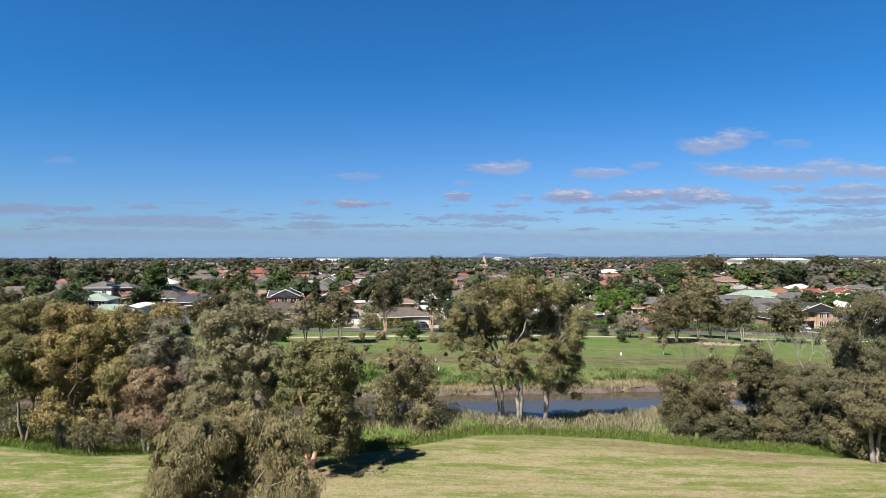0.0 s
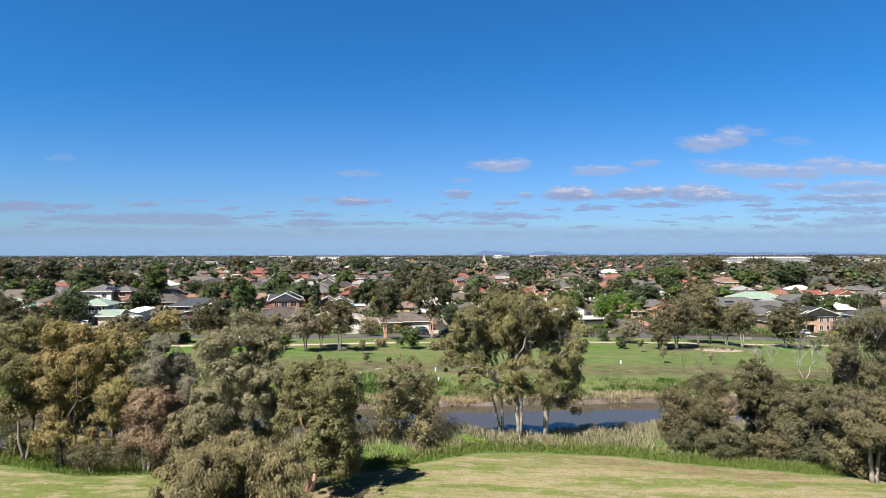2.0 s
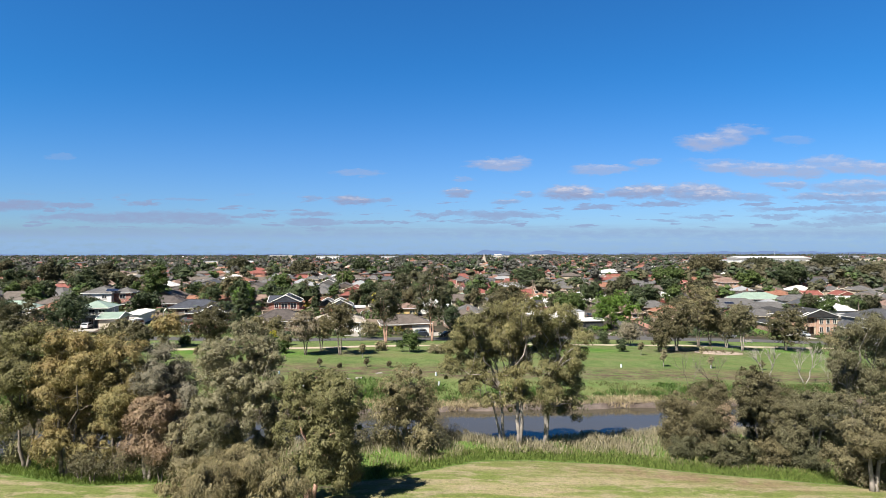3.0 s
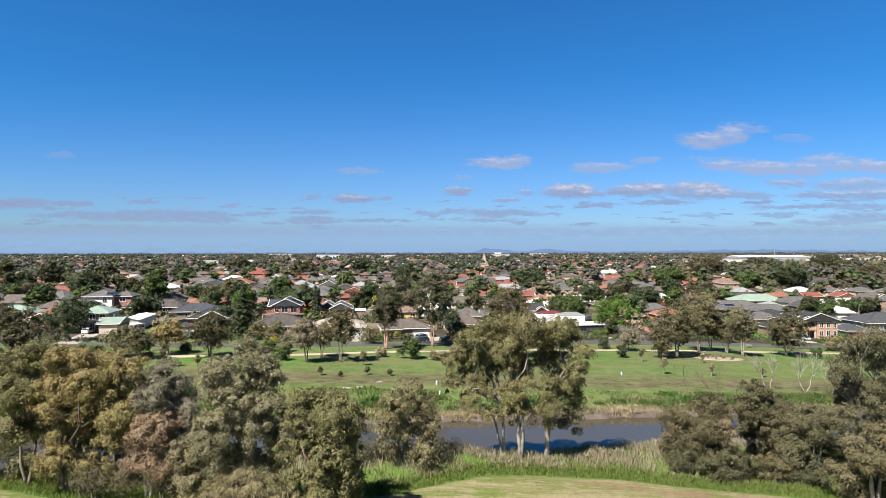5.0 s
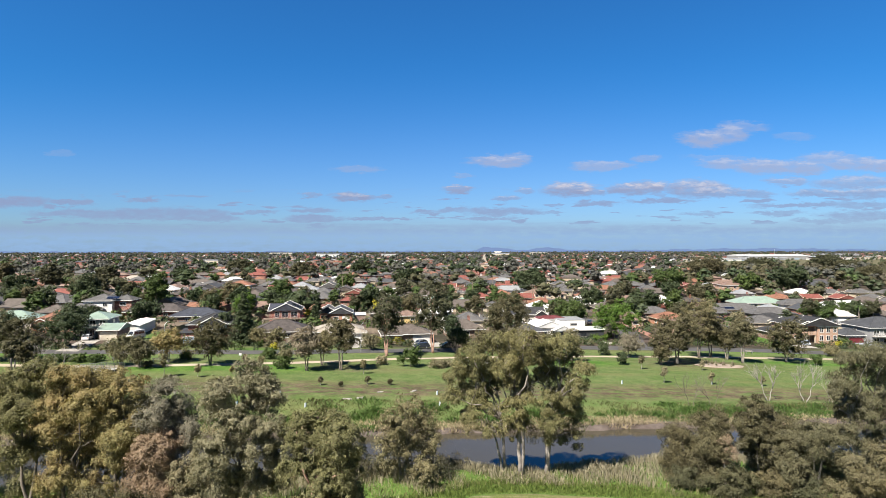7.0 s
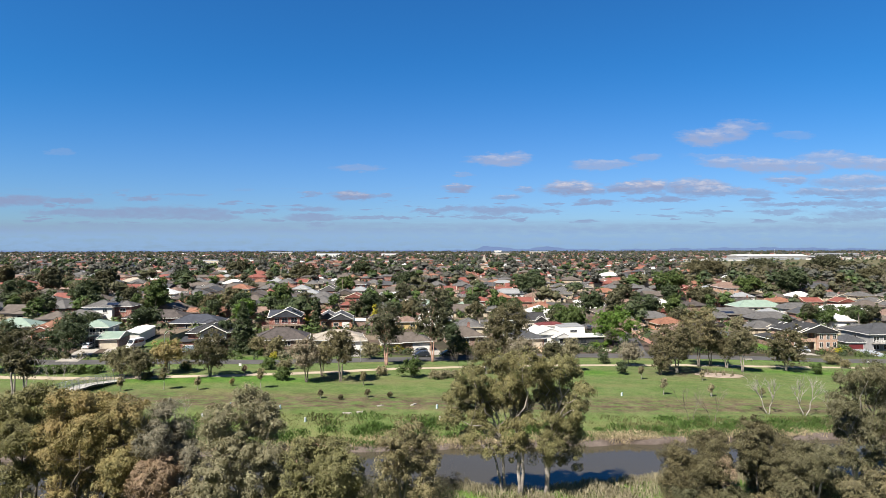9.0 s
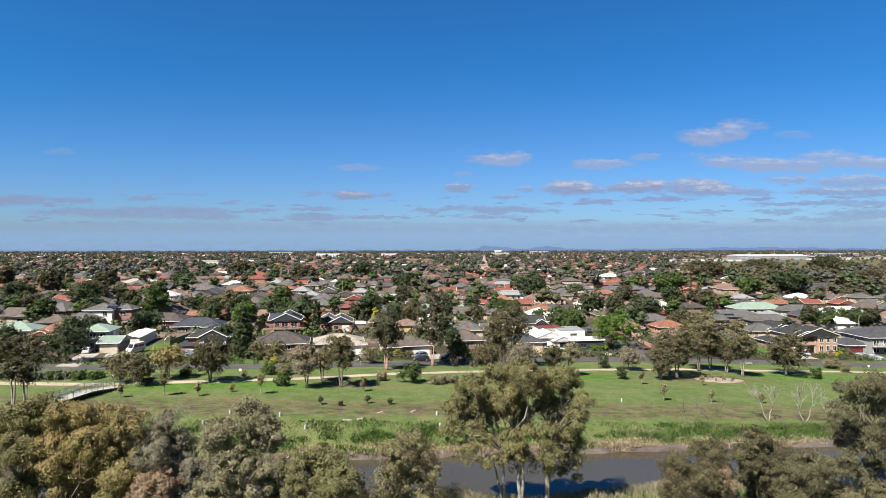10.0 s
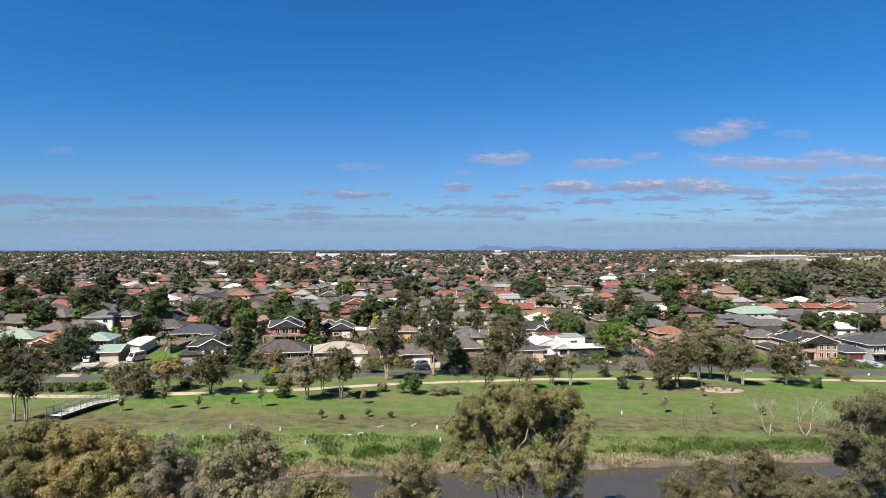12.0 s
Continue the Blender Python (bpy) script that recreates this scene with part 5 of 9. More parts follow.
        def grow(p, d, length, rad, depth):
            end = p + d * length
            wood.tube(bend(r, p, end, 4, 0.08), [rad, rad * 0.88, rad * 0.76, rad * 0.66, rad * 0.55], 6 if depth < 2 else 4)
            if depth < 4:
                for _ in range(4 if depth < 3 else 3):
                    nd = (d + Vector(ball(r, 1)[0]) * 0.55 + Vector((0, 0, 0.15))).normalized()
                    grow(p.lerp(end, r.uniform(0.6, 1.0)), nd, length * r.uniform(0.5, 0.78), rad * 0.55, depth + 1)
        for s in range(2):
            grow(Vector((s * 0.2, 0, -0.1)), Vector((0.3 * (s * 2 - 1) + r.normal() * 0.1, 0.1, 1)).normalized(), h * 0.40, 0.11 if i < 2 else 0.05, 1)
        wood.part("trunk", BARK_GREY if i in (2, 3, 4) else BARK_DEAD, foot, smooth_shade=True)
        tagged(foot, "bare dead tree with bleached pale branches", "dead tree", "dead trees")


flat_trees()


# ---- reeds and long grass ----
def blades(name, rng, x, y, h, wide, mat, label, lean=0.25):
    n = len(x)
    z = land(x, y)
    a = rng.uniform(0, 2 * math.pi, n)
    sx, sy = np.cos(a) * wide, np.sin(a) * wide
    lx, ly = rng.normal(size=n) * lean * h, rng.normal(size=n) * lean * h
    low = np.stack([x - sx, y - sy, z - 0.05], 1)
    low2 = np.stack([x + sx, y + sy, z - 0.05], 1)
    m = np.stack([x + lx * 0.4 + sx * 0.8, y + ly * 0.4 + sy * 0.8, z + h * 0.62], 1)
    top = np.stack([x + lx, y + ly, z + h], 1)
    verts = np.stack([low, low2, m, top], 1).reshape(-1, 3)
    return tagged(quad_mesh(name, verts, mat), label, "grass", kind="stuff")


def long_grass():
    rng = np.random.default_rng(8)
    n = 95000
    x = rng.uniform(-75, 78, n)
    e, s = np.interp(x, EDGE_X, EDGE_Y), np.interp(x, NEAR_X, NEAR_Y)
    t = rng.random(n)
    y = e + 3.5 + t * (s - 0.6 - e - 3.5)
    patch = np.sin(x * 0.33 + 1) * np.sin(y * 0.5 + x * 0.1) + 0.5 * np.sin(x * 1.1 + y * 0.8)
    keep = rng.random(n) < 0.55 + 0.35 * patch
    x, y, t, patch = x[keep], y[keep], t[keep], patch[keep]
    h = (0.6 + 0.55 * t) * rng.uniform(0.6, 1.15, len(x)) * (1 + 0.2 * patch) * (1 - 0.55 * smooth(-24, -34, x))
    straw = t + 0.25 * patch + rng.normal(0, 0.14, len(x)) > 0.20
    for name, sel, mat, lab in (("reeds", straw, REED, "straw-coloured reeds along the near bank"), ("green_reeds", ~straw, REED_GREEN, "green reeds between the lawn and the dry reeds")):
        blades(name, rng, x[sel], y[sel], h[sel], rng.uniform(0.018, 0.04, sel.sum()), mat, lab, 0.18)
    n = 46000
    x = rng.uniform(-75, 78, n)
    e = np.interp(x, EDGE_X, EDGE_Y)
    y = e + rng.uniform(0, 1, n) ** 0.9 * 5.0
    blades("tall_grass", rng, x, y, rng.uniform(0.25, 0.6, n) * (0.5 + 0.5 * np.clip((y - e) / 2, 0, 1)), rng.uniform(0.015, 0.035, n), TALL_GRASS, "lush green long grass beyond the mown lawn", 0.3)
    # far bank: dry fringe at the water, mixed grass above it, lush weed mounds
    n = 44000
    x = rng.uniform(-95, 110, n)
    f = np.interp(x, FAR_X, FAR_Y)
    y = f + 0.15 + rng.uniform(0, 1, n) ** 1.4 * 3.4
    keep = rng.random(n) < 0.55 + 0.45 * np.sin(x * 0.37) * np.sin(x * 0.11 + 1)
    x, y = x[keep], y[keep]
    blades("dry_bank_grass", rng, x, y, rng.uniform(0.2, 0.6, len(x)), rng.uniform(0.025, 0.06, len(x)), REED, "straw-coloured dry grass along the far bank", 0.4)
    n = 42000
    x = rng.uniform(-95, 110, n)
    f = np.interp(x, FAR_X, FAR_Y)
    y = f + 1.6 + rng.uniform(0, 1, n) ** 0.9 * 8.5
    patch = np.sin(x * 0.21) * np.sin(y * 0.4 + x * 0.13) + 0.4 * np.sin(x * 0.9 + y)
    keep = rng.random(n) < 0.55 + 0.45 * patch
    x, y, patch = x[keep], y[keep], patch[keep]
    blades("bank_grass", rng, x, y, rng.uniform(0.12, 0.40, len(x)) * (1 + 0.6 * patch), rng.uniform(0.04, 0.10, len(x)), BANK_GRASS, "dry and green long grass on the far bank", 0.3)
    m = 165
    cx = rng.uniform(-90, 108, m)
    cy = np.interp(cx, FAR_X, FAR_Y) + 5.2 + rng.normal(0, 1.6, m)
    r = rng.uniform(0.6, 2.3, m)
    k = np.repeat(np.arange(m), 150)
    a, q = rng.uniform(0, 2 * math.pi, len(k)), np.sqrt(rng.random(len(k)))
    x, y = cx[k] + np.cos(a) * q * r[k] * 1.5, cy[k] + np.sin(a) * q * r[k] * 0.8
    blades("bank_weeds", rng, x, y, (1.05 - q * q) * (0.3 + 0.35 * r[k]) * rng.uniform(0.7, 1.15, len(k)), rng.uniform(0.04, 0.08, len(k)), WEED_GREEN, "mounds of lush green weeds on the far bank", 0.45)


long_grass()

# ---- houses ----
ROOFS = {
    "grey": tiles("roof_grey", (0.15, 0.145, 0.145)), "slate": tiles("roof_slate", (0.075, 0.08, 0.092)), "navy": tiles("roof_navy", (0.045, 0.055, 0.085)),
    "brown": tiles("roof_brown", (0.155, 0.125, 0.105)), "umber": tiles("roof_umber", (0.090, 0.072, 0.066), var=0.5), "red": tiles("roof_red", (0.31, 0.085, 0.060)),
    "darkred": tiles("roof_darkred", (0.20, 0.030, 0.035)), "orange": tiles("roof_orange", (0.36, 0.155, 0.090)), "pink": tiles("roof_pink", (0.31, 0.20, 0.155)),
    "cream": tiles("roof_cream", (0.52, 0.46, 0.38), var=0.12), "green": sheet_metal("roof_green", (0.25, 0.33, 0.275)), "white": sheet_metal("roof_white", (0.62, 0.62, 0.61)),
    "silver": sheet_metal("roof_silver", (0.27, 0.28, 0.29)), "black": tiles("roof_black", (0.035, 0.036, 0.040)),
}
WALLS = {
    "redbrick": brickwork("brick_red", (0.30, 0.095, 0.065)), "orangebrick": brickwork("brick_orange", (0.50, 0.20, 0.10)), "peachbrick": brickwork("brick_peach", (0.52, 0.31, 0.21)),
    "brownbrick": brickwork("brick_brown", (0.22, 0.12, 0.085)), "creambrick": brickwork("brick_cream", (0.58, 0.48, 0.34)), "white": WHITE, "cream": CREAM,
    "grey": surface("render_grey", (0.30, 0.30, 0.30), 0.8, 0.1), "charcoal": CHARCOAL, "yellow": surface("weatherboard_yellow", (0.62, 0.45, 0.20), 0.7, 0.1),
}
MAROON = surface("maroon_paint", (0.16, 0.025, 0.03), 0.4, 0.12)
BLUE_GREY = surface("blue_grey_paint", (0.30, 0.38, 0.46), 0.5, 0.12)
RED_PAINT = surface("red_paint", (0.42, 0.06, 0.045), 0.5, 0.12)


def roof_shape(kind, x0, y0, x1, y1, z, pitch, over, along):
    """Closed roof solid over a plan; along: 'x' or 'y' for the ridge. Returns shape, ridge lines and rise."""
    x0, x1, y0, y1 = x0 - over, x1 + over, y0 - over, y1 + over
    w, d = x1 - x0, y1 - y0
    s, t = Shape(), 0.16
    k = math.tan(radians(pitch))
    if kind == "flat":
        rise = 0.04 * d
        s.add([(x0, y0, z), (x1, y0, z), (x1, y1, z + rise), (x0, y1, z + rise), (x0, y0, z + t), (x1, y0, z + t), (x1, y1, z + rise + t), (x0, y1, z + rise + t)],
              [(0, 3, 2, 1), (4, 5, 6, 7), (0, 1, 5, 4), (1, 2, 6, 5), (2, 3, 7, 6), (3, 0, 4, 7)])
        return s, [], rise + t
    half = (d if along == "x" else w) / 2
    rise = half * k
    inset = half if kind == "hip" else 0.0
    if along == "x":
        cy = (y0 + y1) / 2
        a, b = (x0 + min(inset, w / 2 - 0.05), cy, z + t + rise), (x1 - min(inset, w / 2 - 0.05), cy, z + t + rise)
    else:
        cx = (x0 + x1) / 2
        a, b = (cx, y0 + min(inset, d / 2 - 0.05), z + t + rise), (cx, y1 - min(inset, d / 2 - 0.05), z + t + rise)
    low = [(x0, y0, z), (x1, y0, z), (x1, y1, z), (x0, y1, z)]
    mid = [(x0, y0, z + t), (x1, y0, z + t), (x1, y1, z + t), (x0, y1, z + t)]
    sides = [(0, 1, 5, 4), (1, 2, 6, 5), (2, 3, 7, 6), (3, 0, 4, 7), (0, 3, 2, 1)]
    if along == "x":
        top = [(4, 5, 9, 8), (6, 7, 8, 9), (5, 6, 9), (7, 4, 8)]
        ends = ((0, 3), (1, 2))
    else:
        top = [(5, 6, 9, 8), (7, 4, 8, 9), (4, 5, 8), (6, 7, 9)]
        ends = ((0, 1), (3, 2))
    s.add(low + mid + [a, b], sides + top)
    ridges = [(a, b)] + ([(a, mid[ends[0][0]]), (a, mid[ends[0][1]]), (b, mid[ends[1][0]]), (b, mid[ends[1][1]])] if kind == "hip" else [])
    return s, ridges, rise


def volume(thing, x0, y0, x1, y1, z0, h, roof, roof_mat, wall_mat, along="", pitch=22, over=0.5, fascia=None, caps=True):
    along = along or ("x" if x1 - x0 >= y1 - y0 else "y")
    wall = Shape().box(x0, y0, z0 - (0.8 if z0 == 0 else 0), x1, y1, z0 + h)
    top, ridges, rise = roof_shape(roof, x0, y0, x1, y1, z0 + h, pitch, over, along)
    if roof == "gable":
        k = math.tan(radians(pitch))
        g = (y1 - y0 if along == "x" else x1 - x0) / 2 * k + 0.1
        t = 0.02
        if along == "y":
            for y, q in ((y0 + t, 1), (y1 - t, -1)):
                wall.add([(x0, y, z0 + h), (x1, y, z0 + h), ((x0 + x1) / 2, y, z0 + h + g), (x0, y + 0.2 * q, z0 + h), (x1, y + 0.2 * q, z0 + h), ((x0 + x1) / 2, y + 0.2 * q, z0 + h + g)],
                         [(0, 1, 2), (3, 5, 4), (0, 2, 5, 3), (1, 4, 5, 2)])
        else:
            for x, q in ((x0 + t, 1), (x1 - t, -1)):
                wall.add([(x, y0, z0 + h), (x, y1, z0 + h), (x, (y0 + y1) / 2, z0 + h + g), (x + 0.2 * q, y0, z0 + h), (x + 0.2 * q, y1, z0 + h), (x + 0.2 * q, (y0 + y1) / 2, z0 + h + g)],
                         [(0, 1, 2), (3, 5, 4), (0, 2, 5, 3), (1, 4, 5, 2)])
    wall.part("wall", wall_mat, thing)
    top.part("roof", roof_mat, thing)
    o, zz = over, z0 + h
    fx0, fx1, fy0, fy1 = x0 - o, x1 + o, y0 - o, y1 + o
    gm = fascia or WHITE
    if roof == "hip":
        outer = [(fx0 - 0.1, fy0 - 0.1), (fx1 + 0.1, fy0 - 0.1), (fx1 + 0.1, fy1 + 0.1), (fx0 - 0.1, fy1 + 0.1)]
        inner = [(fx0 - 0.002, fy0 - 0.002), (fx1 + 0.002, fy0 - 0.002), (fx1 + 0.002, fy1 + 0.002), (fx0 - 0.002, fy1 + 0.002)]
        vs = [(a, b, zz - 0.04) for a, b in outer + inner] + [(a, b, zz + 0.15) for a, b in outer + inner]
        fs = []
        for i in range(4):
            j = (i + 1) % 4
            fs += [(i, j, 8 + j, 8 + i), (4 + j, 4 + i, 12 + i, 12 + j), (8 + i, 8 + j, 12 + j, 12 + i), (j, i, 4 + i, 4 + j)]
        Shape().add(vs, fs).part("gutter", gm, thing)
    elif roof == "gable":
        k = math.tan(radians(pitch))
        if along == "x":
            Shape().box(fx0, fy0 - 0.1, zz - 0.04, fx1, fy0 - 0.002, zz + 0.15).part("gutter", gm, thing)
            Shape().box(fx0, fy1 + 0.002, zz - 0.04, fx1, fy1 + 0.1, zz + 0.15).part("gutter", gm, thing)
        else:
            Shape().box(fx0 - 0.1, fy0, zz - 0.04, fx0 - 0.002, fy1, zz + 0.15).part("gutter", gm, thing)
            Shape().box(fx1 + 0.002, fy0, zz - 0.04, fx1 + 0.1, fy1, zz + 0.15).part("gutter", gm, thing)
        for e in ((fy0 - 0.04, fy1 + 0.04) if along == "y" else (fx0 - 0.04, fx1 + 0.04)):
            lo, hi = (fx0, fx1) if along == "y" else (fy0, fy1)
            m, r = (lo + hi) / 2, (hi - lo) / 2 * k
            line = [(lo, zz + 0.14), (m, zz + 0.14 + r), (hi, zz + 0.14)]
            Shape().tube([(q[0], e, q[1]) if along == "y" else (e, q[0], q[1]) for q in line], [0.13] * 3, 4).part("bargeboard", gm, thing)
    if caps and ridges:
        c = Shape()
        for a, b in ridges:
            c.tube([(a[0], a[1], a[2] + 0.01), (b[0], b[1], b[2] + 0.01)], [0.11, 0.11], 5)
        c.part("ridge_cap", roof_mat, thing)
    return rise


def window(thing, side, u, plane, z, w, h, frame_mat=None, full=True):
    """A framed window proud of a wall. side: 'f' (-y), 'l' (-x), 'r' (+x); plane: the wall's coordinate."""
    def put(a0, a1, z0, z1, n0, n1, s):
        if side == "f":
            s.box(a0, plane - n1, z0, a1, plane - n0, z1)
        elif side == "l":
            s.box(plane - n1, a0, z0, plane - n0, a1, z1)
        else:
            s.box(plane + n0, a0, z0, plane + n1, a1, z1)
        return s
    b = 0.09
    fr = Shape()

    def at(u_, z_, n_):
        return (u_, plane - n_, z_) if side == "f" else ((plane - n_, u_, z_) if side == "l" else (plane + n_, u_, z_))
    ring = [(u - w / 2, z), (u + w / 2, z), (u + w / 2, z + h), (u - w / 2, z + h)]
    hole = [(u - w / 2 + b, z + b), (u + w / 2 - b, z + b), (u + w / 2 - b, z + h - b), (u - w / 2 + b, z + h - b)]
    vs = [at(*q, 0.07) for q in ring + hole] + [at(*q, -0.05) for q in ring + hole]
    fs = []
    for i in range(4):
        j = (i + 1) % 4
        fs += [(i, j, 4 + j, 4 + i), (8 + j, 8 + i, 12 + i, 12 + j), (i, 8 + i, 8 + j, j), (4 + i, 4 + j, 12 + j, 12 + i)]
    fr.add(vs, fs)
    ob = fr.part("window", frame_mat or WHITE, thing)
    put(u - w / 2 + b, u + w / 2 - b, z + b, z + h - b, -0.05, 0.02, Shape()).part("pane", GLASS, ob)
    if full:
        put(u - 0.035, u + 0.035, z + b, z + h - b, 0.022, 0.06, Shape()).part("mullion", frame_mat or WHITE, ob)
        put(u - w / 2 - 0.08, u + w / 2 + 0.08, z - 0.09, z - 0.004, -0.05, 0.13, Shape()).part("sill", CONCRETE, ob)
    return ob


def garage_door(thing, u, plane, w, h, mat, label=""):
    s = Shape()
    n = 5
    prof = [(0.02, 0.0)]
    for i in range(n):
        prof += [(-0.06, i * h / n + 0.02), (-0.06, (i + 1) * h / n - 0.02), (-0.035, (i + 1) * h / n)]
    prof.append((0.02, h))
    m = len(prof)
    s.add([(u - w / 2, plane + a, z) for a, z in prof] + [(u + w / 2, plane + a, z) for a, z in prof],
          [(i, m + i, m + i + 1, i + 1) for i in range(m - 1)] + [tuple(range(m)), tuple(range(m, 2 * m))[::-1]])
    ob = s.part("garage_door", mat, thing, label)
    fr = Shape()
    outer = [(u - w / 2 - 0.14, 0), (u - w / 2 - 0.14, h + 0.14), (u + w / 2 + 0.14, h + 0.14), (u + w / 2 + 0.14, 0)]
    inner = [(u - w / 2 - 0.01, 0), (u - w / 2 - 0.01, h + 0.01), (u + w / 2 + 0.01, h + 0.01), (u + w / 2 + 0.01, 0)]
    fr.add([(a, plane - 0.03, z) for a, z in outer + inner] + [(a, plane + 0.02, z) for a, z in outer + inner],
           [f for i in range(3) for f in ((i, i + 1, 5 + i, 4 + i), (i, 8 + i, 9 + i, i + 1), (4 + i, 5 + i, 13 + i, 12 + i))])
    fr.part("door_frame", WHITE, ob)
    return ob


def front_door(thing, u, plane, mat, z=0.0):
    s = Shape().box(u - 0.45, plane - 0.05, z, u + 0.45, plane + 0.02, z + 2.05)
    s.box(u - 0.56, plane - 0.08, z, u - 0.46, plane, z + 2.15).box(u + 0.46, plane - 0.08, z, u + 0.56, plane, z + 2.15).box(u - 0.46, plane - 0.08, z + 2.06, u + 0.46, plane, z + 2.16)
    return s.part("door", mat, thing)


def solar(thing, x, y, z, nx, ny, pitch, face=0.0):
    """Panels on a slope: rows of framed dark cells, each a part."""
    base = None
    m = pose(x, y, z, pitch, 0, face)
    for i in range(nx):
        for j in range(ny):
            s = Shape().box(i * 1.05, j * 1.7, 0.08, i * 1.05 + 0.99, j * 1.7 + 1.62, 0.13)
            s.v = [tuple(m @ Vector(v)) for v in s.v]
            s.part("solar_panel", SOLAR, thing, "" if i + j else "dark blue solar panel")


def chimney(thing, x, y, z, h, mat):
    s = Shape().box(x - 0.45, y - 0.35, z, x + 0.45, y + 0.35, z + h).box(x - 0.52, y - 0.42, z + h - 0.15, x + 0.52, y + 0.42, z + h).box(x - 0.2, y - 0.2, z + h, x + 0.2, y + 0.2, z + h + 0.3)
    s.part("chimney", mat, thing)


def house_foot(x, y, rz, label, group="houses of the suburb"):
    h = empty("house", x, y, gz(x, y), rz)
    return tagged(h, label, "house", group)


def simple_house(x, y, w, d, rz, roof, wall, label, kind="hip", h=2.7, pitch=22, along="", garage=None, wing=None, fascia=None, chim=False, panels=None, win=True, group="houses of the suburb"):
    """One-storey or two-storey house; y is the front wall's middle. wing: (offset, width, projection, kind) to the street."""
    s, c = math.sin(radians(rz)), math.cos(radians(rz))
    t = house_foot(x - s * d / 2, y + c * d / 2, rz, label, group)
    rm, wm = ROOFS[roof], WALLS[wall]
    x0, x1, y0, y1 = -w / 2, w / 2, -d / 2, d / 2
    rise = volume(t, x0, y0, x1, y1, 0, h, kind, rm, wm, along, pitch, fascia=fascia)
    taken = []
    if wing:
        o, ww, p, kd = wing
        volume(t, o - ww / 2, y0 - p, o + ww / 2, y0 + 0.3, 0, min(h, 2.7) - 0.01, kd, rm, wm, "y", pitch, fascia=fascia)
        taken.append((o - ww / 2 - 0.6, o + ww / 2 + 0.6))
        if not (garage and abs(garage[0] - o) < ww / 2):
            window(t, "f", o, y0 - p, 0.9, min(2.4, ww * 0.5), 1.3, full=win is True)
    if garage:
        gx, gw, gm = garage
        pl = y0 - (wing[2] if wing and abs(gx - wing[0]) < wing[1] / 2 else 0)
        garage_door(t, gx, pl, gw, 2.2, gm)
        taken.append((gx - gw / 2 - 0.5, gx + gw / 2 + 0.5))
    if win:
        n = max(2, int(w / 3.6))
        for fl in range(1 if h < 4 else 2):
            doored = fl > 0
            for i in range(n):
                u = x0 + w * (i + 0.5) / n
                if fl == 0 and any(a < u < b for a, b in taken):
                    continue
                if not doored:
                    front_door(t, u, y0, TIMBER)
                    doored = True
                    continue
                window(t, "f", u, y0, 0.9 + fl * 2.7, 1.7, 1.25, full=win is True)
            for sd, pl in (("l", x0), ("r", x1)):
                window(t, sd, y0 + d * 0.3, pl, 0.9 + fl * 2.7, 1.5, 1.1, full=win is True)
                if win is True:
                    window(t, sd, y0 + d * 0.72, pl, 0.9 + fl * 2.7, 1.2, 1.1)
    if chim:
        chimney(t, w * 0.18, d * 0.12, h + rise * 0.45, rise * 0.55 + 1.0, WALLS["redbrick"])
    if panels:
        px, py, nx, ny = panels
        solar(t, px, py, h + 0.2 + (py - (y0 - 0.5)) * math.tan(radians(pitch)), nx, ny, pitch)
    return t


def posts_rail(thing, pts, z, mat, every=1.2, h=1.0):
    """Balustrade along pts at height z."""
    s = Shape()
    for a, b in zip(pts, pts[1:]):
        a, b = Vector((*a, z)), Vector((*b, z))
        s.tube([a + Vector((0, 0, h)), b + Vector((0, 0, h))], [0.045, 0.045], 5).tube([a + Vector((0, 0, 0.12)), b + Vector((0, 0, 0.12))], [0.03, 0.03], 4)
        n = max(1, int((b - a).length / 0.22))
        for i in range(n + 1):
            p = a.lerp(b, i / n)
            r = 0.05 if i % 5 == 0 else 0.018
            s.tube([p, p + Vector((0, 0, h))], [r, r], 4)
    return s.part("balustrade", mat, thing)


def beam_set(thing, name, boxes, mat, label=""):
    for b in boxes:
        Shape().box(*b).part(name, mat, thing, label)


HOUSES = []          # plan positions taken up


def note(x, y, r=9.0):
    HOUSES.append((x, y, r))


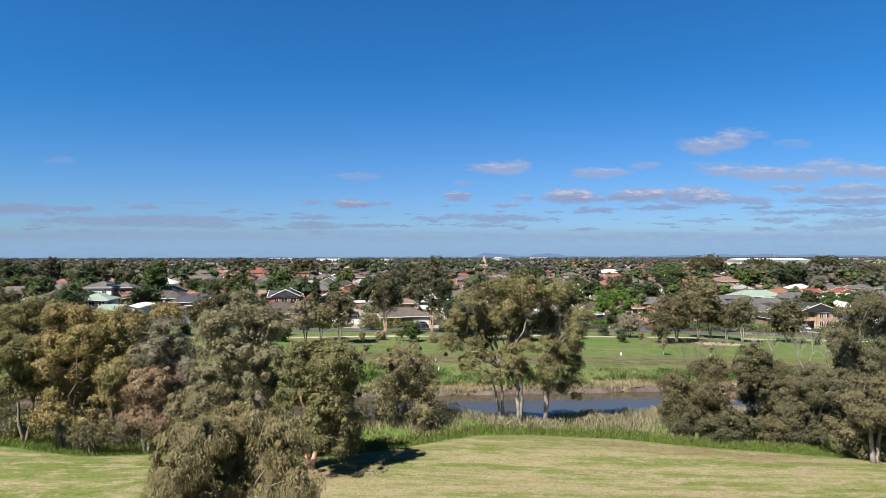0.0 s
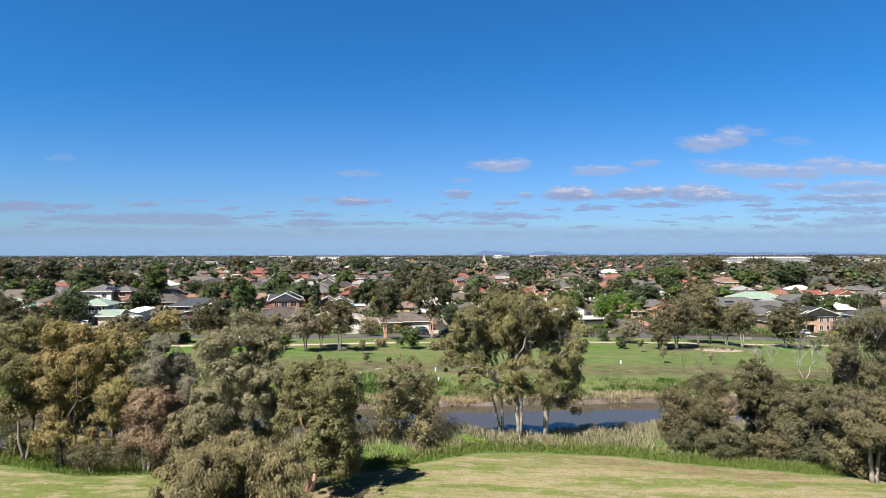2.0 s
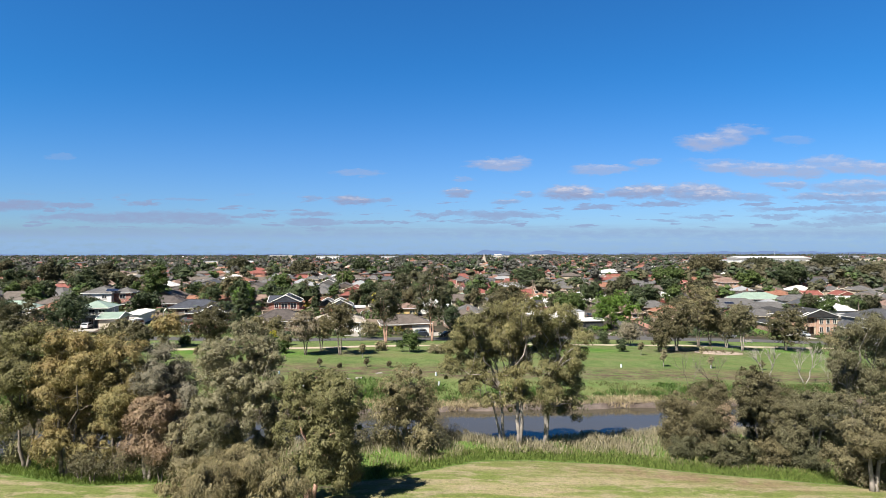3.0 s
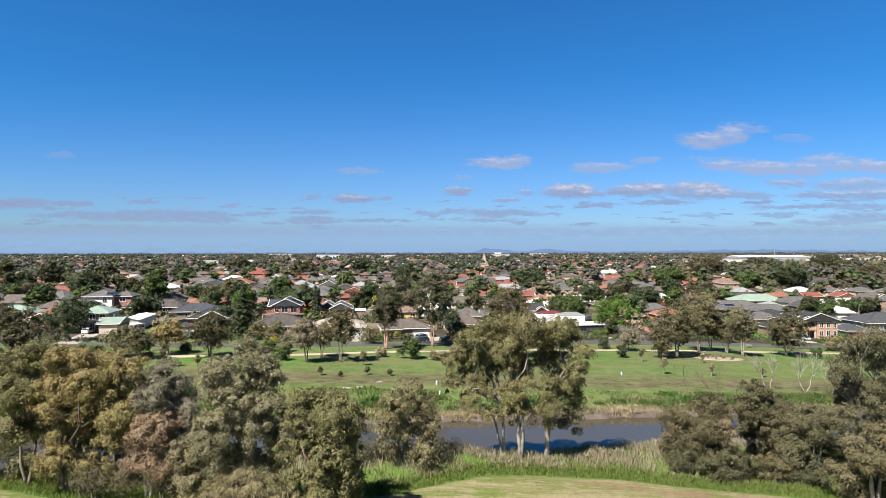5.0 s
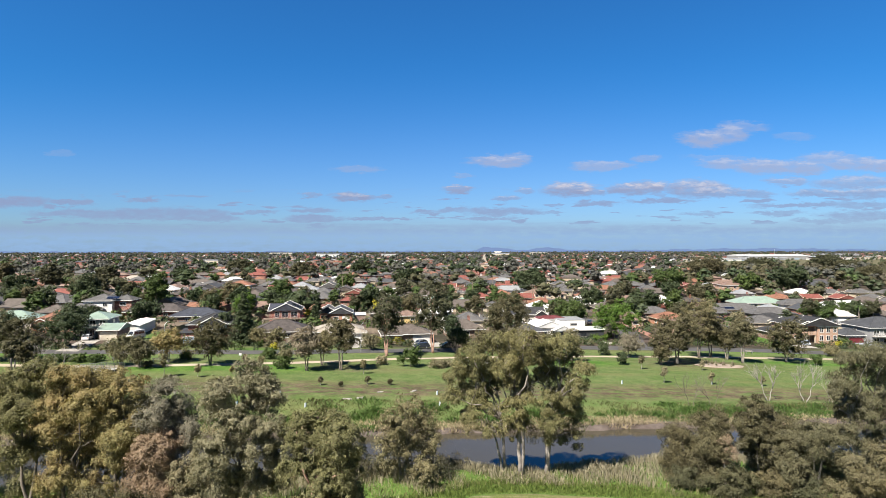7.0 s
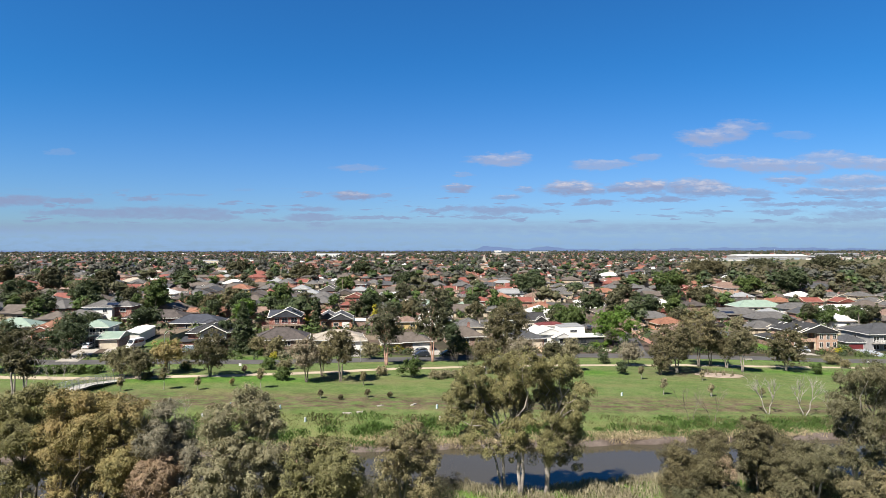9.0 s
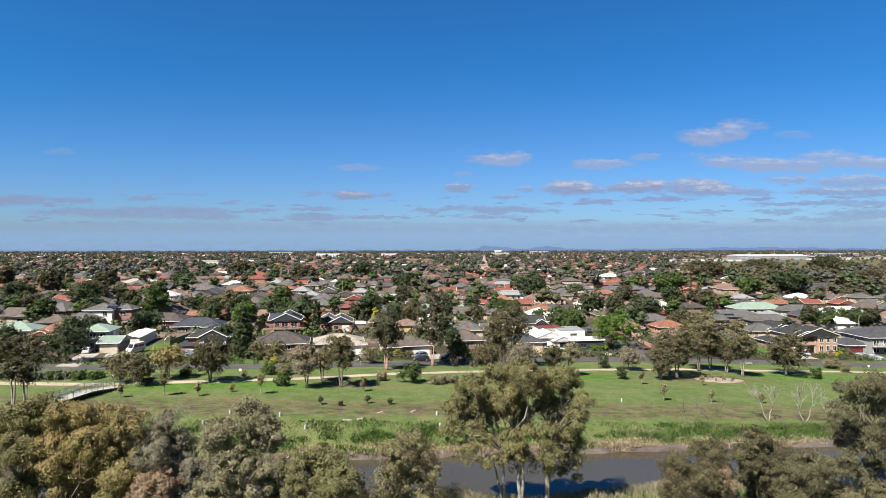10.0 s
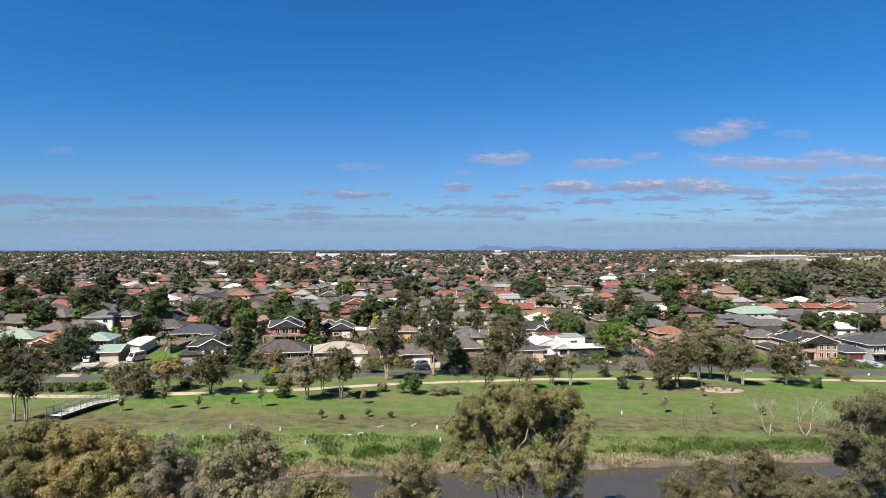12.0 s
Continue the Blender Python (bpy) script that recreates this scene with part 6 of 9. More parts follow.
def street_houses():
    g = "houses facing the river"
    R = 11
    # pale green roof, half hidden
    simple_house(-134, 184, 13, 10, R, "green", "cream", "low house with a pale green metal roof", "hip", group=g)
    note(-135, 189)
    simple_house(-118.5, 181, 11.5, 11, R, "orange", "orangebrick", "orange brick house with orange tiled roof", "hip", 2.9, 26, chim=True, wing=(-2.2, 4.5, 2.0, "gable"), group=g)
    note(-119, 186)
    # two-storey house with balcony, green metal roof, garage beside it
    t = house_foot(-98.9, 174.3, R, "two-storey grey house with pale green metal roof and balcony", g)
    note(-98, 174, 12)
    volume(t, -6, -3.5, 2.2, 6, 0, 5.3, "hip", ROOFS["green"], WALLS["grey"], "y", 20)
    volume(t, -5.8, -6.2, 2.2, -3.2, 2.9, 0.12, "flat", ROOFS["green"], WALLS["white"], over=0.1)
    posts_rail(t, [(-5.8, -6.1), (2.1, -6.1)], 3.25, WHITE)
    beam_set(t, "post", [(u, -6.2, -0.6, u + 0.2, -6.0, 3) for u in (-5.7, -3.1, -0.5, 1.9)], WHITE)
    for u in (-4.4, -1.8, 0.8):
        window(t, "f", u, -3.5, 0.7, 1.7, 1.6)
        window(t, "f", u, -3.5, 3.5, 1.7, 1.5)
    window(t, "r", 1.5, 2.2, 3.6, 1.6, 1.2)
    volume(t, 1.6, -9.0, 6.6, 1.0, 0, 2.7, "gable", ROOFS["green"], WALLS["brownbrick"], "x", 14, caps=False)
    garage_door(t, 4.1, -9.0, 4.2, 2.2, CREAM, "wide cream panel garage door")
    # shed
    s = empty("shed", -94.6, 186.3, None, R)
    volume(s, -3.1, -8.4, 2.3, 8.4, 0, 2.7, "gable", ROOFS["white"], WALLS["white"], "y", 9, 0.15, caps=False)
    tagged(s, "white metal shed with a low ribbed roof", "shed")
    note(-95, 186, 9)
    # white two-storey with slate roof
    t = house_foot(-126.2, 224.4, 6, "two-storey white and brick house with slate hip roof", g)
    note(-127.3, 222.3, 16)
    volume(t, -6.5, -4, 3.5, 6, 0, 5.6, "hip", ROOFS["grey"], WALLS["white"], "x", 22)
    volume(t, 3.4, -2.0, 9.5, 6, 0, 5.5, "hip", ROOFS["grey"], WALLS["redbrick"], "x", 22)
    volume(t, -12.5, -8, 0.5, 1, 0, 2.7, "hip", ROOFS["grey"], WALLS["creambrick"], "x", 22)
    for u, z in ((-4, 3.6), (1, 3.6), (-4, 0.9)):
        window(t, "f", u, -4, z, 1.6, 1.4)
    window(t, "f", 6.5, -2, 3.6, 2.2, 1.3), window(t, "f", -8, -8, 0.9, 2, 1.3), window(t, "f", -3, -8, 0.9, 2, 1.3)
    solar(t, 1.2, -3.2, 6.35, 4, 1, 22)
    simple_house(-104.7, 215.8, 21, 11, 6, "umber", "redbrick", "low brick house with dark brown tiled roof", "hip", panels=None, group=g)
    note(-104.7, 221.2, 13)
    simple_house(-86.3, 207.1, 17, 11, 8, "navy", "brownbrick", "brick house with navy tiled hip roof", "hip", wing=(5.5, 5, 2, "hip"), group=g)
    note(-86.3, 213.6, 11)
    # brick house with white gable and verandah
    t = house_foot(-67.6, 172.7, R, "red brick house with dark roof, white gable and blue-grey garage door", g)
    note(-67, 173, 12)
    volume(t, -5, -4, 9, 8, 0, 5.0, "hip", ROOFS["black"], WALLS["redbrick"], "x", 20)
    volume(t, -1.5, -6.5, 5.5, 0, 2.75, 2.4, "gable", ROOFS["black"], WALLS["white"], "y", 28)
    volume(t, -6.5, -8, -1, 0, 0, 3.2, "flat", ROOFS["black"], WALLS["redbrick"], over=0.25)
    garage_door(t, -4.0, -8, 2.8, 2.2, BLUE_GREY, "blue-grey roller door")
    posts_rail(t, [(-1.2, -7.4), (6.5, -7.4)], 2.8, CHARCOAL)
    beam_set(t, "balcony_floor", [(-1.2, -7.5, 2.55, 6.6, -4.0, 2.75)], TIMBER)
    beam_set(t, "post", [(-1.1, -7.45, -0.6, -0.9, -7.25, 2.55), (6.3, -7.45, -0.6, 6.5, -7.25, 2.55)], TIMBER)
    for u in (0.5, 4.0, 7.5):
        window(t, "f", u, -6.5 if u < 5 else -4, 3.2, 1.8, 1.3)
    # old dark tiles
    simple_house(-47.8, 175.3, 15.5, 12, R, "umber", "brownbrick", "low brick house with blotched dark old tiles", "hip", 2.6, 24, along="x", group=g)
    note(-49, 181, 11)
    # two-storey red brick with balcony
    t = house_foot(-56.3, 215.5, 8, "two-storey red brick house with navy gables, balcony and solar panels", g)
    note(-56, 214, 11)
    volume(t, -5.8, -3, -1.2, 7, 0, 5.0, "gable", ROOFS["navy"], WALLS["redbrick"], "x", 20)
    volume(t, -4.4, -5.2, 4.9, 6, 0, 5.3, "gable", ROOFS["navy"], WALLS["redbrick"], "y", 25)
    for u, w in ((-2.9, 1.5), (-0.2, 2.2), (2.9, 2.2)):
        pl = -5.2
        window(t, "f", u, pl, 3.0, w, 2.0)
        window(t, "f", u, pl, 0.7, w, 1.5)
    beam_set(t, "balcony_floor", [(-7.5, -8.6, 2.55, 7.2, -5.2, 2.75)], TIMBER)
    posts_rail(t, [(-7.3, -8.5), (7.0, -8.5)], 2.8, MAROON)
    beam_set(t, "post", [(u, -8.55, -0.8, u + 0.18, -8.37, 2.55) for u in (-7.3, -3.7, -0.1, 3.5, 6.9)], CREAM)
    for k in range(4):
        for j in range(2):
            m = pose(4.9 - 1.75 * j, -2.0 + 1.06 * k, 5.75 + 1.75 * math.tan(radians(25)) * j, 0, 25, 0)
            q = Shape().box(-1.6, 0, 0.06, 0, 1.0, 0.11)
            q.v = [tuple(m @ Vector(v)) for v in q.v]
            q.part("solar_panel", SOLAR, t)
    # orange gables
    t = house_foot(-41, 229, 8, "orange brick house with two grey gables and white garage door", g)
    note(-40, 230, 12)
    volume(t, -7.0, -2, 0.5, 8, 0, 3.2, "gable", ROOFS["grey"], WALLS["orangebrick"], "y", 28)
    volume(t, -2.4, -5.5, 6.0, 6, 0, 3.2, "gable", ROOFS["slate"], WALLS["orangebrick"], "y", 26)
    garage_door(t, 3.6, -5.5, 2.4, 2.2, WHITE)
    window(t, "f", 0.0, -5.5, 0.9, 2.0, 1.3), window(t, "f", -4.6, -2, 0.9, 2.2, 1.3)
    volume(t, 6.6, -3, 11.0, 3, 0, 2.3, "flat", ROOFS["white"], WALLS["brownbrick"], over=0.2)
    # cream roof
    simple_house(-31.5, 180, 14.5, 11, R, "cream", "cream", "low cream house with cream tiled roof", "hip", 2.7, 20, garage=(4.6, 4.6, WHITE), wing=(4.6, 6.2, 3.5, "hip"), group=g)
    note(-32, 185, 10)
    # grey tiles, brick, white garage
    simple_house(-11, 178.5, 14.5, 10, R, "brown", "peachbrick", "pink brick house with grey-brown tiles and white garage door", "hip", 2.7, 22, garage=(4.3, 4.8, WHITE), wing=(-4.5, 5, 1.2, "hip"), group=g)
    note(-12, 183, 10)
    simple_house(7.4, 193, 11.5, 10, R, "brown", "brownbrick", "dark brick house with grey-brown hip roof and red chimney", "hip", 2.7, 27, chim=True, group=g)
    note(6, 198, 9)
    simple_house(-23.2, 234.1, 11, 9, 6, "brown", "brownbrick", "brown tiled brick house behind trees", "hip", group=g)
    simple_house(-13.8, 227.6, 8, 8, 6, "pink", "yellow", "small yellow house with pink and grey roof", "hip", group=g)
    note(-22.7, 238.4), note(-12.9, 232.0)
    # modern white house
    t = house_foot(39, 207.3, 8, "modern white rendered house with white metal roof and dark garage", g)
    note(41, 206, 15)
    volume(t, -9, -6, 1, 6, 0, 3.4, "gable", ROOFS["white"], WALLS["white"], "y", 20, caps=False)
    volume(t, 0.5, -2, 9.5, 6, 0, 5.2, "flat", ROOFS["silver"], WALLS["white"], over=0.05)
    volume(t, -5, 3, 4, 8, 0, 5.2, "hip", ROOFS["darkred"], WALLS["white"], "x", 16)
    volume(t, 1.5, -10, 13.0, -2.2, 0, 2.9, "gable", ROOFS["white"], WALLS["charcoal"], "x", 8, 0.3, caps=False)
    volume(t, -3.5, -8.5, 2.5, -5.5, 0, 2.6, "gable", ROOFS["white"], WALLS["white"], "y", 24, caps=False)
    window(t, "f", 5.5, -2, 3.5, 2.4, 0.7, CHARCOAL), window(t, "f", -6.4, -6, 0.9, 2.2, 1.4, CHARCOAL), window(t, "f", -0.5, -8.5, 0.7, 2.4, 1.5, CHARCOAL), window(t, "f", 6, -10, 0.8, 2, 1.2, CHARCOAL)
    # beige garage house
    simple_house(27.6, 193.1, 10, 10, R, "slate", "brownbrick", "dark tiled house with beige garage door", "hip", 2.7, 22, garage=(2.8, 3.0, CREAM), group=g)
    note(27.0, 197.4, 8)
    t = simple_house(32.4, 237.4, 16, 10, 4, "black", "cream", "house with black roof, solar panels and white gable", "gable", 3.6, 24, along="x", panels=(-4, -4, 5, 1), group=g)
    volume(t, 4, -6.2, 8.4, -4.7, 0, 3.4, "gable", ROOFS["black"], WALLS["white"], "y", 34)
    beam_set(t, "gable_batten", [(4.6 + 0.8 * i, -6.27, 2.6, 4.7 + 0.8 * i, -6.21, 3.9) for i in range(5)], CHARCOAL)
    solar(t, -6, -4.6, 3.9, 6, 1, 24)
    note(32.4, 242.8, 12)
    note(59.3, 206.1, 8), note(65.8, 200.7, 6)
    # large peach brick house
    t = house_foot(126.8, 211, 4, "large two-storey peach brick house with dark hip roof and portico", g)
    note(127, 212, 17)
    volume(t, -6, -3, 8, 9, 0, 6.0, "hip", ROOFS["black"], WALLS["peachbrick"], "x", 22, 0.6)
    volume(t, 1.2, -5.5, 8.4, 0, 0, 5.7, "hip", ROOFS["black"], WALLS["peachbrick"], "y", 6, 0.3)
    volume(t, -4.6, -5.6, 8.5, 2, 5.95, 0.1, "gable", ROOFS["black"], WALLS["peachbrick"], "y", 20, 0.5)
    volume(t, -11.5, 0, -6.2, 10, 0, 3.0, "hip", ROOFS["black"], WALLS["brownbrick"], "y", 22)
    volume(t, -5.5, -5.0, 1.0, -2.8, 5.7, 0.3, "gable", ROOFS["black"], WALLS["peachbrick"], "y", 22, 0.6)
    beam_set(t, "balcony", [(-5.5, -5.2, 2.8, 1.0, -3.0, 3.1), (-5.5, -5.2, 3.1, 1.0, -5.0, 4.0)], WALLS["peachbrick"])
    beam_set(t, "column", [(u, -5.1, 0, u + 0.4, -4.7, 2.8) for u in (-5.4, -2.6, 0.5)] + [(u, -5.1, 4.0, u + 0.35, -4.8, 5.7) for u in (-5.4, 0.55)], WALLS["creambrick"])
    w_up = [(2.6, 3.7), (5.0, 3.7), (7.4, 3.7), (2.6, 0.9), (5.0, 0.9), (7.4, 0.9)]
    for u, z in w_up:
        window(t, "f", u, -5.5, z, 1.3, 1.8)
    window(t, "f", -2.3, -3, 3.6, 3.2, 1.9), window(t, "f", -0.8, -3, 0.4, 1.6, 2.0), window(t, "l", 4, -6, 3.7, 1.6, 1.3)
    garage_door(t, -3.9, -3, 3.0, 2.3, WHITE)
    for k in range(10):
        Shape().box(2.2, -6.0 - 0.32 * (k + 1), -1.4, 3.8, -6.0 - 0.32 * k, -0.2 - 0.12 * k).part("step", CONCRETE, t)
    beam_set(t, "retaining_wall", [(3.9, -10.5, -1.6, 4.2, -6.0, 0.2), (1.7, -10.5, -1.6, 2.0, -6.0, 0.1)], WALLS["orangebrick"])
    beam_set(t, "gable_trim", [(-3.4, -5.74, 6.35, 7.2, -5.62, 6.5), (1.9, -5.74, 6.5, 2.05, -5.62, 8.2), (-0.4, -5.74, 6.5, -0.25, -5.62, 7.4), (4.1, -5.74, 6.5, 4.25, -5.62, 7.4)], WHITE)
    beam_set(t, "vent_box", [(-1, 3, 8.3, 0.2, 4, 9.3)], CHARCOAL)
    # grey house at the end
    t = house_foot(156.4, 214.2, 2, "two-storey grey rendered house with dark grey hip roof", g)
    note(156, 215, 16)
    volume(t, -8, -5, 9, 9, 0, 5.8, "hip", ROOFS["slate"], WALLS["grey"], "x", 22, 0.6)
    volume(t, -15, -3, -7.5, 5, 0, 2.9, "hip", ROOFS["slate"], WALLS["grey"], "y", 26, 0.5)
    garage_door(t, -11.2, -3, 5.2, 2.3, MAROON, "dark red panel garage door")
    posts_rail(t, [(-7, -6.4), (8, -6.4)], 3.0, WHITE)
    beam_set(t, "balcony_floor", [(-7.2, -6.5, 2.75, 8.2, -5.0, 2.95)], CONCRETE)
    for u in (-5.5, -2, 2, 6):
        window(t, "f", u, -5, 3.3, 2.0, 1.8), window(t, "f", u, -5, 0.6, 2.0, 1.7)
    window(t, "l", 2, -8, 3.6, 1.6, 1.3)


def second_row():
    """Houses further back that can be told apart."""
    S = simple_house
    rows = (
        (84.8, 283.3, 24, 12, 2, "brown", "brownbrick", "long low house with brown hip roof"), (92.3, 265.2, 19, 11, 4, "grey", "orangebrick", "orange brick house with grey hip roof"),
        (174.2, 327.2, 26, 14, 2, "green", "cream", "long house with pale green hip roof"), (191.4, 319.4, 20, 12, 2, "grey", "white", "house with grey roof and white gables"),
        (208.4, 308.8, 24, 12, 2, "white", "white", "white house with a white metal roof"), (142.2, 289.8, 26, 12, 2, "grey", "brownbrick", "low house with grey roof and solar panels"),
        (141.1, 254.1, 13, 10, 3, "black", "brownbrick", "low brick house with black roof"), (152.9, 276.9, 20, 11, 2, "grey", "brownbrick", "brick house with weathered grey roof"),
        (93.9, 244.9, 12, 10, 5, "orange", "orangebrick", "orange brick house with orange roof"), (22.0, 371.3, 21, 13, 0, "darkred", "redbrick", "brick house with dark red hip roof"),
        (19.4, 324.2, 12, 10, 0, "red", "redbrick", "brick house with red hip roof"), (42.6, 381.5, 22, 12, 0, "silver", "white", "house with pale metal roof"),
        (62.0, 360.3, 23, 13, 0, "pink", "creambrick", "house with broad pink tiled roof"), (-32.2, 381.7, 17, 11, 0, "brown", "brownbrick", "house with brown hip roof"),
        (-13.0, 327.2, 19, 12, 0, "brown", "brownbrick", "house with broad brown hip roof"), (-43.8, 284.6, 10.5, 10, 3, "red", "redbrick", "small brick house with bright red hip roof"),
        (-84.7, 273.5, 11, 10, 3, "slate", "redbrick", "brick house with slate roof and white gable"), (-116.4, 272.0, 14, 11, 3, "orange", "orangebrick", "orange brick house with orange tiled roof"),
        (-166.0, 396.6, 26, 12, 0, "brown", "cream", "long low cream house with brown roof"), (5.1, 483.7, 40, 14, 0, "red", "redbrick", "long building with bright red roof"),
        (120.8, 331.4, 13, 10, 0, "white", "white", "white house with white metal roof"), (109.7, 401.7, 15, 11, 0, "orange", "orangebrick", "brick house with orange roof"),
        (140.3, 483.3, 21, 12, 0, "orange", "peachbrick", "long house with orange roof"), (-134.9, 205.0, 10, 10, 8, "brown", "creambrick", "house with brown hip roof behind trees"),
        (-183.4, 275.7, 11, 10, 4, "grey", "creambrick", "house with grey hip roof"), (-316.9, 442.8, 18, 12, 0, "red", "redbrick", "brick house with red roof"),
        (-230.1, 400.3, 16, 11, 0, "slate", "creambrick", "house with slate hip roof"), (-224.7, 335.9, 13, 10, 0, "brown", "creambrick", "house with brown hip roof"),
        (-161.4, 309.5, 16, 11, 2, "slate", "white", "white house with slate hip roof"), (-241.7, 462.2, 18, 12, 0, "cream", "cream", "cream house with low cream roof"),
    )
    for i, (x, y, w, d, rz, roof, wall, lab) in enumerate(rows):
        S(x, y, w, d, rz, roof, wall, lab, "hip", 2.7, 23, panels=(-w * 0.28, -d / 2 + 0.6, 6, 1) if i == 5 else None, wing=(w * 0.25, 5, 1.5, "gable") if i % 3 == 0 else None, fascia=(CREAM, TIMBER, None, CHARCOAL)[i % 4], win="few")
        note(x, y + d / 2, max(w, d) / 2 + 2)
    for x, y, w, d, roof, wall, lab in ((201.3, 413.0, 14, 11, "pink", "peachbrick", "two-storey peach house with pale roof"), (271.1, 427.9, 24, 13, "umber", "redbrick", "two-storey dark red brick house"),
                                        (-59.9, 398.8, 15, 11, "brown", "redbrick", "two-storey brick house with brown hip roof"), (-116.6, 339.9, 13, 11, "orange", "yellow", "two-storey yellow house with orange roof"),
                                        (-167.7, 533.5, 21, 14, "red", "redbrick", "two-storey brick building with red roof"), (149.4, 530.0, 22, 12, "white", "white", "two-storey white house with white roof")):
        S(x, y, w, d, 0, roof, wall, lab, "hip", 5.4, 22)
        note(x, y + d / 2, max(w, d) / 2 + 2)
    S(-71.3, 372.7, 12, 11, 0, "grey", "redbrick", "brick house with a front gable", "gable", 3.0, 26, along="y")
    note(-71.1, 377.9, 9)
    t = house_foot(-31.6, 326.3, 2, "modern white house with slanting roof planes")
    volume(t, -6, -5, 1, 6, 0, 3.4, "gable", ROOFS["slate"], WALLS["white"], "y", 30)
    volume(t, 0.5, -3, 7, 6, 0, 5.6, "flat", ROOFS["white"], WALLS["white"])
    window(t, "f", -3, -5, 0.8, 2.6, 1.6), window(t, "f", 4, -3, 3.4, 2.0, 1.4)
    note(-31.6, 326.3, 9)


street_houses()
second_row()


# ---- the rest of the suburb ----
def in_heath(x, y):
    return y < 1500 and ((y > 395 and x > 0.50 * y) or (y > 540 and x > 0.40 * y))


def free(x, y, r):
    if abs(x - 62) < r + 4 and 170 < y < 420:
        return False
    return all((x - a) ** 2 + (y - b) ** 2 > (r + c * 0.9) ** 2 for a, b, c in HOUSES)


def suburb_houses():
    rng = np.random.default_rng(21)
    protos = []
    kinds = [("red", "redbrick", "red tiled brick"), ("orange", "orangebrick", "orange tiled brick"), ("brown", "brownbrick", "brown tiled brick"), ("grey", "creambrick", "grey tiled cream brick"),
             ("slate", "redbrick", "slate roofed brick"), ("umber", "brownbrick", "dark tiled brick"), ("pink", "peachbrick", "pink tiled brick"), ("white", "white", "white roofed"),
             ("brown", "creambrick", "brown tiled cream"), ("green", "cream", "green roofed cream"), ("silver", "white", "pale roofed white"), ("grey", "redbrick", "grey tiled red brick")]
    spots = []
    y = 224.0
    row = 0
    while y < 500:
        span = 0.80 * y + 25
        x = -span + rng.uniform(0, 8)
        while x < span:
            yy = y + rng.normal() * 2.0
            if not in_heath(x, yy) and free(x, yy, 7.5) and yy > 206 + 0.14 * x:
                spots.append((x, yy))
                note(x, yy, 8)
            x += rng.uniform(16.5, 21)
        y += 21 if row % 2 == 0 else 34
        row += 1
    # houses at the edge of the creek reserve
    for x, yy, w, d, rz, roof, wall, h, lab in (
            (203, 425, 17, 11, 4, "pink", "peachbrick", 5.4, "two-storey peach brick house with a pink tiled roof"),
            (237, 436, 11, 10, 0, "orange", "creambrick", 2.7, "cream brick house with an orange tiled roof beside the creek reserve"),
            (264, 419, 21, 12, -3, "slate", "redbrick", 5.0, "dark red brick house with a slate roof beside the creek reserve"),
            (146, 507, 20, 11, 0, "red", "white", 2.8, "white house with a red tiled roof behind garden trees"),
            (245, 595, 15, 11, 0, "orange", "redbrick", 5.0, "brick house with an orange tiled roof among reserve gums")):
        simple_house(x, yy, w, d, rz, roof, wall, lab, "hip", h, 24, win="few")
        note(x, yy, 13)
    weights = np.array([1.7, 1.9, 1.1, 2.0, 1.2, 0.8, 1.5, 0.5, 1.0, 0.2, 0.8, 1.7])
    weights /= weights.sum()
    global YFAR
    YFAR = spots[204][1]
    for x, yy in spots[:205]:
        k = int(rng.choice(len(kinds), p=weights))
        w, d = 11 + (k * 7 % 5), 10 + k % 3
        rz = float(rng.choice([0, 0, 180, 90, -90]) + rng.normal() * 3)
        if k not in [p[0] for p in protos]:
            roof, wall, lab = kinds[k]
            t = simple_house(x, yy, w, d, rz, roof, wall, f"{lab} suburban house with hip roof", "hip" if k % 4 else "gable", 2.7, 22 + k % 4, wing=(2.5, 5.5, 2.0, "gable" if k % 2 else "hip"), chim=k % 4 == 1, fascia=(CREAM, TIMBER, CHARCOAL)[k % 3], win="few")
            protos.append((k, t))
        else:
            t = [p[1] for p in protos if p[0] == k][0]
            copy_thing(t, pose(x, yy, gz(x, yy), 0, 0, rz))


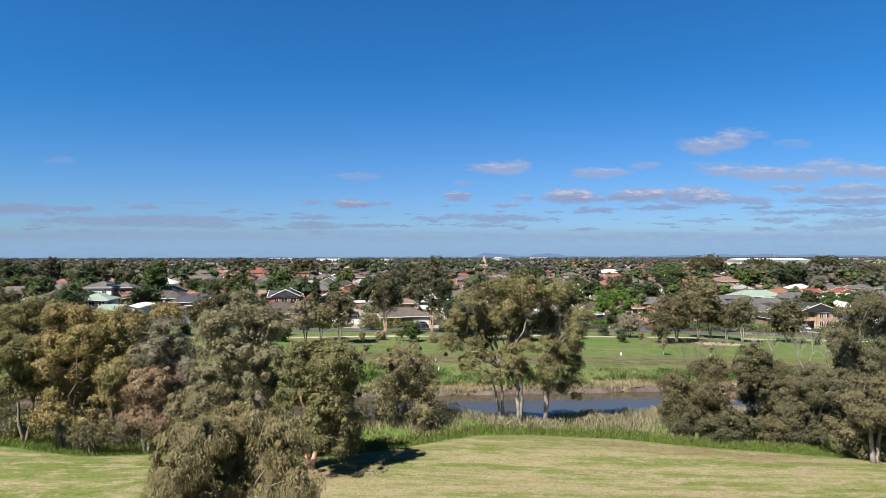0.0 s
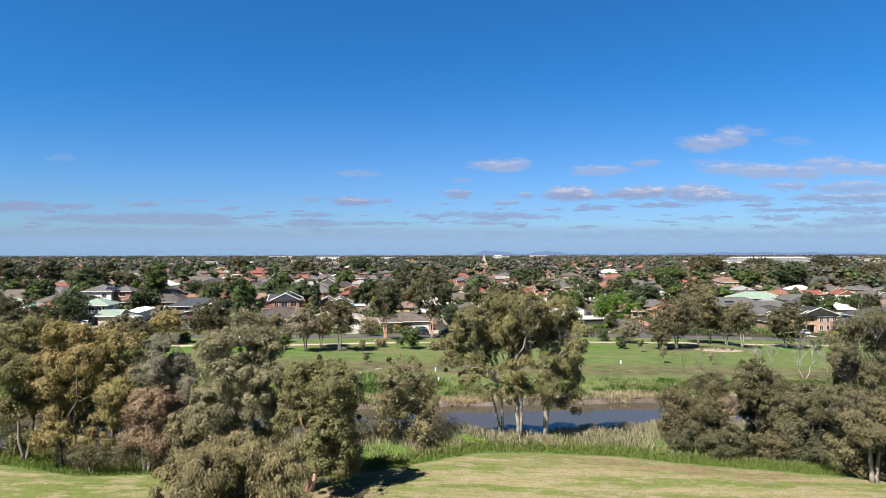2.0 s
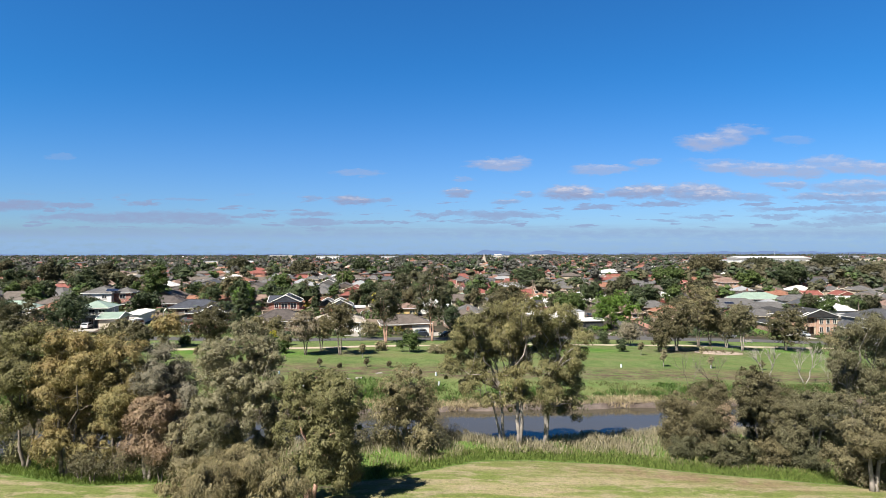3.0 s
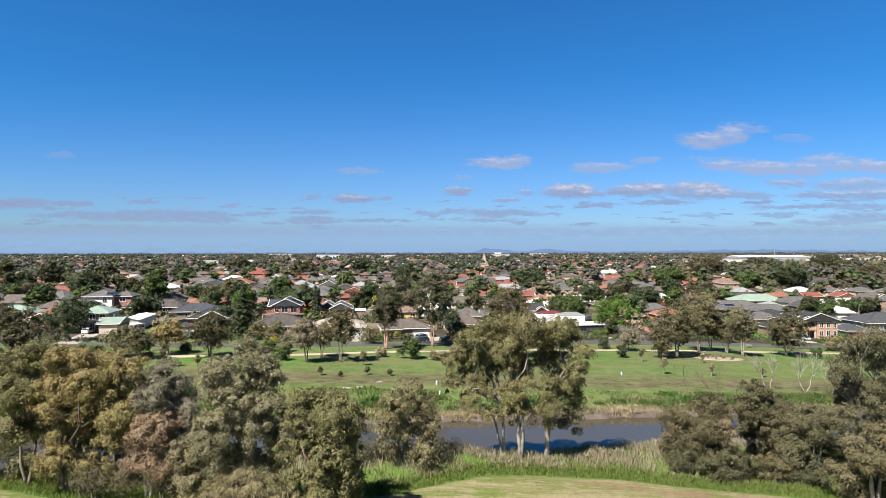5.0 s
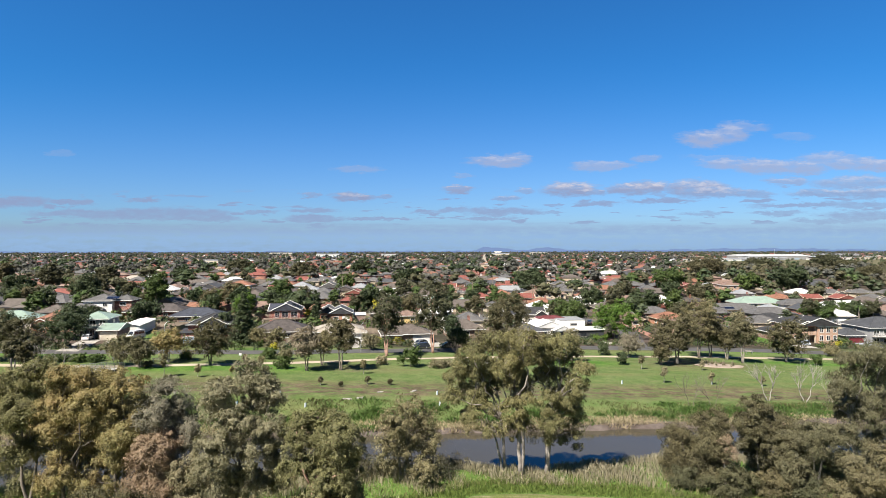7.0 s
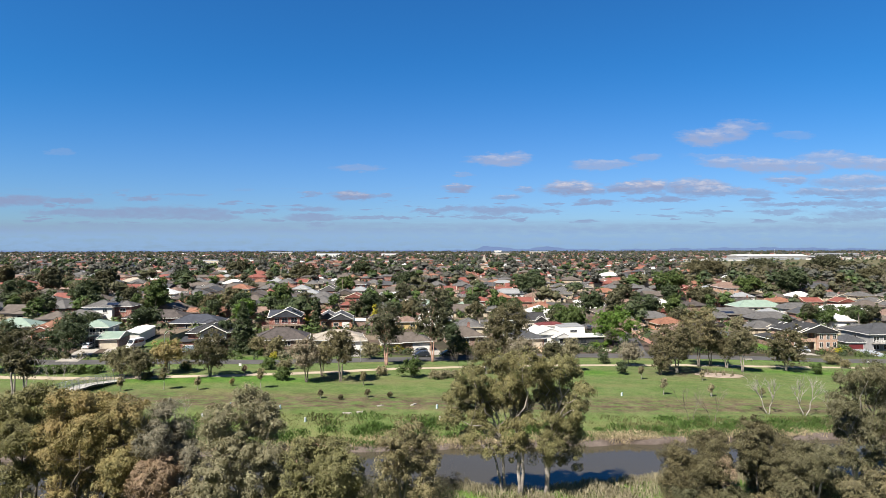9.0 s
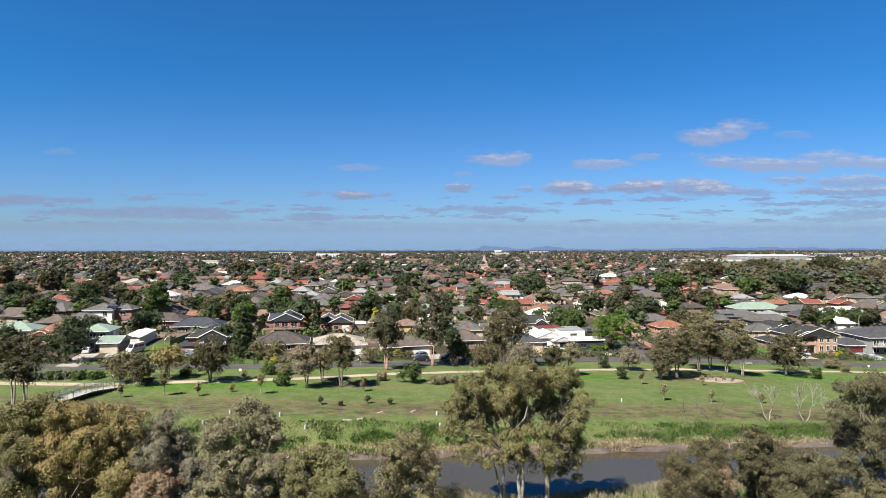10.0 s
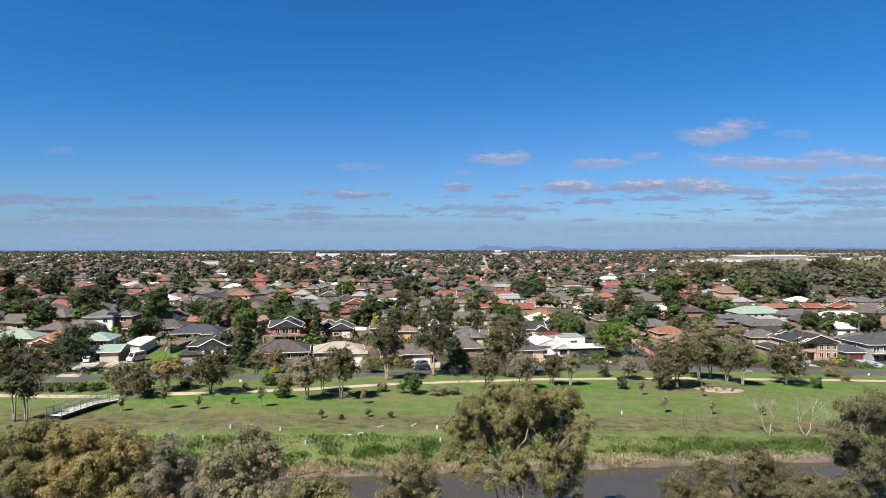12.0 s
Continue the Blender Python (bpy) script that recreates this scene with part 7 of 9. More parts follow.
def suburb_trees():
    rng = np.random.default_rng(33)
    kinds = [(LEAF_GREEN, BARK_GREY, "leafy green tree in a garden", 8, 7, 0.2), (LEAF_MOSS, BARK_PALE, "olive gum tree in a garden", 11, 8, 0.35), (LEAF_DARK, BARK_GREY, "dark green tree in a garden", 8, 7, 0.12),
             (LEAF_BROWN, BARK_GREY, "brown-olive tree beside a street", 9, 8, 0.3), (LEAF_DARK, BARK_GREY, "narrow dark cypress in a garden", 9, 3, 0.04), (LEAF_YELLOW, BARK_GREY, "yellow-green golden conifer in a garden", 5, 2.6, 0.04),
             (LEAF_GREEN, BARK_GREY, "rounded green shrub in a garden", 3.2, 4.4, 0.05), (LEAF_MOSS, BARK_GREY, "spreading olive tree beside a street", 7, 8, 0.3)]
    made = {}
    p = np.array([2.4, 1.2, 3.4, 0.7, 0.5, 0.4, 0.6, 1.0])
    p /= p.sum()
    count = 0
    while count < 90:
        y = rng.uniform(215, 300)
        x = rng.uniform(-0.8 * y - 10, 0.8 * y + 10)
        if y < 240 + 0.15 * x or not free(x, y, 0.2):
            continue
        if in_heath(x, y):
            k = int(rng.choice([1, 3, 7]))
        else:
            k = int(rng.choice(8, p=p))
        v = int(rng.integers(2))
        leaf, bark, lab, h, w, low = kinds[k]
        sc = rng.uniform(0.85, 1.4)
        if (k, v) not in made:
            blobs = round_blobs(rng, h, w, low, 7)
            if k in (4, 5):
                blobs = [(0, 0, h * q, w * 0.5 * (1.05 - q), w * 0.5 * (1.05 - q), h * 0.16) for q in (0.15, 0.3, 0.45, 0.6, 0.75, 0.88)]
            made[(k, v)] = tree("garden_tree", x, y, [(0.1, 0, h * max(0.2, low))], blobs, leaf, bark, 400 + k * 2 + v, lab, int(36 + w * h * 0.6), 30, 0.44, 0.55, 0.2, 0.3, 0, group="garden trees", slim=0.42, simple=True, core=0.45)
        else:
            copy_thing(made[(k, v)], pose(x, y, gz(x, y) - 0.05, 0, 0, rng.uniform(0, 360)) @ Matrix.Diagonal((sc, sc, sc * rng.uniform(0.85, 1.15), 1)))
        count += 1


def marked_trees():
    """Large single trees that stand out between the roofs."""
    rng = np.random.default_rng(57)
    tones = {LEAF_DARK: "dark green", LEAF_GREEN: "leafy green", LEAF_MOSS: "olive-green", LEAF_UMBER: "brownish olive", LEAF_BRIGHT: "bright green"}
    # x, y, height, width, foliage
    for i, (x, y, h, w, leaf) in enumerate((
        (-115, 239, 17.5, 11.9, LEAF_GREEN), (-128, 246, 12.3, 9.3, LEAF_MOSS), (-161, 268, 13.4, 14.9, LEAF_DARK), (-169, 294, 13.6, 12.8, LEAF_MOSS), (-230, 351, 18.3, 15.3, LEAF_MOSS), (-215, 381, 16.1, 15.1, LEAF_MOSS), (-191, 268, 13.9, 14.9, LEAF_DARK),
        (-103, 165, 10.8, 10.1, LEAF_DARK), (-103, 207, 8.0, 12.7, LEAF_DARK), (-74, 272, 13.1, 13.5, LEAF_GREEN), (-32, 262, 11.4, 10.4, LEAF_DARK), (47, 222, 11.7, 13.6, LEAF_GREEN), (45, 233, 9.9, 9.2, LEAF_MOSS), (57, 389, 15.7, 23.9, LEAF_DARK),
        (75, 304, 12.3, 13.3, LEAF_DARK), (94, 280, 12.4, 15.6, LEAF_DARK), (161, 426, 16.4, 25.3, LEAF_GREEN), (212, 416, 14.4, 19.0, LEAF_GREEN), (242, 416, 19.2, 23.1, LEAF_DARK), (499, 780, 18.4, 42.7, LEAF_MOSS), (231, 526, 20.9, 32.8, LEAF_UMBER),
        (381, 720, 15.5, 38.1, LEAF_MOSS), (432, 640, 13.9, 33.8, LEAF_MOSS), (371, 520, 12.7, 27.5, LEAF_UMBER), (-74, 222, 10.7, 7.5, LEAF_BRIGHT), (27, 280, 9.7, 12.2, LEAF_GREEN), (-112, 272, 7.3, 9.2, LEAF_GREEN), (-26, 426, 13.9, 21.1, LEAF_DARK),
        (-47, 222, 12.8, 3.1, LEAF_DARK), (-64, 389, 11.2, 13.9, LEAF_GREEN), (-189, 436, 12.6, 19.0, LEAF_DARK), (1, 236, 12.5, 7.0, LEAF_DARK), (105, 351, 11.8, 13.9, LEAF_MOSS), (-198, 576, 17.7, 22.8, LEAF_MOSS), (-115, 496, 15.3, 24.6, LEAF_MOSS),
        (-79, 576, 16.6, 22.8, LEAF_DARK), (151, 351, 11.8, 20.9, LEAF_MOSS), (134, 351, 13.5, 13.9, LEAF_DARK), (-319, 436, 17.6, 17.3, LEAF_UMBER), (-179, 262, 8.8, 10.4, LEAF_MOSS), (-20, 244, 9.4, 5.8, LEAF_DARK),
    )):
        blobs = round_blobs(rng, h, w, 0.16, 10)
        tree("garden_tree", x, y, [(0.1, 0, h * 0.35)], blobs, leaf, BARK_GREY, 850 + i, f"large {tones[leaf]} tree standing among the houses",
             int(50 + w * h * 0.7), 34, 0.0019 * y, 0.5, 0.2, 0.2, 0, group="garden trees", slim=0.4, simple=True, core=0.45)
        note(x, y, w * 0.3)


def far_country():
    """The suburb out to the horizon, too small to tell apart."""
    rng = np.random.default_rng(44)
    roof_names = ["red", "orange", "brown", "grey", "slate", "pink", "white", "umber", "silver", "cream"]
    mats = [ROOFS[r] for r in roof_names] + [WALLS["redbrick"], WALLS["creambrick"], WALLS["white"]]
    verts, faces, idx = [], [], []
    n = 0
    pr = np.array([1.8, 1.7, 1.5, 2.4, 1.2, 1.3, 0.25, 1.0, 0.5, 0.4])
    pr /= pr.sum()
    while n < 2500:
        y = (YFAR + 12) + (3190 - YFAR) * rng.random() ** 2.0
        x = rng.uniform(-0.8, 0.8) * y
        if in_heath(x, y):
            continue
        y = round(y / 27) * 27 + rng.normal() * 2
        w, d, h = rng.uniform(9, 17), rng.uniform(8, 12), 2.7 if rng.random() < 0.88 else 5.4
        z, r = gz(x, y), d / 2 * 0.42
        b = len(verts)
        w2, d2 = w / 2, d / 2
        verts += [(x - w2, y - d2, z - 0.5), (x + w2, y - d2, z - 0.5), (x + w2, y + d2, z - 0.5), (x - w2, y + d2, z - 0.5), (x - w2, y - d2, z + h), (x + w2, y - d2, z + h), (x + w2, y + d2, z + h), (x - w2, y + d2, z + h),
                  (x - w2 - .5, y - d2 - .5, z + h), (x + w2 + .5, y - d2 - .5, z + h), (x + w2 + .5, y + d2 + .5, z + h), (x - w2 - .5, y + d2 + .5, z + h), (x - w2 + d2, y, z + h + r), (x + w2 - d2, y, z + h + r)]
        wm = 10 + int(rng.choice(3, p=[0.55, 0.35, 0.10]))
        rm = int(rng.choice(10, p=pr))
        for f in ((0, 1, 5, 4), (1, 2, 6, 5), (2, 3, 7, 6), (3, 0, 4, 7)):
            faces.append(tuple(b + i for i in f)), idx.append(wm)
        for f in ((8, 9, 13, 12), (10, 11, 12, 13), (9, 10, 13), (11, 8, 12), (8, 11, 10, 9)):
            faces.append(tuple(b + i for i in f)), idx.append(rm)
        n += 1
    ob = raw_mesh("distant_houses", verts, faces, mats)
    ob.data.polygons.foreach_set("material_index", idx)
    tagged(ob, "distant rooftops of the suburb in many colours", "houses", kind="stuff")

    def wood(name, mat, n, y0, y1, power, per, quad, sizes, seed, label, heath=False, core=0.78):
        r = np.random.default_rng(seed)
        y = y0 + (y1 - y0) * r.random(n) ** power
        x = r.uniform(-0.82, 0.82, n) * y
        if y1 < 600 and not heath:
            ok = np.array([free(a, b, -0.5) and b > 236 + 0.16 * a for a, b in zip(x, y)])
            x, y = x[ok], y[ok]
            n = len(x)
        mask = np.array([in_heath(a, b) for a, b in zip(x, y)])
        keep = (~mask) | (mask & (y < (900 if heath else 620))) | (mask & (r.random(n) < 0.06))
        x, y = x[keep], y[keep]
        if heath:
            x = 0.40 * y + (0.45 * y) * r.random(len(y))
            ok = np.array([free(a, b, 0.5) for a, b in zip(x, y)])
            x, y = x[ok], y[ok]
        n = len(x)
        z = land(x, y)
        h = sizes[0] + (sizes[1] - sizes[0]) * r.random(n) ** 1.4
        wid = h * r.uniform(0.34, 0.60, n)
        # each crown is a handful of lobes
        lobes = 7 if per > 60 else 4
        t = np.repeat(np.arange(n), lobes)
        ld = ball(r, len(t))
        lc = np.stack([x[t], y[t], z[t] + h[t] * 0.52], 1) + ld * np.stack([wid[t], wid[t], h[t] * 0.42], 1) * 0.6
        lr = np.stack([wid[t], wid[t], h[t] * 0.40], 1) * r.uniform(0.42, 0.66, len(t))[:, None]
        k = np.repeat(np.arange(len(t)), max(2, per // lobes))
        d = ball(r, len(k))
        d[:, 2] = np.where(r.random(len(k)) < 0.7, np.abs(d[:, 2]), d[:, 2])
        c = lc[k] + d * lr[k] * r.uniform(0.72, 1.1, len(k))[:, None]
        nrm = d + 0.20 * ball(r, len(k)) + np.array([0, 0, 0.1])
        nrm /= np.linalg.norm(nrm, axis=1)[:, None]
        u = np.cross(nrm, ball(r, len(k)))
        u /= np.linalg.norm(u, axis=1)[:, None] + 1e-6
        v = np.cross(nrm, u)
        q = (quad * h[t][k] * r.uniform(0.7, 1.3, len(k)))[:, None]
        leaves = np.stack([c - u * q - v * q * 0.6, c + u * q - v * q * 0.6, c + v * q * 1.1], 1).reshape(-1, 3)
        tagged(quad_mesh(name, np.concatenate([leaves, inner_shells(lc, lr * core)]), mat, sides=3), label, "trees", kind="stuff")

    def inner_shells(c, rad):
        """The close foliage inside each lobe: eight-sided lumps."""
        p = np.array([(1, 0, 0), (0, 1, 0), (-1, 0, 0), (0, -1, 0), (0, 0, 1), (0, 0, -1)], float)
        f = np.array([(0, 1, 4), (1, 2, 4), (2, 3, 4), (3, 0, 4), (1, 0, 5), (2, 1, 5), (3, 2, 5), (0, 3, 5)]).ravel()
        return (c[:, None, :] + p[f][None] * rad[:, None, :]).reshape(-1, 3)
    wood("suburb_green_trees", LEAF_GREEN, 115, 200, 520, 0.7, 260, 0.044, (3.5, 12), 67, "green trees in the back gardens")
    wood("suburb_dark_trees", LEAF_DARK, 95, 200, 520, 0.7, 260, 0.044, (3.5, 14), 68, "dark trees in the back gardens")
    wood("suburb_olive_trees", LEAF_MOSS, 150, 200, 520, 0.7, 260, 0.044, (4, 15), 69, "olive gums in the back gardens")
    wood("distant_green_trees", LEAF_GREEN, 380, 480, 1500, 1.3, 44, 0.10, (5, 13), 61, "green trees among distant houses")
    # these gums carry painted haze in their leaf colour
    wood("distant_olive_trees", LEAF_HAZED, 800, 480, 1500, 1.3, 44, 0.10, (6, 16), 62, "gums among distant houses, haze greyed into their colour")
    wood("distant_dark_trees", LEAF_DARK, 750, 480, 1500, 1.2, 44, 0.10, (5, 15), 63, "dark trees among distant houses")
    wood("scrub_trees", LEAF_SCRUB, 210, 440, 860, 1.2, 260, 0.040, (5, 13), 64, "brown-olive gums along the creek reserve", True)
    wood("scrub_dark_trees", LEAF_DARK, 70, 430, 860, 1.2, 260, 0.040, (4, 11), 71, "dark trees along the creek reserve", True)
    wood("scrub_olive_trees", LEAF_UMBER, 170, 440, 860, 1.2, 260, 0.040, (5, 13), 72, "olive gums along the creek reserve", True)
    wood("heath_trees", LEAF_DARK, 160, 900, 1420, 1.0, 40, 0.11, (4, 9), 73, "dark trees at the edge of the open heath", True)
    # haze at the horizon is painted into this leaf colour too
    wood("horizon_olive_trees", LEAF_HAZED, 3000, 1450, 4900, 1.1, 12, 0.15, (6, 14), 65, "tree cover out to the horizon, haze greyed into its colour", core=0.95)
    wood("horizon_dark_trees", LEAF_DARK, 2700, 1450, 4900, 1.1, 12, 0.15, (6, 13), 66, "dark tree cover out to the horizon", core=0.95)
    # works and halls towards the horizon
    halls = ((800, 1480, 170, 60, 9, "white", "grey"), (740, 1430, 34, 20, 8, "silver", "grey"), (780, 1400, 40, 16, 5, "silver", "grey"), (930, 1440, 46, 24, 5, "brown", "redbrick"), (1000, 1600, 60, 24, 6, "silver", "cream"), (650, 1420, 46, 16, 4, "silver", "white"), (700, 1400, 24, 12, 6, "silver", "grey"), (870, 1400, 36, 12, 4, "red", "white"), (930, 1500, 30, 16, 6, "silver", "charcoal"),
             (985, 1460, 26, 12, 5, "orange", "white"), (1040, 1470, 40, 14, 5, "pink", "cream"), (600, 1300, 90, 12, 4, "silver", "white"), (500, 1270, 60, 12, 4, "silver", "cream"), (1120, 1560, 40, 16, 6, "green", "grey"), (840, 1560, 60, 20, 8, "white", "white"),
             (-390, 2050, 80, 40, 10, "silver", "white"), (-200, 2250, 60, 30, 8, "silver", "white"), (640, 1330, 70, 14, 4, "silver", "grey"), (-620, 1300, 50, 30, 6, "silver", "cream"),
             (-440, 1150, 40, 25, 6, "silver", "cream"), (-780, 2900, 110, 50, 9, "silver", "cream"), (230, 2400, 70, 40, 8, "silver", "cream"), (480, 3000, 90, 40, 10, "silver", "cream"),
             (330, 3600, 42, 30, 12, "white", "white"), (1250, 1900, 120, 40, 8, "silver", "grey"), (-90, 1050, 34, 20, 6, "silver", "cream"), (60, 900, 50, 16, 4, "silver", "cream"))
    for x, y, w, d, h, roof, wall in halls:
        t = empty("industrial_hall", x, y, gz(x, y))
        volume(t, -w / 2, -d / 2, w / 2, d / 2, 0, h, "gable", ROOFS[roof], WALLS[wall], "x", 6, 0.4, caps=False)
        beam_set(t, "roller_door", [(-w * 0.3 + w * 0.2 * i, -d / 2 - 0.1, 0, -w * 0.3 + w * 0.2 * i + w * 0.07, -d / 2 + 0.1, h * 0.5) for i in range(4)], BLUE_GREY)
        tagged(t, "long pale industrial hall with metal roof", "industrial hall", "distant halls")
    # church spire
    t = empty("church_spire", 62, 905)
    Shape().box(-3.2, -3.2, -1, 3.2, 3.2, 8).part("tower", WALLS["peachbrick"], t)
    Shape().add([(-3.6, -3.6, 8), (3.6, -3.6, 8), (3.6, 3.6, 8), (-3.6, 3.6, 8), (0, 0, 21)], [(0, 1, 4), (1, 2, 4), (2, 3, 4), (3, 0, 4), (3, 2, 1, 0)]).part("spire", ROOFS["cream"], t)
    tagged(t, "pale pointed church spire on a brick tower", "church spire")
    t = empty("mast", 830, 1500)
    Shape().tube([(0, 0, 0), (0, 0, 26)], [0.6, 0.25], 6).part("pole", STEEL, t)
    tagged(t, "thin tall steel mast beside a hall", "mast")


def hills():
    def build(nt, bsdf):
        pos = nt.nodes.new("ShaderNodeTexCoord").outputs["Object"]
        # haze blue is painted as emission: the hills glow instead of taking sunlight
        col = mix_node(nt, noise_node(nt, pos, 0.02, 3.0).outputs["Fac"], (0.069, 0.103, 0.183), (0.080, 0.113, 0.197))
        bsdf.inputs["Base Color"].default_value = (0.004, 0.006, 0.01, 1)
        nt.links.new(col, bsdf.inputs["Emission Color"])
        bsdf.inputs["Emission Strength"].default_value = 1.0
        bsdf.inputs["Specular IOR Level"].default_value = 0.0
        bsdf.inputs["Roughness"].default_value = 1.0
    m = material("hills_haze_glow", build)
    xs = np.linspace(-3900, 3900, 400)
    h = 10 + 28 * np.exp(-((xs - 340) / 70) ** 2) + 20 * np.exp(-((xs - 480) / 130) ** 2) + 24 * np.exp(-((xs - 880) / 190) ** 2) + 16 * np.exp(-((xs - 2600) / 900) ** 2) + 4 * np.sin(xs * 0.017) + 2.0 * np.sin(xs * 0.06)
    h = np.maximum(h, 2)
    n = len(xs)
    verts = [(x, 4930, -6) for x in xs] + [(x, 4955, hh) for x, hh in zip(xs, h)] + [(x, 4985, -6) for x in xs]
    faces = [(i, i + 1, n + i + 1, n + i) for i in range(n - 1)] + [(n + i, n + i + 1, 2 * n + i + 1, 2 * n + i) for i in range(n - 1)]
    tagged(raw_mesh("backdrop", verts, faces, m, smooth_shade=True), "hills on the horizon, glowing in painted haze blue", "hills", kind="structure")


suburb_houses()
marked_trees()
suburb_trees()
far_country()
hills()

# ---- gardens: fences, shrubs, streets between the rows ----
def side_streets():
    for k, (y, x0, x1) in enumerate(((238.0, -215, 56), (293.0, -260, 265), (348.0, -300, 300), (403.0, -340, 200), (458.0, -380, 210))):
        strip("road_back", [(x0, y + 6), (x0 * 0.5, y + 4), (0, y + 2), (x1, y - 2)], 3.2, ASPHALT, 0.07 + 0.004 * k, "grey asphalt street between rows of houses", "road", step=14)
    strip("road_far", [(-95, 500), (-104, 640), (-112, 900)], 4.5, ASPHALT, 0.1, "straight grey street running to the horizon", "road", step=20)


def gardens():
    rng = np.random.default_rng(71)
    f = Shape()
    for x, y, r in HOUSES:
        if y > 330 or r > 14 or y < 185:
            continue
        w, d = r + 2.0, r + 4.0
        back, left = rng.uniform(-1, 1, 2)
        for a, b in (((x - w, y + d), (x + w, y + d)), ((x - w, y - d * 0.2), (x - w, y + d)), ((x + w, y - d * 0.2), (x + w, y + d))):
            if rng.random() < 0.3:
                continue
            n = 4
            for i in range(n):
                p, q = [a[j] + (b[j] - a[j]) * i / n for j in (0, 1)], [a[j] + (b[j] - a[j]) * (i + 1) / n for j in (0, 1)]
                z = min(gz(*p), gz(*q))
                f.box(min(p[0], q[0]) - 0.04, min(p[1], q[1]) - 0.04, z - 0.2, max(p[0], q[0]) + 0.04, max(p[1], q[1]) + 0.04, z + 1.75)
    tagged(f.part("garden_fences", TIMBER), "weathered paling fences between gardens", "fence", kind="stuff")
    for name, mat, n, seed, lab in (("garden_shrubs", LEAF_GREEN, 750, 81, "green shrubs in the gardens"), ("dark_garden_shrubs", LEAF_DARK, 900, 82, "dark shrubs in the gardens"), ("olive_garden_shrubs", LEAF_BROWN, 600, 83, "olive shrubs in the gardens")):
        r = np.random.default_rng(seed)
        xs, ys = [], []
        while len(xs) < n:
            y = r.uniform(168, 500)
            x = r.uniform(-0.8 * y, 0.8 * y)
            if y < 198 + 0.16 * x or abs(x - 61.5) < 6 and y < 420 or in_heath(x, y):
                continue
            if all((x - a) ** 2 + (y - b) ** 2 > (c * 0.78) ** 2 for a, b, c in HOUSES):
                xs.append(x), ys.append(y)
        x, y = np.array(xs), np.array(ys)
        h = r.uniform(1.2, 4.2, n)
        k = np.repeat(np.arange(n), 26)
        d = ball(r, len(k))
        d[:, 2] = np.abs(d[:, 2])
        wid = (h * r.uniform(0.4, 0.8, n))[k]
        c = np.stack([x[k], y[k], land(x, y)[k] + 0.1], 1) + d * r.uniform(0.6, 1.0, len(k))[:, None] * np.stack([wid, wid, h[k]], 1)
        nrm = d + 0.35 * ball(r, len(k))
        nrm /= np.linalg.norm(nrm, axis=1)[:, None]
        u = np.cross(nrm, ball(r, len(k)))
        u /= np.linalg.norm(u, axis=1)[:, None] + 1e-6
        v = np.cross(nrm, u)
        q = (0.24 * wid + 0.12)[:, None] * r.uniform(0.6, 1.2, len(k))[:, None]
        tagged(quad_mesh(name, np.stack([c - u * q, c - v * q * 0.6, c + u * q, c + v * q * 0.6], 1).reshape(-1, 3), mat), lab, "shrubs", kind="stuff")


def front_gardens():
    """Low planting between the street and the houses."""
    for name, mat, n, seed, lab in (("front_garden_shrubs", LEAF_GREEN, 150, 86, "green shrubs before the street houses"), ("dark_front_shrubs", LEAF_DARK, 170, 87, "dark shrubs before the street houses"), ("dry_front_shrubs", LEAF_BROWN, 130, 88, "brown-olive shrubs before the street houses")):
        r = np.random.default_rng(seed)
        xs, ys = [], []
        while len(xs) < n:
            x = r.uniform(-125, 160)
            y = np.interp(x, [-125, -86, -52, -8, 34, 84, 160], [140, 147, 154.5, 168, 183, 191, 194]) + r.uniform(0.5, 11)
            ways = ((-88.3, 159.7, 5), (-95.6, 159.7, 4), (-24.1, 174.4, 3), (-3.6, 177.0, 4), (118.7, 199.6, 4.5), (146.2, 203.9, 4), (31.3, 188.8, 2.5), (51.8, 194.2, 3), (66.9, 196.4, 6), (-87.7, 174.4, 6), (111.1, 205.0, 7), (-80.4, 177.0, 8))
            if any((x - a) ** 2 + ((y - b) / 2) ** 2 < c * c for a, b, c in ways) or any((x - a) ** 2 + (y - b) ** 2 < (c * 0.62) ** 2 for a, b, c in HOUSES):
                continue
            xs.append(x), ys.append(y)
        x, y = np.array(xs), np.array(ys)
        h = r.uniform(0.7, 2.8, n)
        k = np.repeat(np.arange(n), 60)
        d = ball(r, len(k))
        d[:, 2] = np.abs(d[:, 2])
        wid = (h * r.uniform(0.5, 0.9, n))[k]
        c = np.stack([x[k], y[k], land(x, y)[k] + 0.1], 1) + d * r.uniform(0.6, 1.0, len(k))[:, None] * np.stack([wid, wid, h[k]], 1)
        nrm = d + 0.35 * ball(r, len(k))
        nrm /= np.linalg.norm(nrm, axis=1)[:, None]
        u = np.cross(nrm, ball(r, len(k)))
        u /= np.linalg.norm(u, axis=1)[:, None] + 1e-6
        v = np.cross(nrm, u)
        q = (0.13 * wid + 0.1)[:, None] * r.uniform(0.6, 1.2, len(k))[:, None]
        tagged(quad_mesh(name, np.stack([c - u * q, c - v * q * 0.6, c + u * q, c + v * q * 0.6], 1).reshape(-1, 3), mat), lab, "shrubs", kind="stuff")


def drive(pts, half, mat, label):
    return strip("driveway", pts, half, mat, 0.075, label, "driveway", step=2.0)


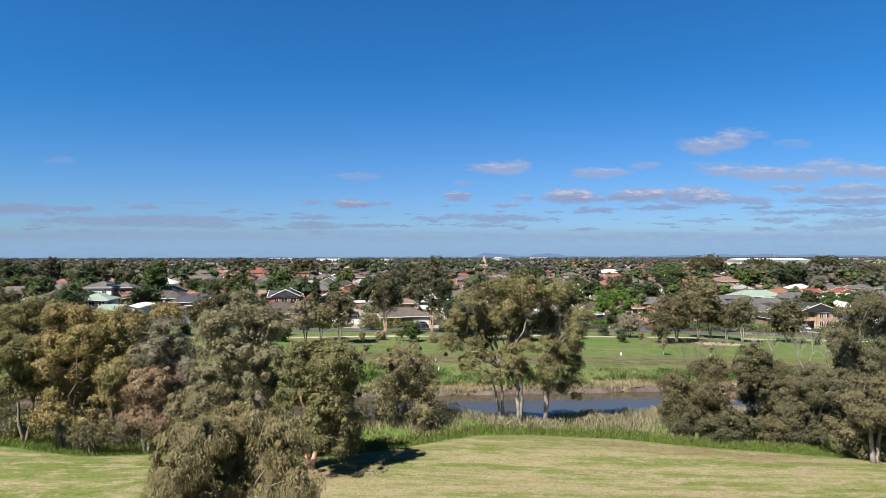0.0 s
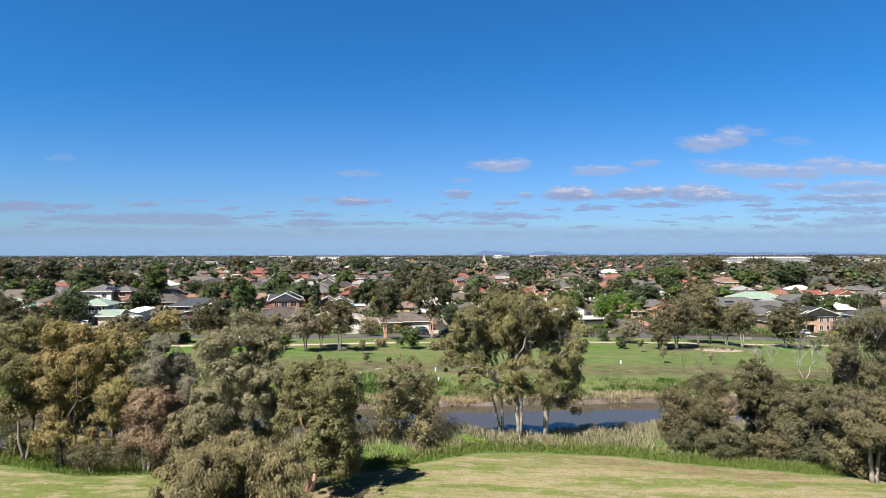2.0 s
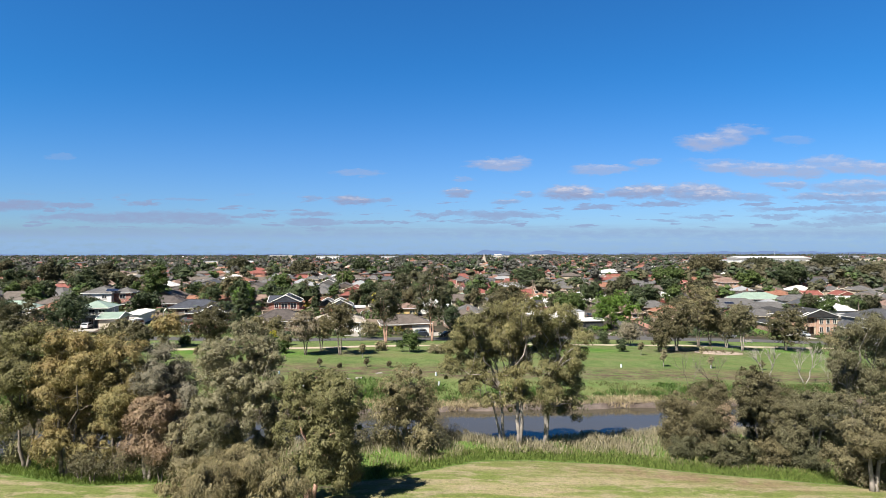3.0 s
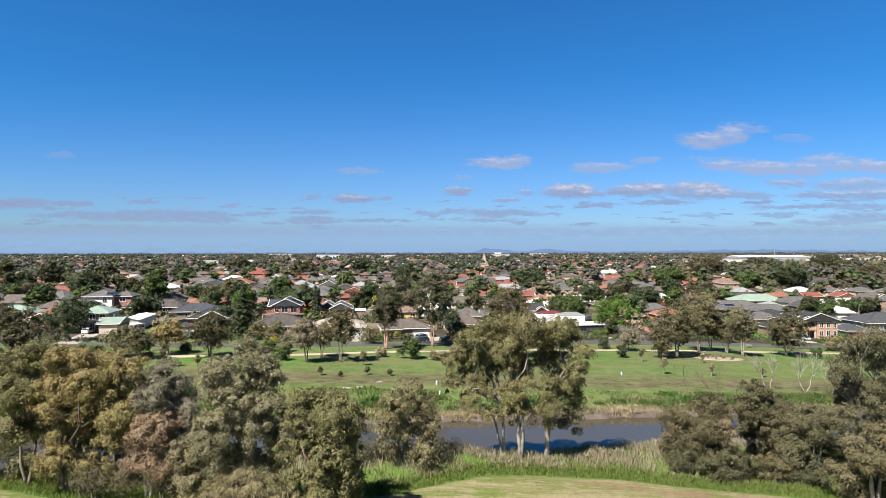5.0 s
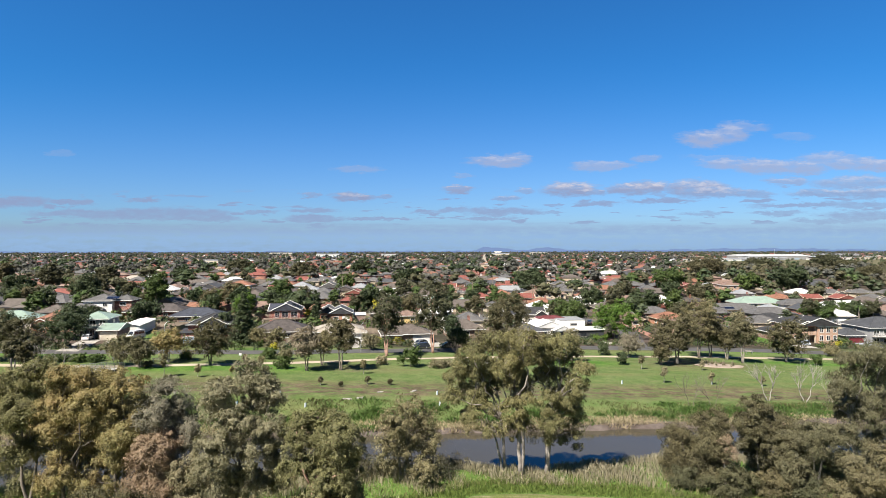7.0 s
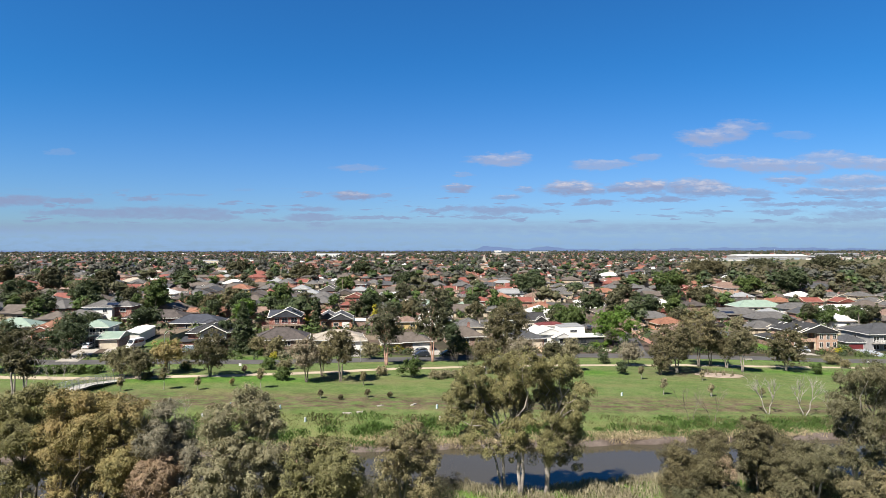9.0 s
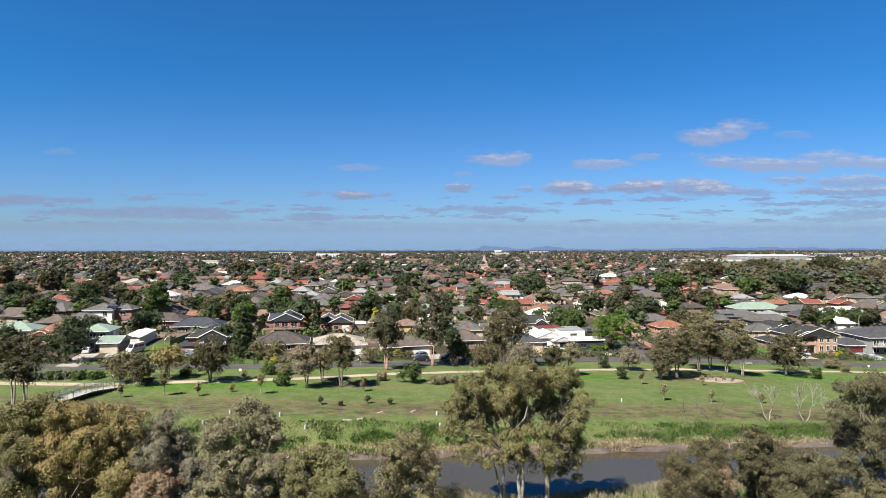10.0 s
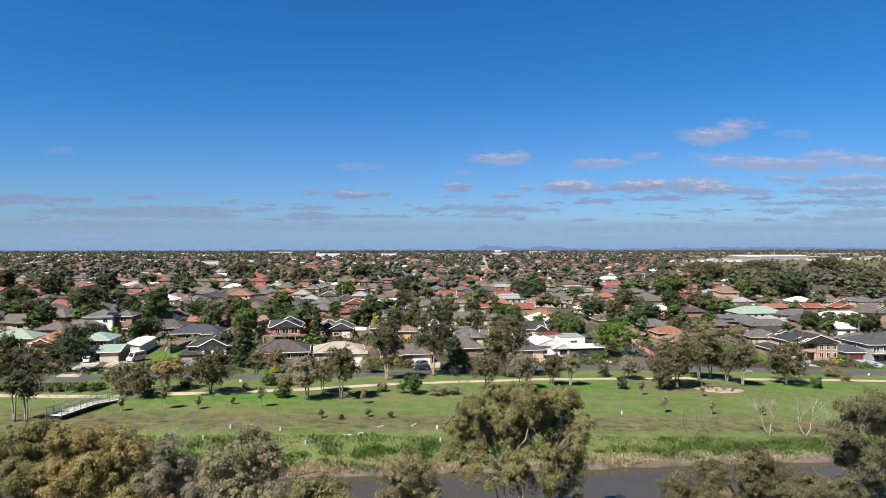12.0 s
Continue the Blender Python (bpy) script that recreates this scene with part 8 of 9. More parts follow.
def fence_line(pts, h, mat, label):
    """A close-boarded fence with posts and a capping rail."""
    a0 = Vector((*pts[0], 0))
    foot = empty("fence", pts[0][0], pts[0][1])
    z0 = foot.matrix_world.translation.z
    for a, b in zip(pts, pts[1:]):
        L = math.dist(a, b)
        n = max(1, int(L / 2.4))
        for i in range(n):
            p, q = [a[j] + (b[j] - a[j]) * i / n for j in (0, 1)], [a[j] + (b[j] - a[j]) * (i + 1) / n for j in (0, 1)]
            zp, zq = gz(*p) - z0, gz(*q) - z0
            px, py, qx, qy = p[0] - pts[0][0], p[1] - pts[0][1], q[0] - pts[0][0], q[1] - pts[0][1]
            wx, wy = (qx - px) / (L / n), (qy - py) / (L / n)
            ox, oy = -wy * 0.03, wx * 0.03
            Shape().add([(px - ox, py - oy, zp - 0.1), (qx - ox, qy - oy, zq - 0.1), (qx + ox, qy + oy, zq - 0.1), (px + ox, py + oy, zp - 0.1), (px - ox, py - oy, zp + h), (qx - ox, qy - oy, zq + h), (qx + ox, qy + oy, zq + h), (px + ox, py + oy, zp + h)],
                        [(0, 3, 2, 1), (4, 5, 6, 7), (0, 1, 5, 4), (1, 2, 6, 5), (2, 3, 7, 6), (3, 0, 4, 7)]).part("panel", mat, foot)
            Shape().box(px - 0.06, py - 0.06, zp - 0.3, px + 0.06, py + 0.06, zp + h + 0.08).part("post", mat, foot)
    return tagged(foot, label, "fence")


# ---- vehicles ----
def vehicle(name, x, y, rz, paint, label, van=False, category="car"):
    """A car or van, nose to local +x."""
    v = empty(name, x, y, gz(x, y) + 0.09, rz)
    if van:
        L, W = 5.4, 1.95
        prof = [(-2.7, 0.35), (-2.7, 1.3), (-2.62, 2.45), (-2.3, 2.6), (1.0, 2.6), (1.45, 2.45), (2.1, 1.45), (2.65, 1.2), (2.72, 0.7), (2.7, 0.35)]
        glass = [(0.95, 1.45, 2.2), (-2.4, 1.5, 2.15)]
    else:
        L, W = 4.5, 1.8
        prof = [(-2.25, 0.35), (-2.28, 0.85), (-2.15, 1.1), (-1.85, 1.5), (-1.45, 1.62), (0.1, 1.62), (0.5, 1.5), (1.15, 1.02), (2.05, 0.88), (2.27, 0.65), (2.25, 0.35)]
        glass = []
    n = len(prof)
    s = Shape()
    rows = []
    for k, t in ((-1.0, 0.0), (-0.93, 0.05), (0.93, 0.05), (1.0, 0.0)):
        top = max(z for _, z in prof)
        rows.append([(px * (0.985 if abs(k) == 1 else 1), k * W / 2 * (1 - 0.13 * max(0, (pz - 0.9)) / (top - 0.85)), pz - (0.0 if abs(k) < 1 else 0.03 * (pz > 1))) for px, pz in prof])
    verts = [q for r in rows for q in r]
    faces = [(r * n + i, r * n + i + 1, (r + 1) * n + i + 1, (r + 1) * n + i) for r in range(3) for i in range(n - 1)]
    faces += [tuple(range(n)), tuple(range(3 * n, 4 * n))[::-1], *[(r * n, (r + 1) * n, (r + 1) * n + n - 1, r * n + n - 1) for r in range(3)]]
    s.add(verts, faces).part("body", paint, v)
    if van:
        for sg in (-1, 1):
            e = sg * W / 2
            Shape().add([(0.2, e * 0.955, 1.45), (1.7, e * 0.965, 1.45), (1.2, e * 0.90, 2.25), (0.2, e * 0.90, 2.25), (0.2, e * 0.90, 1.45), (1.7, e * 0.90, 1.45), (1.2, e * 0.84, 2.25), (0.2, e * 0.84, 2.25)],
                        [(0, 1, 2, 3), (4, 7, 6, 5), (0, 3, 7, 4), (1, 5, 6, 2), (2, 6, 7, 3), (0, 4, 5, 1)]).part("side_window", GLASS, v)
            Shape().box(-2.2, min(e * 0.93, e * 0.985), 1.5, 0.0, max(e * 0.93, e * 0.985), 2.1).part("side_window", GLASS, v)
        Shape().add([(2.13, -0.8, 1.45), (2.13, 0.8, 1.45), (1.5, 0.72, 2.4), (1.5, -0.72, 2.4), (2.0, -0.8, 1.42), (2.0, 0.8, 1.42), (1.4, 0.72, 2.38), (1.4, -0.72, 2.38)],
                    [(0, 1, 2, 3), (4, 7, 6, 5), (0, 3, 7, 4), (1, 5, 6, 2), (2, 6, 7, 3), (0, 4, 5, 1)]).part("windscreen", GLASS, v)
        wheels, lights = ((1.75, 0.36), (-1.75, 0.36)), (2.68, 0.85)
    else:
        for sg in (-1, 1):
            e = sg * W / 2
            Shape().add([(-1.75, e * 0.965, 1.08), (0.95, e * 0.97, 1.06), (0.4, e * 0.915, 1.47), (-1.45, e * 0.915, 1.5), (-1.75, e * 0.9, 1.08), (0.95, e * 0.9, 1.06), (0.4, e * 0.85, 1.47), (-1.45, e * 0.85, 1.5)],
                        [(0, 1, 2, 3), (4, 7, 6, 5), (0, 3, 7, 4), (1, 5, 6, 2), (2, 6, 7, 3), (0, 4, 5, 1)]).part("side_window", GLASS, v)
        for xs in ((1.17, 1.05, 0.56, 1.5), (-2.17, 1.12, -1.88, 1.5)):
            a, az, b, bz = xs
            d = 0.03 if a > 0 else -0.03
            Shape().add([(a + d, -0.76, az), (a + d, 0.76, az), (b + d, 0.68, bz), (b + d, -0.68, bz), (a - d, -0.76, az - 0.03), (a - d, 0.76, az - 0.03), (b - d, 0.68, bz - 0.03), (b - d, -0.68, bz - 0.03)],
                        [(0, 1, 2, 3), (4, 7, 6, 5), (0, 3, 7, 4), (1, 5, 6, 2), (2, 6, 7, 3), (0, 4, 5, 1)]).part("windscreen" if a > 0 else "rear_window", GLASS, v)
        wheels, lights = ((1.4, 0.33), (-1.4, 0.33)), (2.2, 0.72)
    for wx, wr in wheels:
        for sg in (-1, 1):
            y0 = sg * (W / 2 - 0.11)
            w = Shape().tube([(wx, y0 - 0.11, wr), (wx, y0 + 0.11, wr)], [wr, wr], 14).part("wheel", TYRE, v)
            Shape().tube([(wx, y0 + sg * 0.105, wr), (wx, y0 + sg * 0.125, wr)], [wr * 0.6, wr * 0.55], 10).part("rim", STEEL, w)
    for sg in (-1, 1):
        Shape().box(lights[0] - 0.08, sg * 0.62 - 0.16, lights[1] - 0.08, lights[0] + 0.06, sg * 0.62 + 0.16, lights[1] + 0.08).part("headlight", WHITE, v)
        Shape().box(-L / 2 - 0.06, sg * 0.7 - 0.1, 0.8, -L / 2 + 0.06, sg * 0.7 + 0.1, 1.0).part("tail_light", RED_PAINT, v)
    return tagged(v, label, category)


def car_paint(name, col):
    return surface(name, col, 0.25, 0.05, 1.0, 8.0, relief=0.0, spec=0.6)


def street_life():
    white, silver, dark, grey = car_paint("car_white", (0.8, 0.8, 0.8)), car_paint("car_silver", (0.38, 0.42, 0.46)), car_paint("car_dark", (0.03, 0.035, 0.045)), car_paint("car_grey", (0.16, 0.17, 0.18))
    vehicle("van", -87.0, 169.0, 254, white, "white high-roofed van parked on the grass", True, "van")
    vehicle("car", -7.0, 174.5, 215, grey, "grey four-wheel drive parked in a driveway")
    vehicle("car", 121.5, 201.3, 262, silver, "silver four-wheel drive parked before the brick house")
    vehicle("car", -6.4, 168.6, 196, dark, "dark car parked at the kerb")
    vehicle("car", 1.1, 171.8, 196, dark, "dark car parked in tree shade")
    vehicle("car", -98.5, 165.8, 100, white, "white car under the balcony")
    vehicle("car", 58.8, 241.7, 80, dark, "dark car standing in a driveway")
    vehicle("van", 204.1, 305.7, 250, white, "white truck-like van outside a house", True, "van")
    vehicle("car", 90.6, 190.4, 2, grey, "grey car parked under the street gums")
    drive([(-90.3, 167.8), (-87.2, 159.7), (-82.6, 152.2)], 3.4, CONCRETE, "pale concrete driveway in front of the garage")
    drive([(-98.3, 167.8), (-95.6, 159.7), (-90.2, 142.9)], 2.4, CONCRETE, "pale concrete driveway by the two-storey house")
    drive([(-23.7, 181.9), (-24.6, 173.1), (-25.4, 164.5)], 2.2, CONCRETE, "pale concrete driveway of the cream house")
    drive([(-4.3, 182.5), (-3.4, 178.2), (-2.1, 172.5)], 2.6, CONCRETE, "concrete driveway of the pink brick house")
    drive([(117.6, 205.0), (118.7, 200.1), (119.2, 194.2)], 3.2, CONCRETE, "pale concrete driveway below the brick steps")
    drive([(147.2, 211.5), (146.3, 205.0), (144.6, 195.8)], 3.0, surface("concrete_blue", (0.34, 0.38, 0.44), 0.8, 0.12), "blue-grey concrete driveway to the red garage")
    drive([(30.7, 194.2), (31.3, 188.8), (32.3, 183.7)], 1.8, surface("paving_orange", (0.52, 0.36, 0.24), 0.85, 0.15), "orange paved driveway to the beige door")
    drive([(48.6, 198.5), (51.8, 192.0), (56.1, 189.3)], 2.2, CONCRETE, "concrete driveway beside the hedge")
    fence_line([(-88.5, 200.1), (-76.1, 201.8)], 1.8, FENCE_GREY, "tall grey metal fence at the back of a lawn")
    fence_line([(106.3, 207.1), (111.7, 226.6), (112.2, 250.3)], 1.6, FENCE_GREY, "dark metal fence beside a grassy block")
    fence_line([(71.7, 205.0), (72.3, 230.9)], 1.3, surface("pink_render", (0.55, 0.30, 0.24), 0.8, 0.12), "low pink wall beside the side street")
    fence_line([(-58.2, 183.1), (-38.8, 187.7)], 1.7, TIMBER, "brown paling fence behind a house")
    fence_line([(-19.4, 195.3), (-2.2, 198.5)], 1.7, TIMBER, "brown paling fence behind a house")
    fence_line([(-65.2, 185.4), (-64.7, 200.7)], 1.7, TIMBER, "brown paling fence between gardens")
    # clipped hedge and garden balls
    for i, (x, y, h, w, leaf, lab) in enumerate(((49.6, 196.4, 2.4, 3.6, LEAF_BRIGHT, "bright clipped hedge before the modern house"), (53.1, 199.6, 2.4, 3.6, LEAF_BRIGHT, "bright clipped hedge before the modern house"), (56.1, 203.4, 2.4, 3.6, LEAF_BRIGHT, "bright clipped hedge before the modern house"),
                                                 (132.5, 200.7, 2.0, 3.0, LEAF_YELLOW, "rounded yellow-green garden shrub"), (137.6, 205.0, 2.6, 3.6, LEAF_GREEN, "rounded green garden shrub by steps"), (135.9, 207.7, 3.0, 3.6, LEAF_GREEN, "rounded green garden shrub by steps"),
                                                 (-13.4, 176.7, 2.4, 3.0, LEAF_YELLOW, "rounded yellow-green shrub before a brick house"), (-10.3, 174.4, 2.2, 2.8, LEAF_DARK, "rounded dark shrub before a brick house"), (-16.9, 175.1, 2.4, 3.4, LEAF_GREEN, "rounded green shrub before a brick house"),
                                                 (-19.7, 171.2, 3.0, 3.6, LEAF_YELLOW, "yellow-green shrub beside a driveway"), (-45.1, 158.1, 1.8, 2.2, LEAF_YELLOW, "small yellow-green garden shrub"), (-43.0, 158.6, 2.4, 2.0, LEAF_GREY, "pale green garden shrub"),
                                                 (4.1, 185.4, 2.6, 1.6, LEAF_YELLOW, "narrow yellow conifer beside steps"), (7.1, 186.1, 2.4, 1.4, LEAF_YELLOW, "narrow yellow conifer beside steps"), (-41.6, 262.6, 3.0, 2.6, LEAF_BRIGHT, "bright green clipped shrub"))):
        tree("shrub", x, y, [(0.0, 0.0, h * 0.3)], [(0.0, 0.0, h * 0.5, w * 0.5, w * 0.5, h * 0.48), (w * 0.18, 0, h * 0.4, w * 0.36, w * 0.4, h * 0.38)], leaf, BARK_GREY, 700 + i, lab, int(30 + w * h * 4), 14, 0.32, 0.22, 0.08, 0.2, 4, "shrub", "clipped shrubs")
    # the tall dark conifer and cypresses
    for i, (x, y, h, w) in enumerate(((-55.7, 166.5, 15.0, 9.0), (-46.9, 219.0, 13.0, 3.4), (-38.9, 262.6, 6.0, 2.6), (-35.7, 268.1, 6.5, 3.0))):
        rng = np.random.default_rng(740 + i)
        blobs = []
        for q in np.linspace(0.1, 0.9, 9):
            rad = w * 0.5 * (1.02 - q) ** 0.8
            for a in range(4):
                th = a * 1.57 + q * 9
                blobs.append((math.cos(th) * rad * 0.5, math.sin(th) * rad * 0.5, h * q, rad * 0.62, rad * 0.62, h * 0.055))
        tree("conifer", x, y, [(0.0, 0.0, h * 0.9)], blobs, LEAF_DARK, BARK_GREY, 745 + i, "dark green pointed conifer in a garden", int(60 + w * h * 3.2), 18, 0.42, 0.3, 0.22, 0.1, 0, "conifer", "dark conifers", slim=0.3)
    # palms
    for i, (x, y, h) in enumerate(((13.5, 243.8, 7.0), (-101.1, 280.5, 9.0), (186.2, 268.7, 8.0), (180.9, 277.1, 7.0), (66.4, 353.2, 7.0), (-88.5, 221.2, 6.5), (126.2, 320.8, 6.0))):
        rng = np.random.default_rng(760 + i)
        foot = empty("palm", x, y, gz(x, y) - 0.1)
        Shape().tube(bend(rng, (0.0, 0.0, 0), (0.2, 0.0, h), 5, 0.02), [0.34, 0.3, 0.28, 0.28, 0.3, 0.32], 8).part("trunk", BARK_GREY, foot, smooth_shade=True)
        q = []
        for k in range(34):
            a, up = rng.uniform(0.0, 6.3), rng.uniform(-0.2, 1.0)
            prev = Vector((0.2, 0.0, h))
            d = Vector((math.cos(a), math.sin(a), up))
            side = Vector((-math.sin(a), math.cos(a), 0))
            for sgm in range(4):
                d.z -= 0.42
                nxt = prev + d.normalized() * 0.75
                w0, w1 = 0.26 * (1 - sgm / 5), 0.26 * (1 - (sgm + 1) / 5)
                q += [tuple(prev - side * w0), tuple(prev + side * w0), tuple(nxt + side * w1 + Vector((0.0, 0.0, -0.05))), tuple(nxt - side * w1 + Vector((0.0, 0.0, -0.05)))]
                prev = nxt
        quad_mesh("fronds", np.array(q), LEAF_GREEN, foot)
        tagged(foot, "garden palm with an arching crown of fronds", "palm", "palms")


# ---- things on the river flat ----
def flat_things():
    guard = surface("guard_sleeve", (0.72, 0.76, 0.80), 0.5, 0.06)
    cap = surface("guard_blue", (0.10, 0.35, 0.60), 0.5, 0.1)
    for i, (x, y) in enumerate(((-38.0, 106.0), (-35.4, 101.8), (-29.0, 105.4), (-23.8, 102.1), (-1.4, 109.1), (-41.3, 102.1), (-0.8, 104.3), (36.5, 123.2), (-50.5, 100.5), (55.8, 125.0))):
        t = empty("tree_guard", x, y)
        s = Shape()
        r = 0.14
        ring = [(math.cos(a) * r, math.sin(a) * r) for a in np.linspace(0, 2 * math.pi, 9)[:-1]]
        s.add([(a, b, -0.05) for a, b in ring] + [(a * 1.05, b * 1.05, 0.68) for a, b in ring] + [(a * 0.9, b * 0.9, 0.68) for a, b in ring] + [(a * 0.85, b * 0.85, -0.05) for a, b in ring],
              [(j * 8 + k, j * 8 + (k + 1) % 8, (j + 1) * 8 + (k + 1) % 8, (j + 1) * 8 + k) for j in range(3) for k in range(8)])
        s.part("sleeve", guard, t)
        Shape().box(0.15, -0.03, -0.1, 0.19, 0.03, 0.8).part("stake", cap, t)
        tagged(t, "white plastic tree guard with blue stake on lawn", "tree guard", "tree guards")
    for i, (x, y, w) in enumerate(((-17.1, 105.0, 0.9), (-14.9, 105.7, 0.7), (-11.8, 109.6, 0.7), (-5.7, 111.0, 0.9))):
        t = Shape().add([(-w, -0.3, -0.1), (w, -0.25, -0.1), (w * 0.9, 0.3, -0.1), (-w * 0.85, 0.28, -0.1), (-w * 0.9, -0.25, 0.14), (w * 0.92, -0.2, 0.12), (w * 0.8, 0.24, 0.13), (-w * 0.8, 0.22, 0.15)],
                        [(0, 3, 2, 1), (4, 5, 6, 7), (0, 1, 5, 4), (1, 2, 6, 5), (2, 3, 7, 6), (3, 0, 4, 7)]).part("stone_slab", CONCRETE)
        t.matrix_world = pose(x, y, gz(x, y), 0, 0, 20 * i)
        tagged(t, "pale flat stone slab lying in the grass", "stone")
    # mulched bed with stakes
    rng = np.random.default_rng(91)
    c, n = (69.7, 151.7), 40
    verts, faces = [(c[0], c[1], gz(*c) + 0.16)], []
    for j, q in enumerate((0.6, 0.93, 1.0)):
        for k in range(n):
            a = 2 * math.pi * k / n
            r = q * (1 + 0.06 * math.sin(3 * a + 1) + 0.03 * math.sin(7 * a))
            x, y = c[0] + 6.2 * r * math.cos(a), c[1] + 3.6 * r * math.sin(a)
            verts.append((x, y, gz(x, y) + (0.16, 0.12, -0.08)[j]))
    faces += [(0, 1 + k, 1 + (k + 1) % n) for k in range(n)]
    faces += [(1 + j * n + k, 1 + (j + 1) * n + k, 1 + (j + 1) * n + (k + 1) % n, 1 + j * n + (k + 1) % n) for j in range(2) for k in range(n)]
    bed = raw_mesh("mulch_bed", verts, faces, surface("mulch", (0.31, 0.25, 0.205), 0.95, 0.22, 0.6, 9.0, relief=0.4))
    tagged(bed, "oval bed of pale mulch on the lawn", "garden bed")
    for k in range(12):
        a = k * 2.4
        x, y = c[0] + 5.0 * math.sqrt((k + 1) / 13) * math.cos(a), c[1] + 2.8 * math.sqrt((k + 1) / 13) * math.sin(a)
        t = empty("staked_seedling", x, y, gz(x, y) + 0.1)
        Shape().tube([(0, 0, -0.2), (0, 0, 1.5)], [0.035, 0.03], 5).part("stake", TIMBER, t)
        v, _ = leaf_cloud(np.random.default_rng(900 + k), [(0.15, 0, 0.4, 0.22, 0.22, 0.3)], 8, 8, 0.2, 0.12)
        quad_mesh("seedling", v, LEAF_BROWN, t, sides=3)
        tagged(t, "small seedling tied to a timber stake", "seedling", "staked seedlings")
    # benches
    for x, y, rz in ((-63.5, 132.6, 14), (91.4, 179.3, 2)):
        t = empty("bench", x, y, None, rz)
        for k in range(3):
            Shape().box(-1.1, -0.25 + 0.17 * k, 0.42, 1.1, -0.11 + 0.17 * k, 0.47).part("seat_slat", CONCRETE, t)
        for k in range(2):
            Shape().box(-1.1, 0.27, 0.56 + 0.2 * k, 1.1, 0.31, 0.70 + 0.2 * k).part("back_slat", CONCRETE, t)
        for u in (-0.85, 0.85):
            Shape().box(u - 0.05, -0.22, -0.15, u + 0.05, 0.27, 0.415).part("leg", STEEL, t)
            Shape().box(u - 0.04, 0.22, 0.42, u + 0.04, 0.268, 0.96).part("back_post", STEEL, t)
        tagged(t, "pale slatted park bench beside the path", "bench", "benches")
    # path signs
    for x, y in ((-70.6, 127.8), (-47.1, 138.3), (125.6, 177.0)):
        t = empty("path_sign", x, y)
        Shape().tube([(0, 0, -0.2), (0, 0, 1.5)], [0.05, 0.05], 6).part("post", STEEL, t)
        Shape().box(-0.3, -0.04, 1.0, 0.3, -0.055, 1.6).part("plate", WHITE, t)
        tagged(t, "small white sign on a steel post", "sign", "path signs")
    # footbridge
    a, b, w = Vector((-70.2, 107.4)), Vector((-67.3, 123.6)), 1.5
    za, zb = gz(-68.5, 112) + 0.9, gz(b.x, b.y) + 0.1
    t = empty("footbridge", a.x, a.y, 0)
    way = (b - a).normalized()
    side = Vector((way.y, -way.x))

    def spot(s, off, z):
        p = a + way * s + side * off
        return (p.x - a.x, p.y - a.y, z)
    L = (b - a).length
    zz = lambda s: za + (zb - za) * max(0, (s - 8)) / (L - 8)
    n = 70
    for k in range(n):
        s0, s1 = L * k / n + 0.015, L * (k + 1) / n - 0.015
        Shape().add([spot(s0, -w, zz(s0) - 0.08), spot(s0, w, zz(s0) - 0.08), spot(s1, w, zz(s1) - 0.08), spot(s1, -w, zz(s1) - 0.08), spot(s0, -w, zz(s0)), spot(s0, w, zz(s0)), spot(s1, w, zz(s1)), spot(s1, -w, zz(s1))],
                    [(0, 3, 2, 1), (4, 5, 6, 7), (0, 1, 5, 4), (1, 2, 6, 5), (2, 3, 7, 6), (3, 0, 4, 7)]).part("plank", DECK_PALE, t)
    for off in (-w * 0.8, w * 0.8):
        Shape().tube([spot(0, off, zz(0) - 0.3), spot(8, off, zz(8) - 0.3), spot(L, off, zz(L) - 0.3)], [0.22] * 3, 4).part("beam", CHARCOAL, t)
    for off in (-w, w):
        for k in range(12):
            s = L * k / 11
            Shape().tube([spot(s, off, zz(s) - 0.35), spot(s, off, zz(s) + 1.3)], [0.06, 0.06], 6).part("post", STEEL, t)
        for hgt, r in ((1.25, 0.05), (0.25, 0.035)):
            Shape().tube([spot(0, off, zz(0) + hgt), spot(8, off, zz(8) + hgt), spot(L, off, zz(L) + hgt)], [r] * 3, 6).part("rail", STEEL, t)
        for k in range(100):
            s = L * (k + 0.5) / 100
            Shape().tube([spot(s, off, zz(s) + 0.25), spot(s, off, zz(s) + 1.25)], [0.018, 0.018], 3).part("baluster", STEEL, t)
    for s in (1.5, 6, 10.5):
        p = a + way * s
        g = gz(p.x, p.y)
        for off in (-w * 0.8, w * 0.8):
            q = spot(s, off, 0)
            Shape().tube([(q[0], q[1], g - 0.5), (q[0], q[1], zz(s) - 0.3)], [0.15, 0.15], 8).part("pier", CHARCOAL, t)
    tagged(t, "grey footbridge with steel railings over the bank", "footbridge")


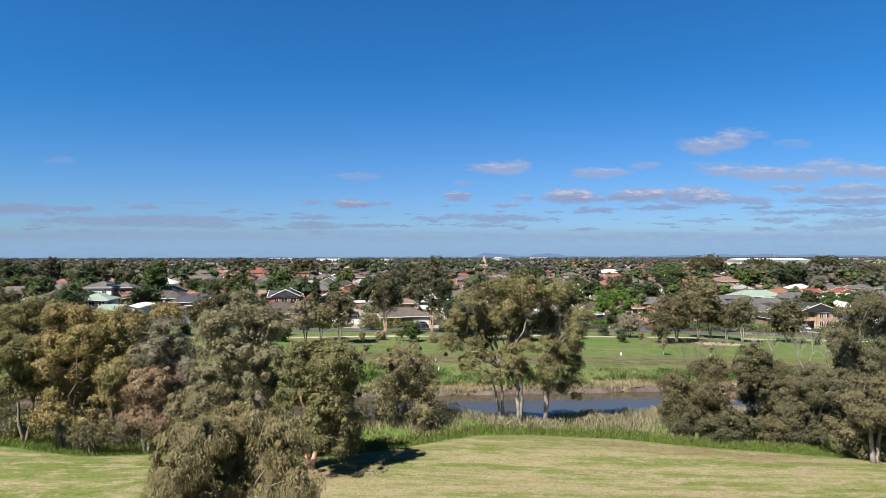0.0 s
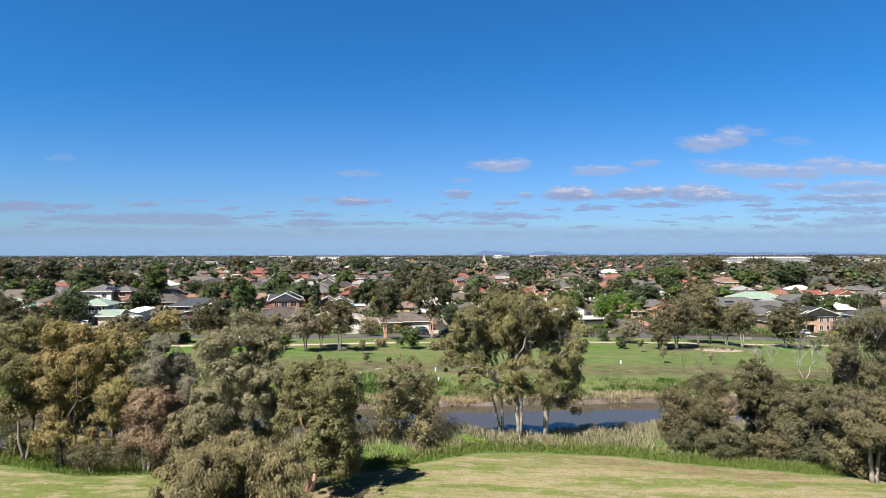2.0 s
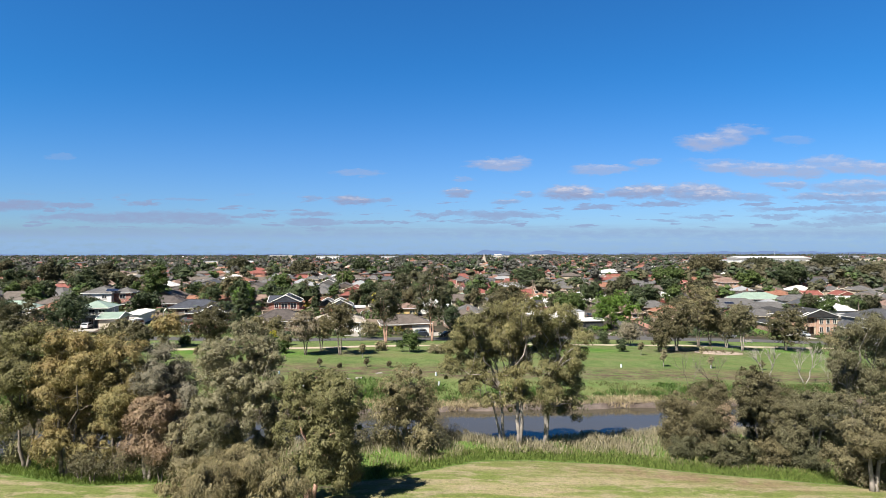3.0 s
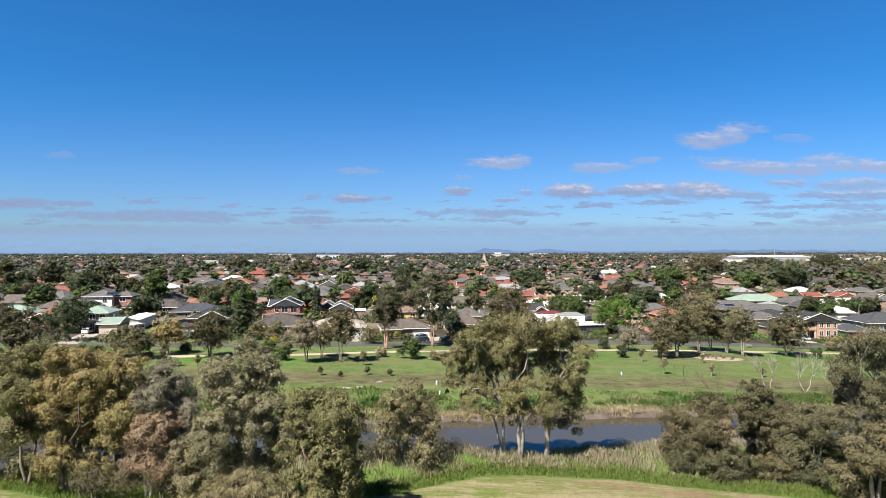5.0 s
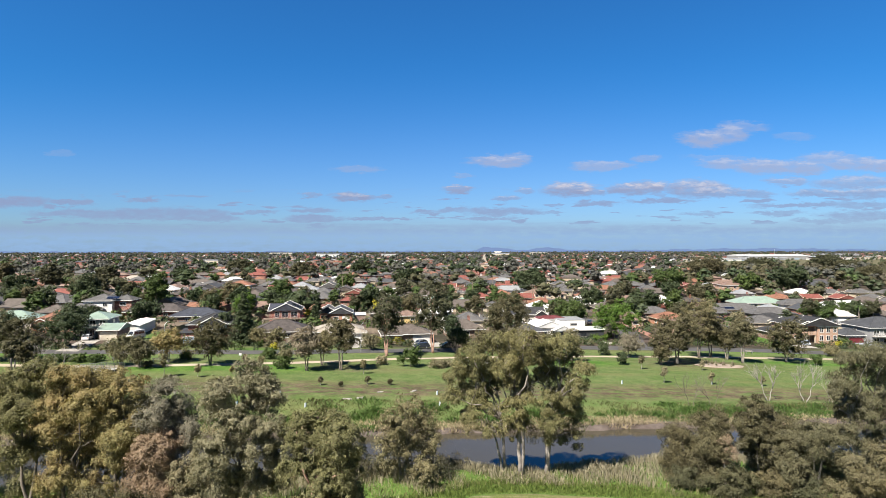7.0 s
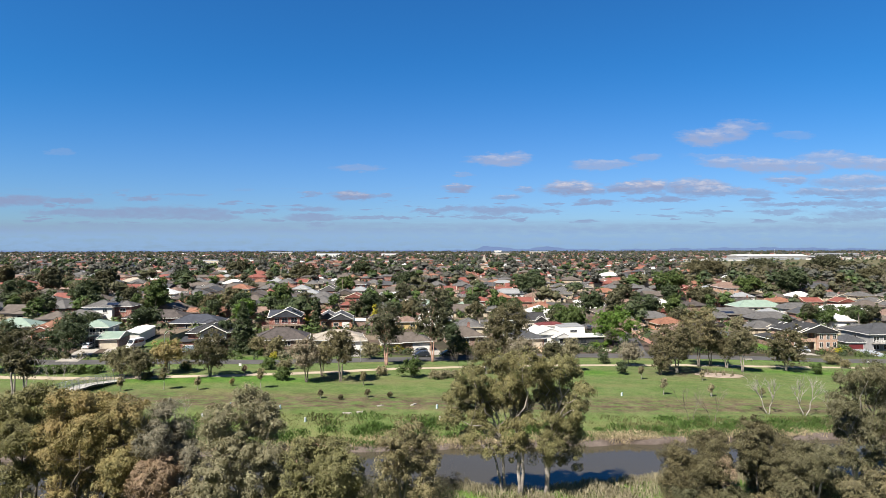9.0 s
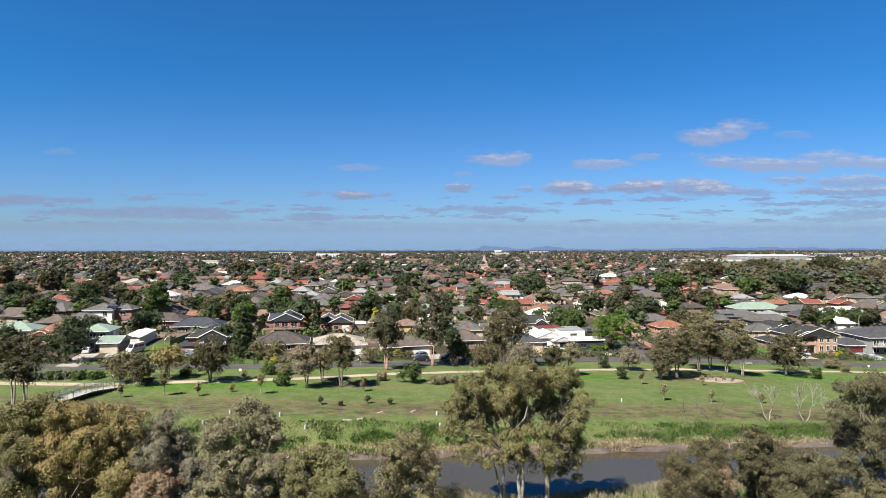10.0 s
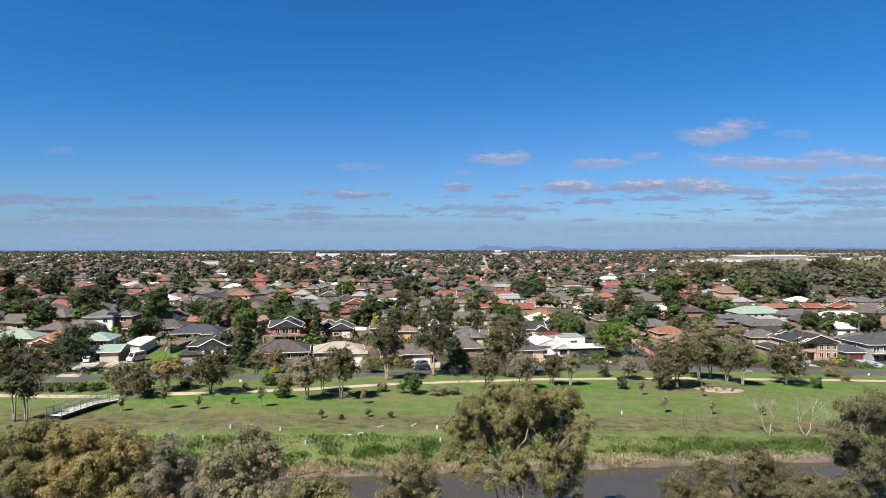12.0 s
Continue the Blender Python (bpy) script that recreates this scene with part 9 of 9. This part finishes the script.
def poles():
    steel = STEEL
    for x, y in ((-21.7, 156.2), (33.2, 174.7), (102.3, 183.7), (-67.9, 145.5)):
        t = empty("street_lamp", x, y)
        Shape().tube([(0.0, 0.0, -0.3), (0.0, 0.0, 6.8), (0.3, 0.5, 7.4), (0.4, 1.3, 7.5)], [0.09, 0.06, 0.05, 0.045], 8).part("pole", steel, t)
        Shape().box(0.3, 1.2, 7.42, 0.52, 1.8, 7.52).part("lantern", CONCRETE, t)
        tagged(t, "thin grey steel street lamp by the road", "street lamp", "street lamps")
    spots = [(-132, 486), (-100, 486), (-68, 440), (-36, 452), (0, 444), (36, 436), (72, 428), (-135, 372), (-62, 368), (16, 330), (48, 322), (-20, 338), (-88, 300), (108, 352), (150, 345), (-180, 420), (-220, 360)]
    for i, (x, y) in enumerate(spots):
        t = empty("power_pole", x, y)
        Shape().tube([(0, 0, -0.5), (0, 0, 11.0)], [0.2, 0.14], 7).part("pole", TIMBER, t)
        Shape().box(-1.2, -0.08, 10.2, 1.2, 0.08, 10.4).part("crossarm", TIMBER, t)
        Shape().box(-0.9, -0.07, 9.2, 0.9, 0.07, 9.36).part("crossarm", TIMBER, t)
        for u in (-1.05, -0.4, 0.4, 1.05):
            Shape().tube([(u, 0, 10.4), (u, 0, 10.62)], [0.06, 0.04], 6).part("insulator", CONCRETE, t)
        tagged(t, "timber power pole with two crossarms", "power pole", "power poles")
    runs = [spots[2:7], spots[9:11], [spots[11], spots[9]]]
    for run in runs:
        for p, q in zip(run, run[1:]):
            for u in (-1.0, 1.0):
                pts = []
                for k in range(9):
                    s = k / 8
                    x, y = p[0] + (q[0] - p[0]) * s, p[1] + (q[1] - p[1]) * s
                    z = (gz(*p) + 10.55) * (1 - s) + (gz(*q) + 10.55) * s - 0.9 * 4 * s * (1 - s)
                    pts.append((x + u, y, z))
                tagged(Shape().tube(pts, [0.035] * 9, 4).part("power_line", CHARCOAL), "dark overhead wire between power poles", "power line", "power lines")


side_streets()
gardens()
front_gardens()
street_life()
flat_things()
poles()
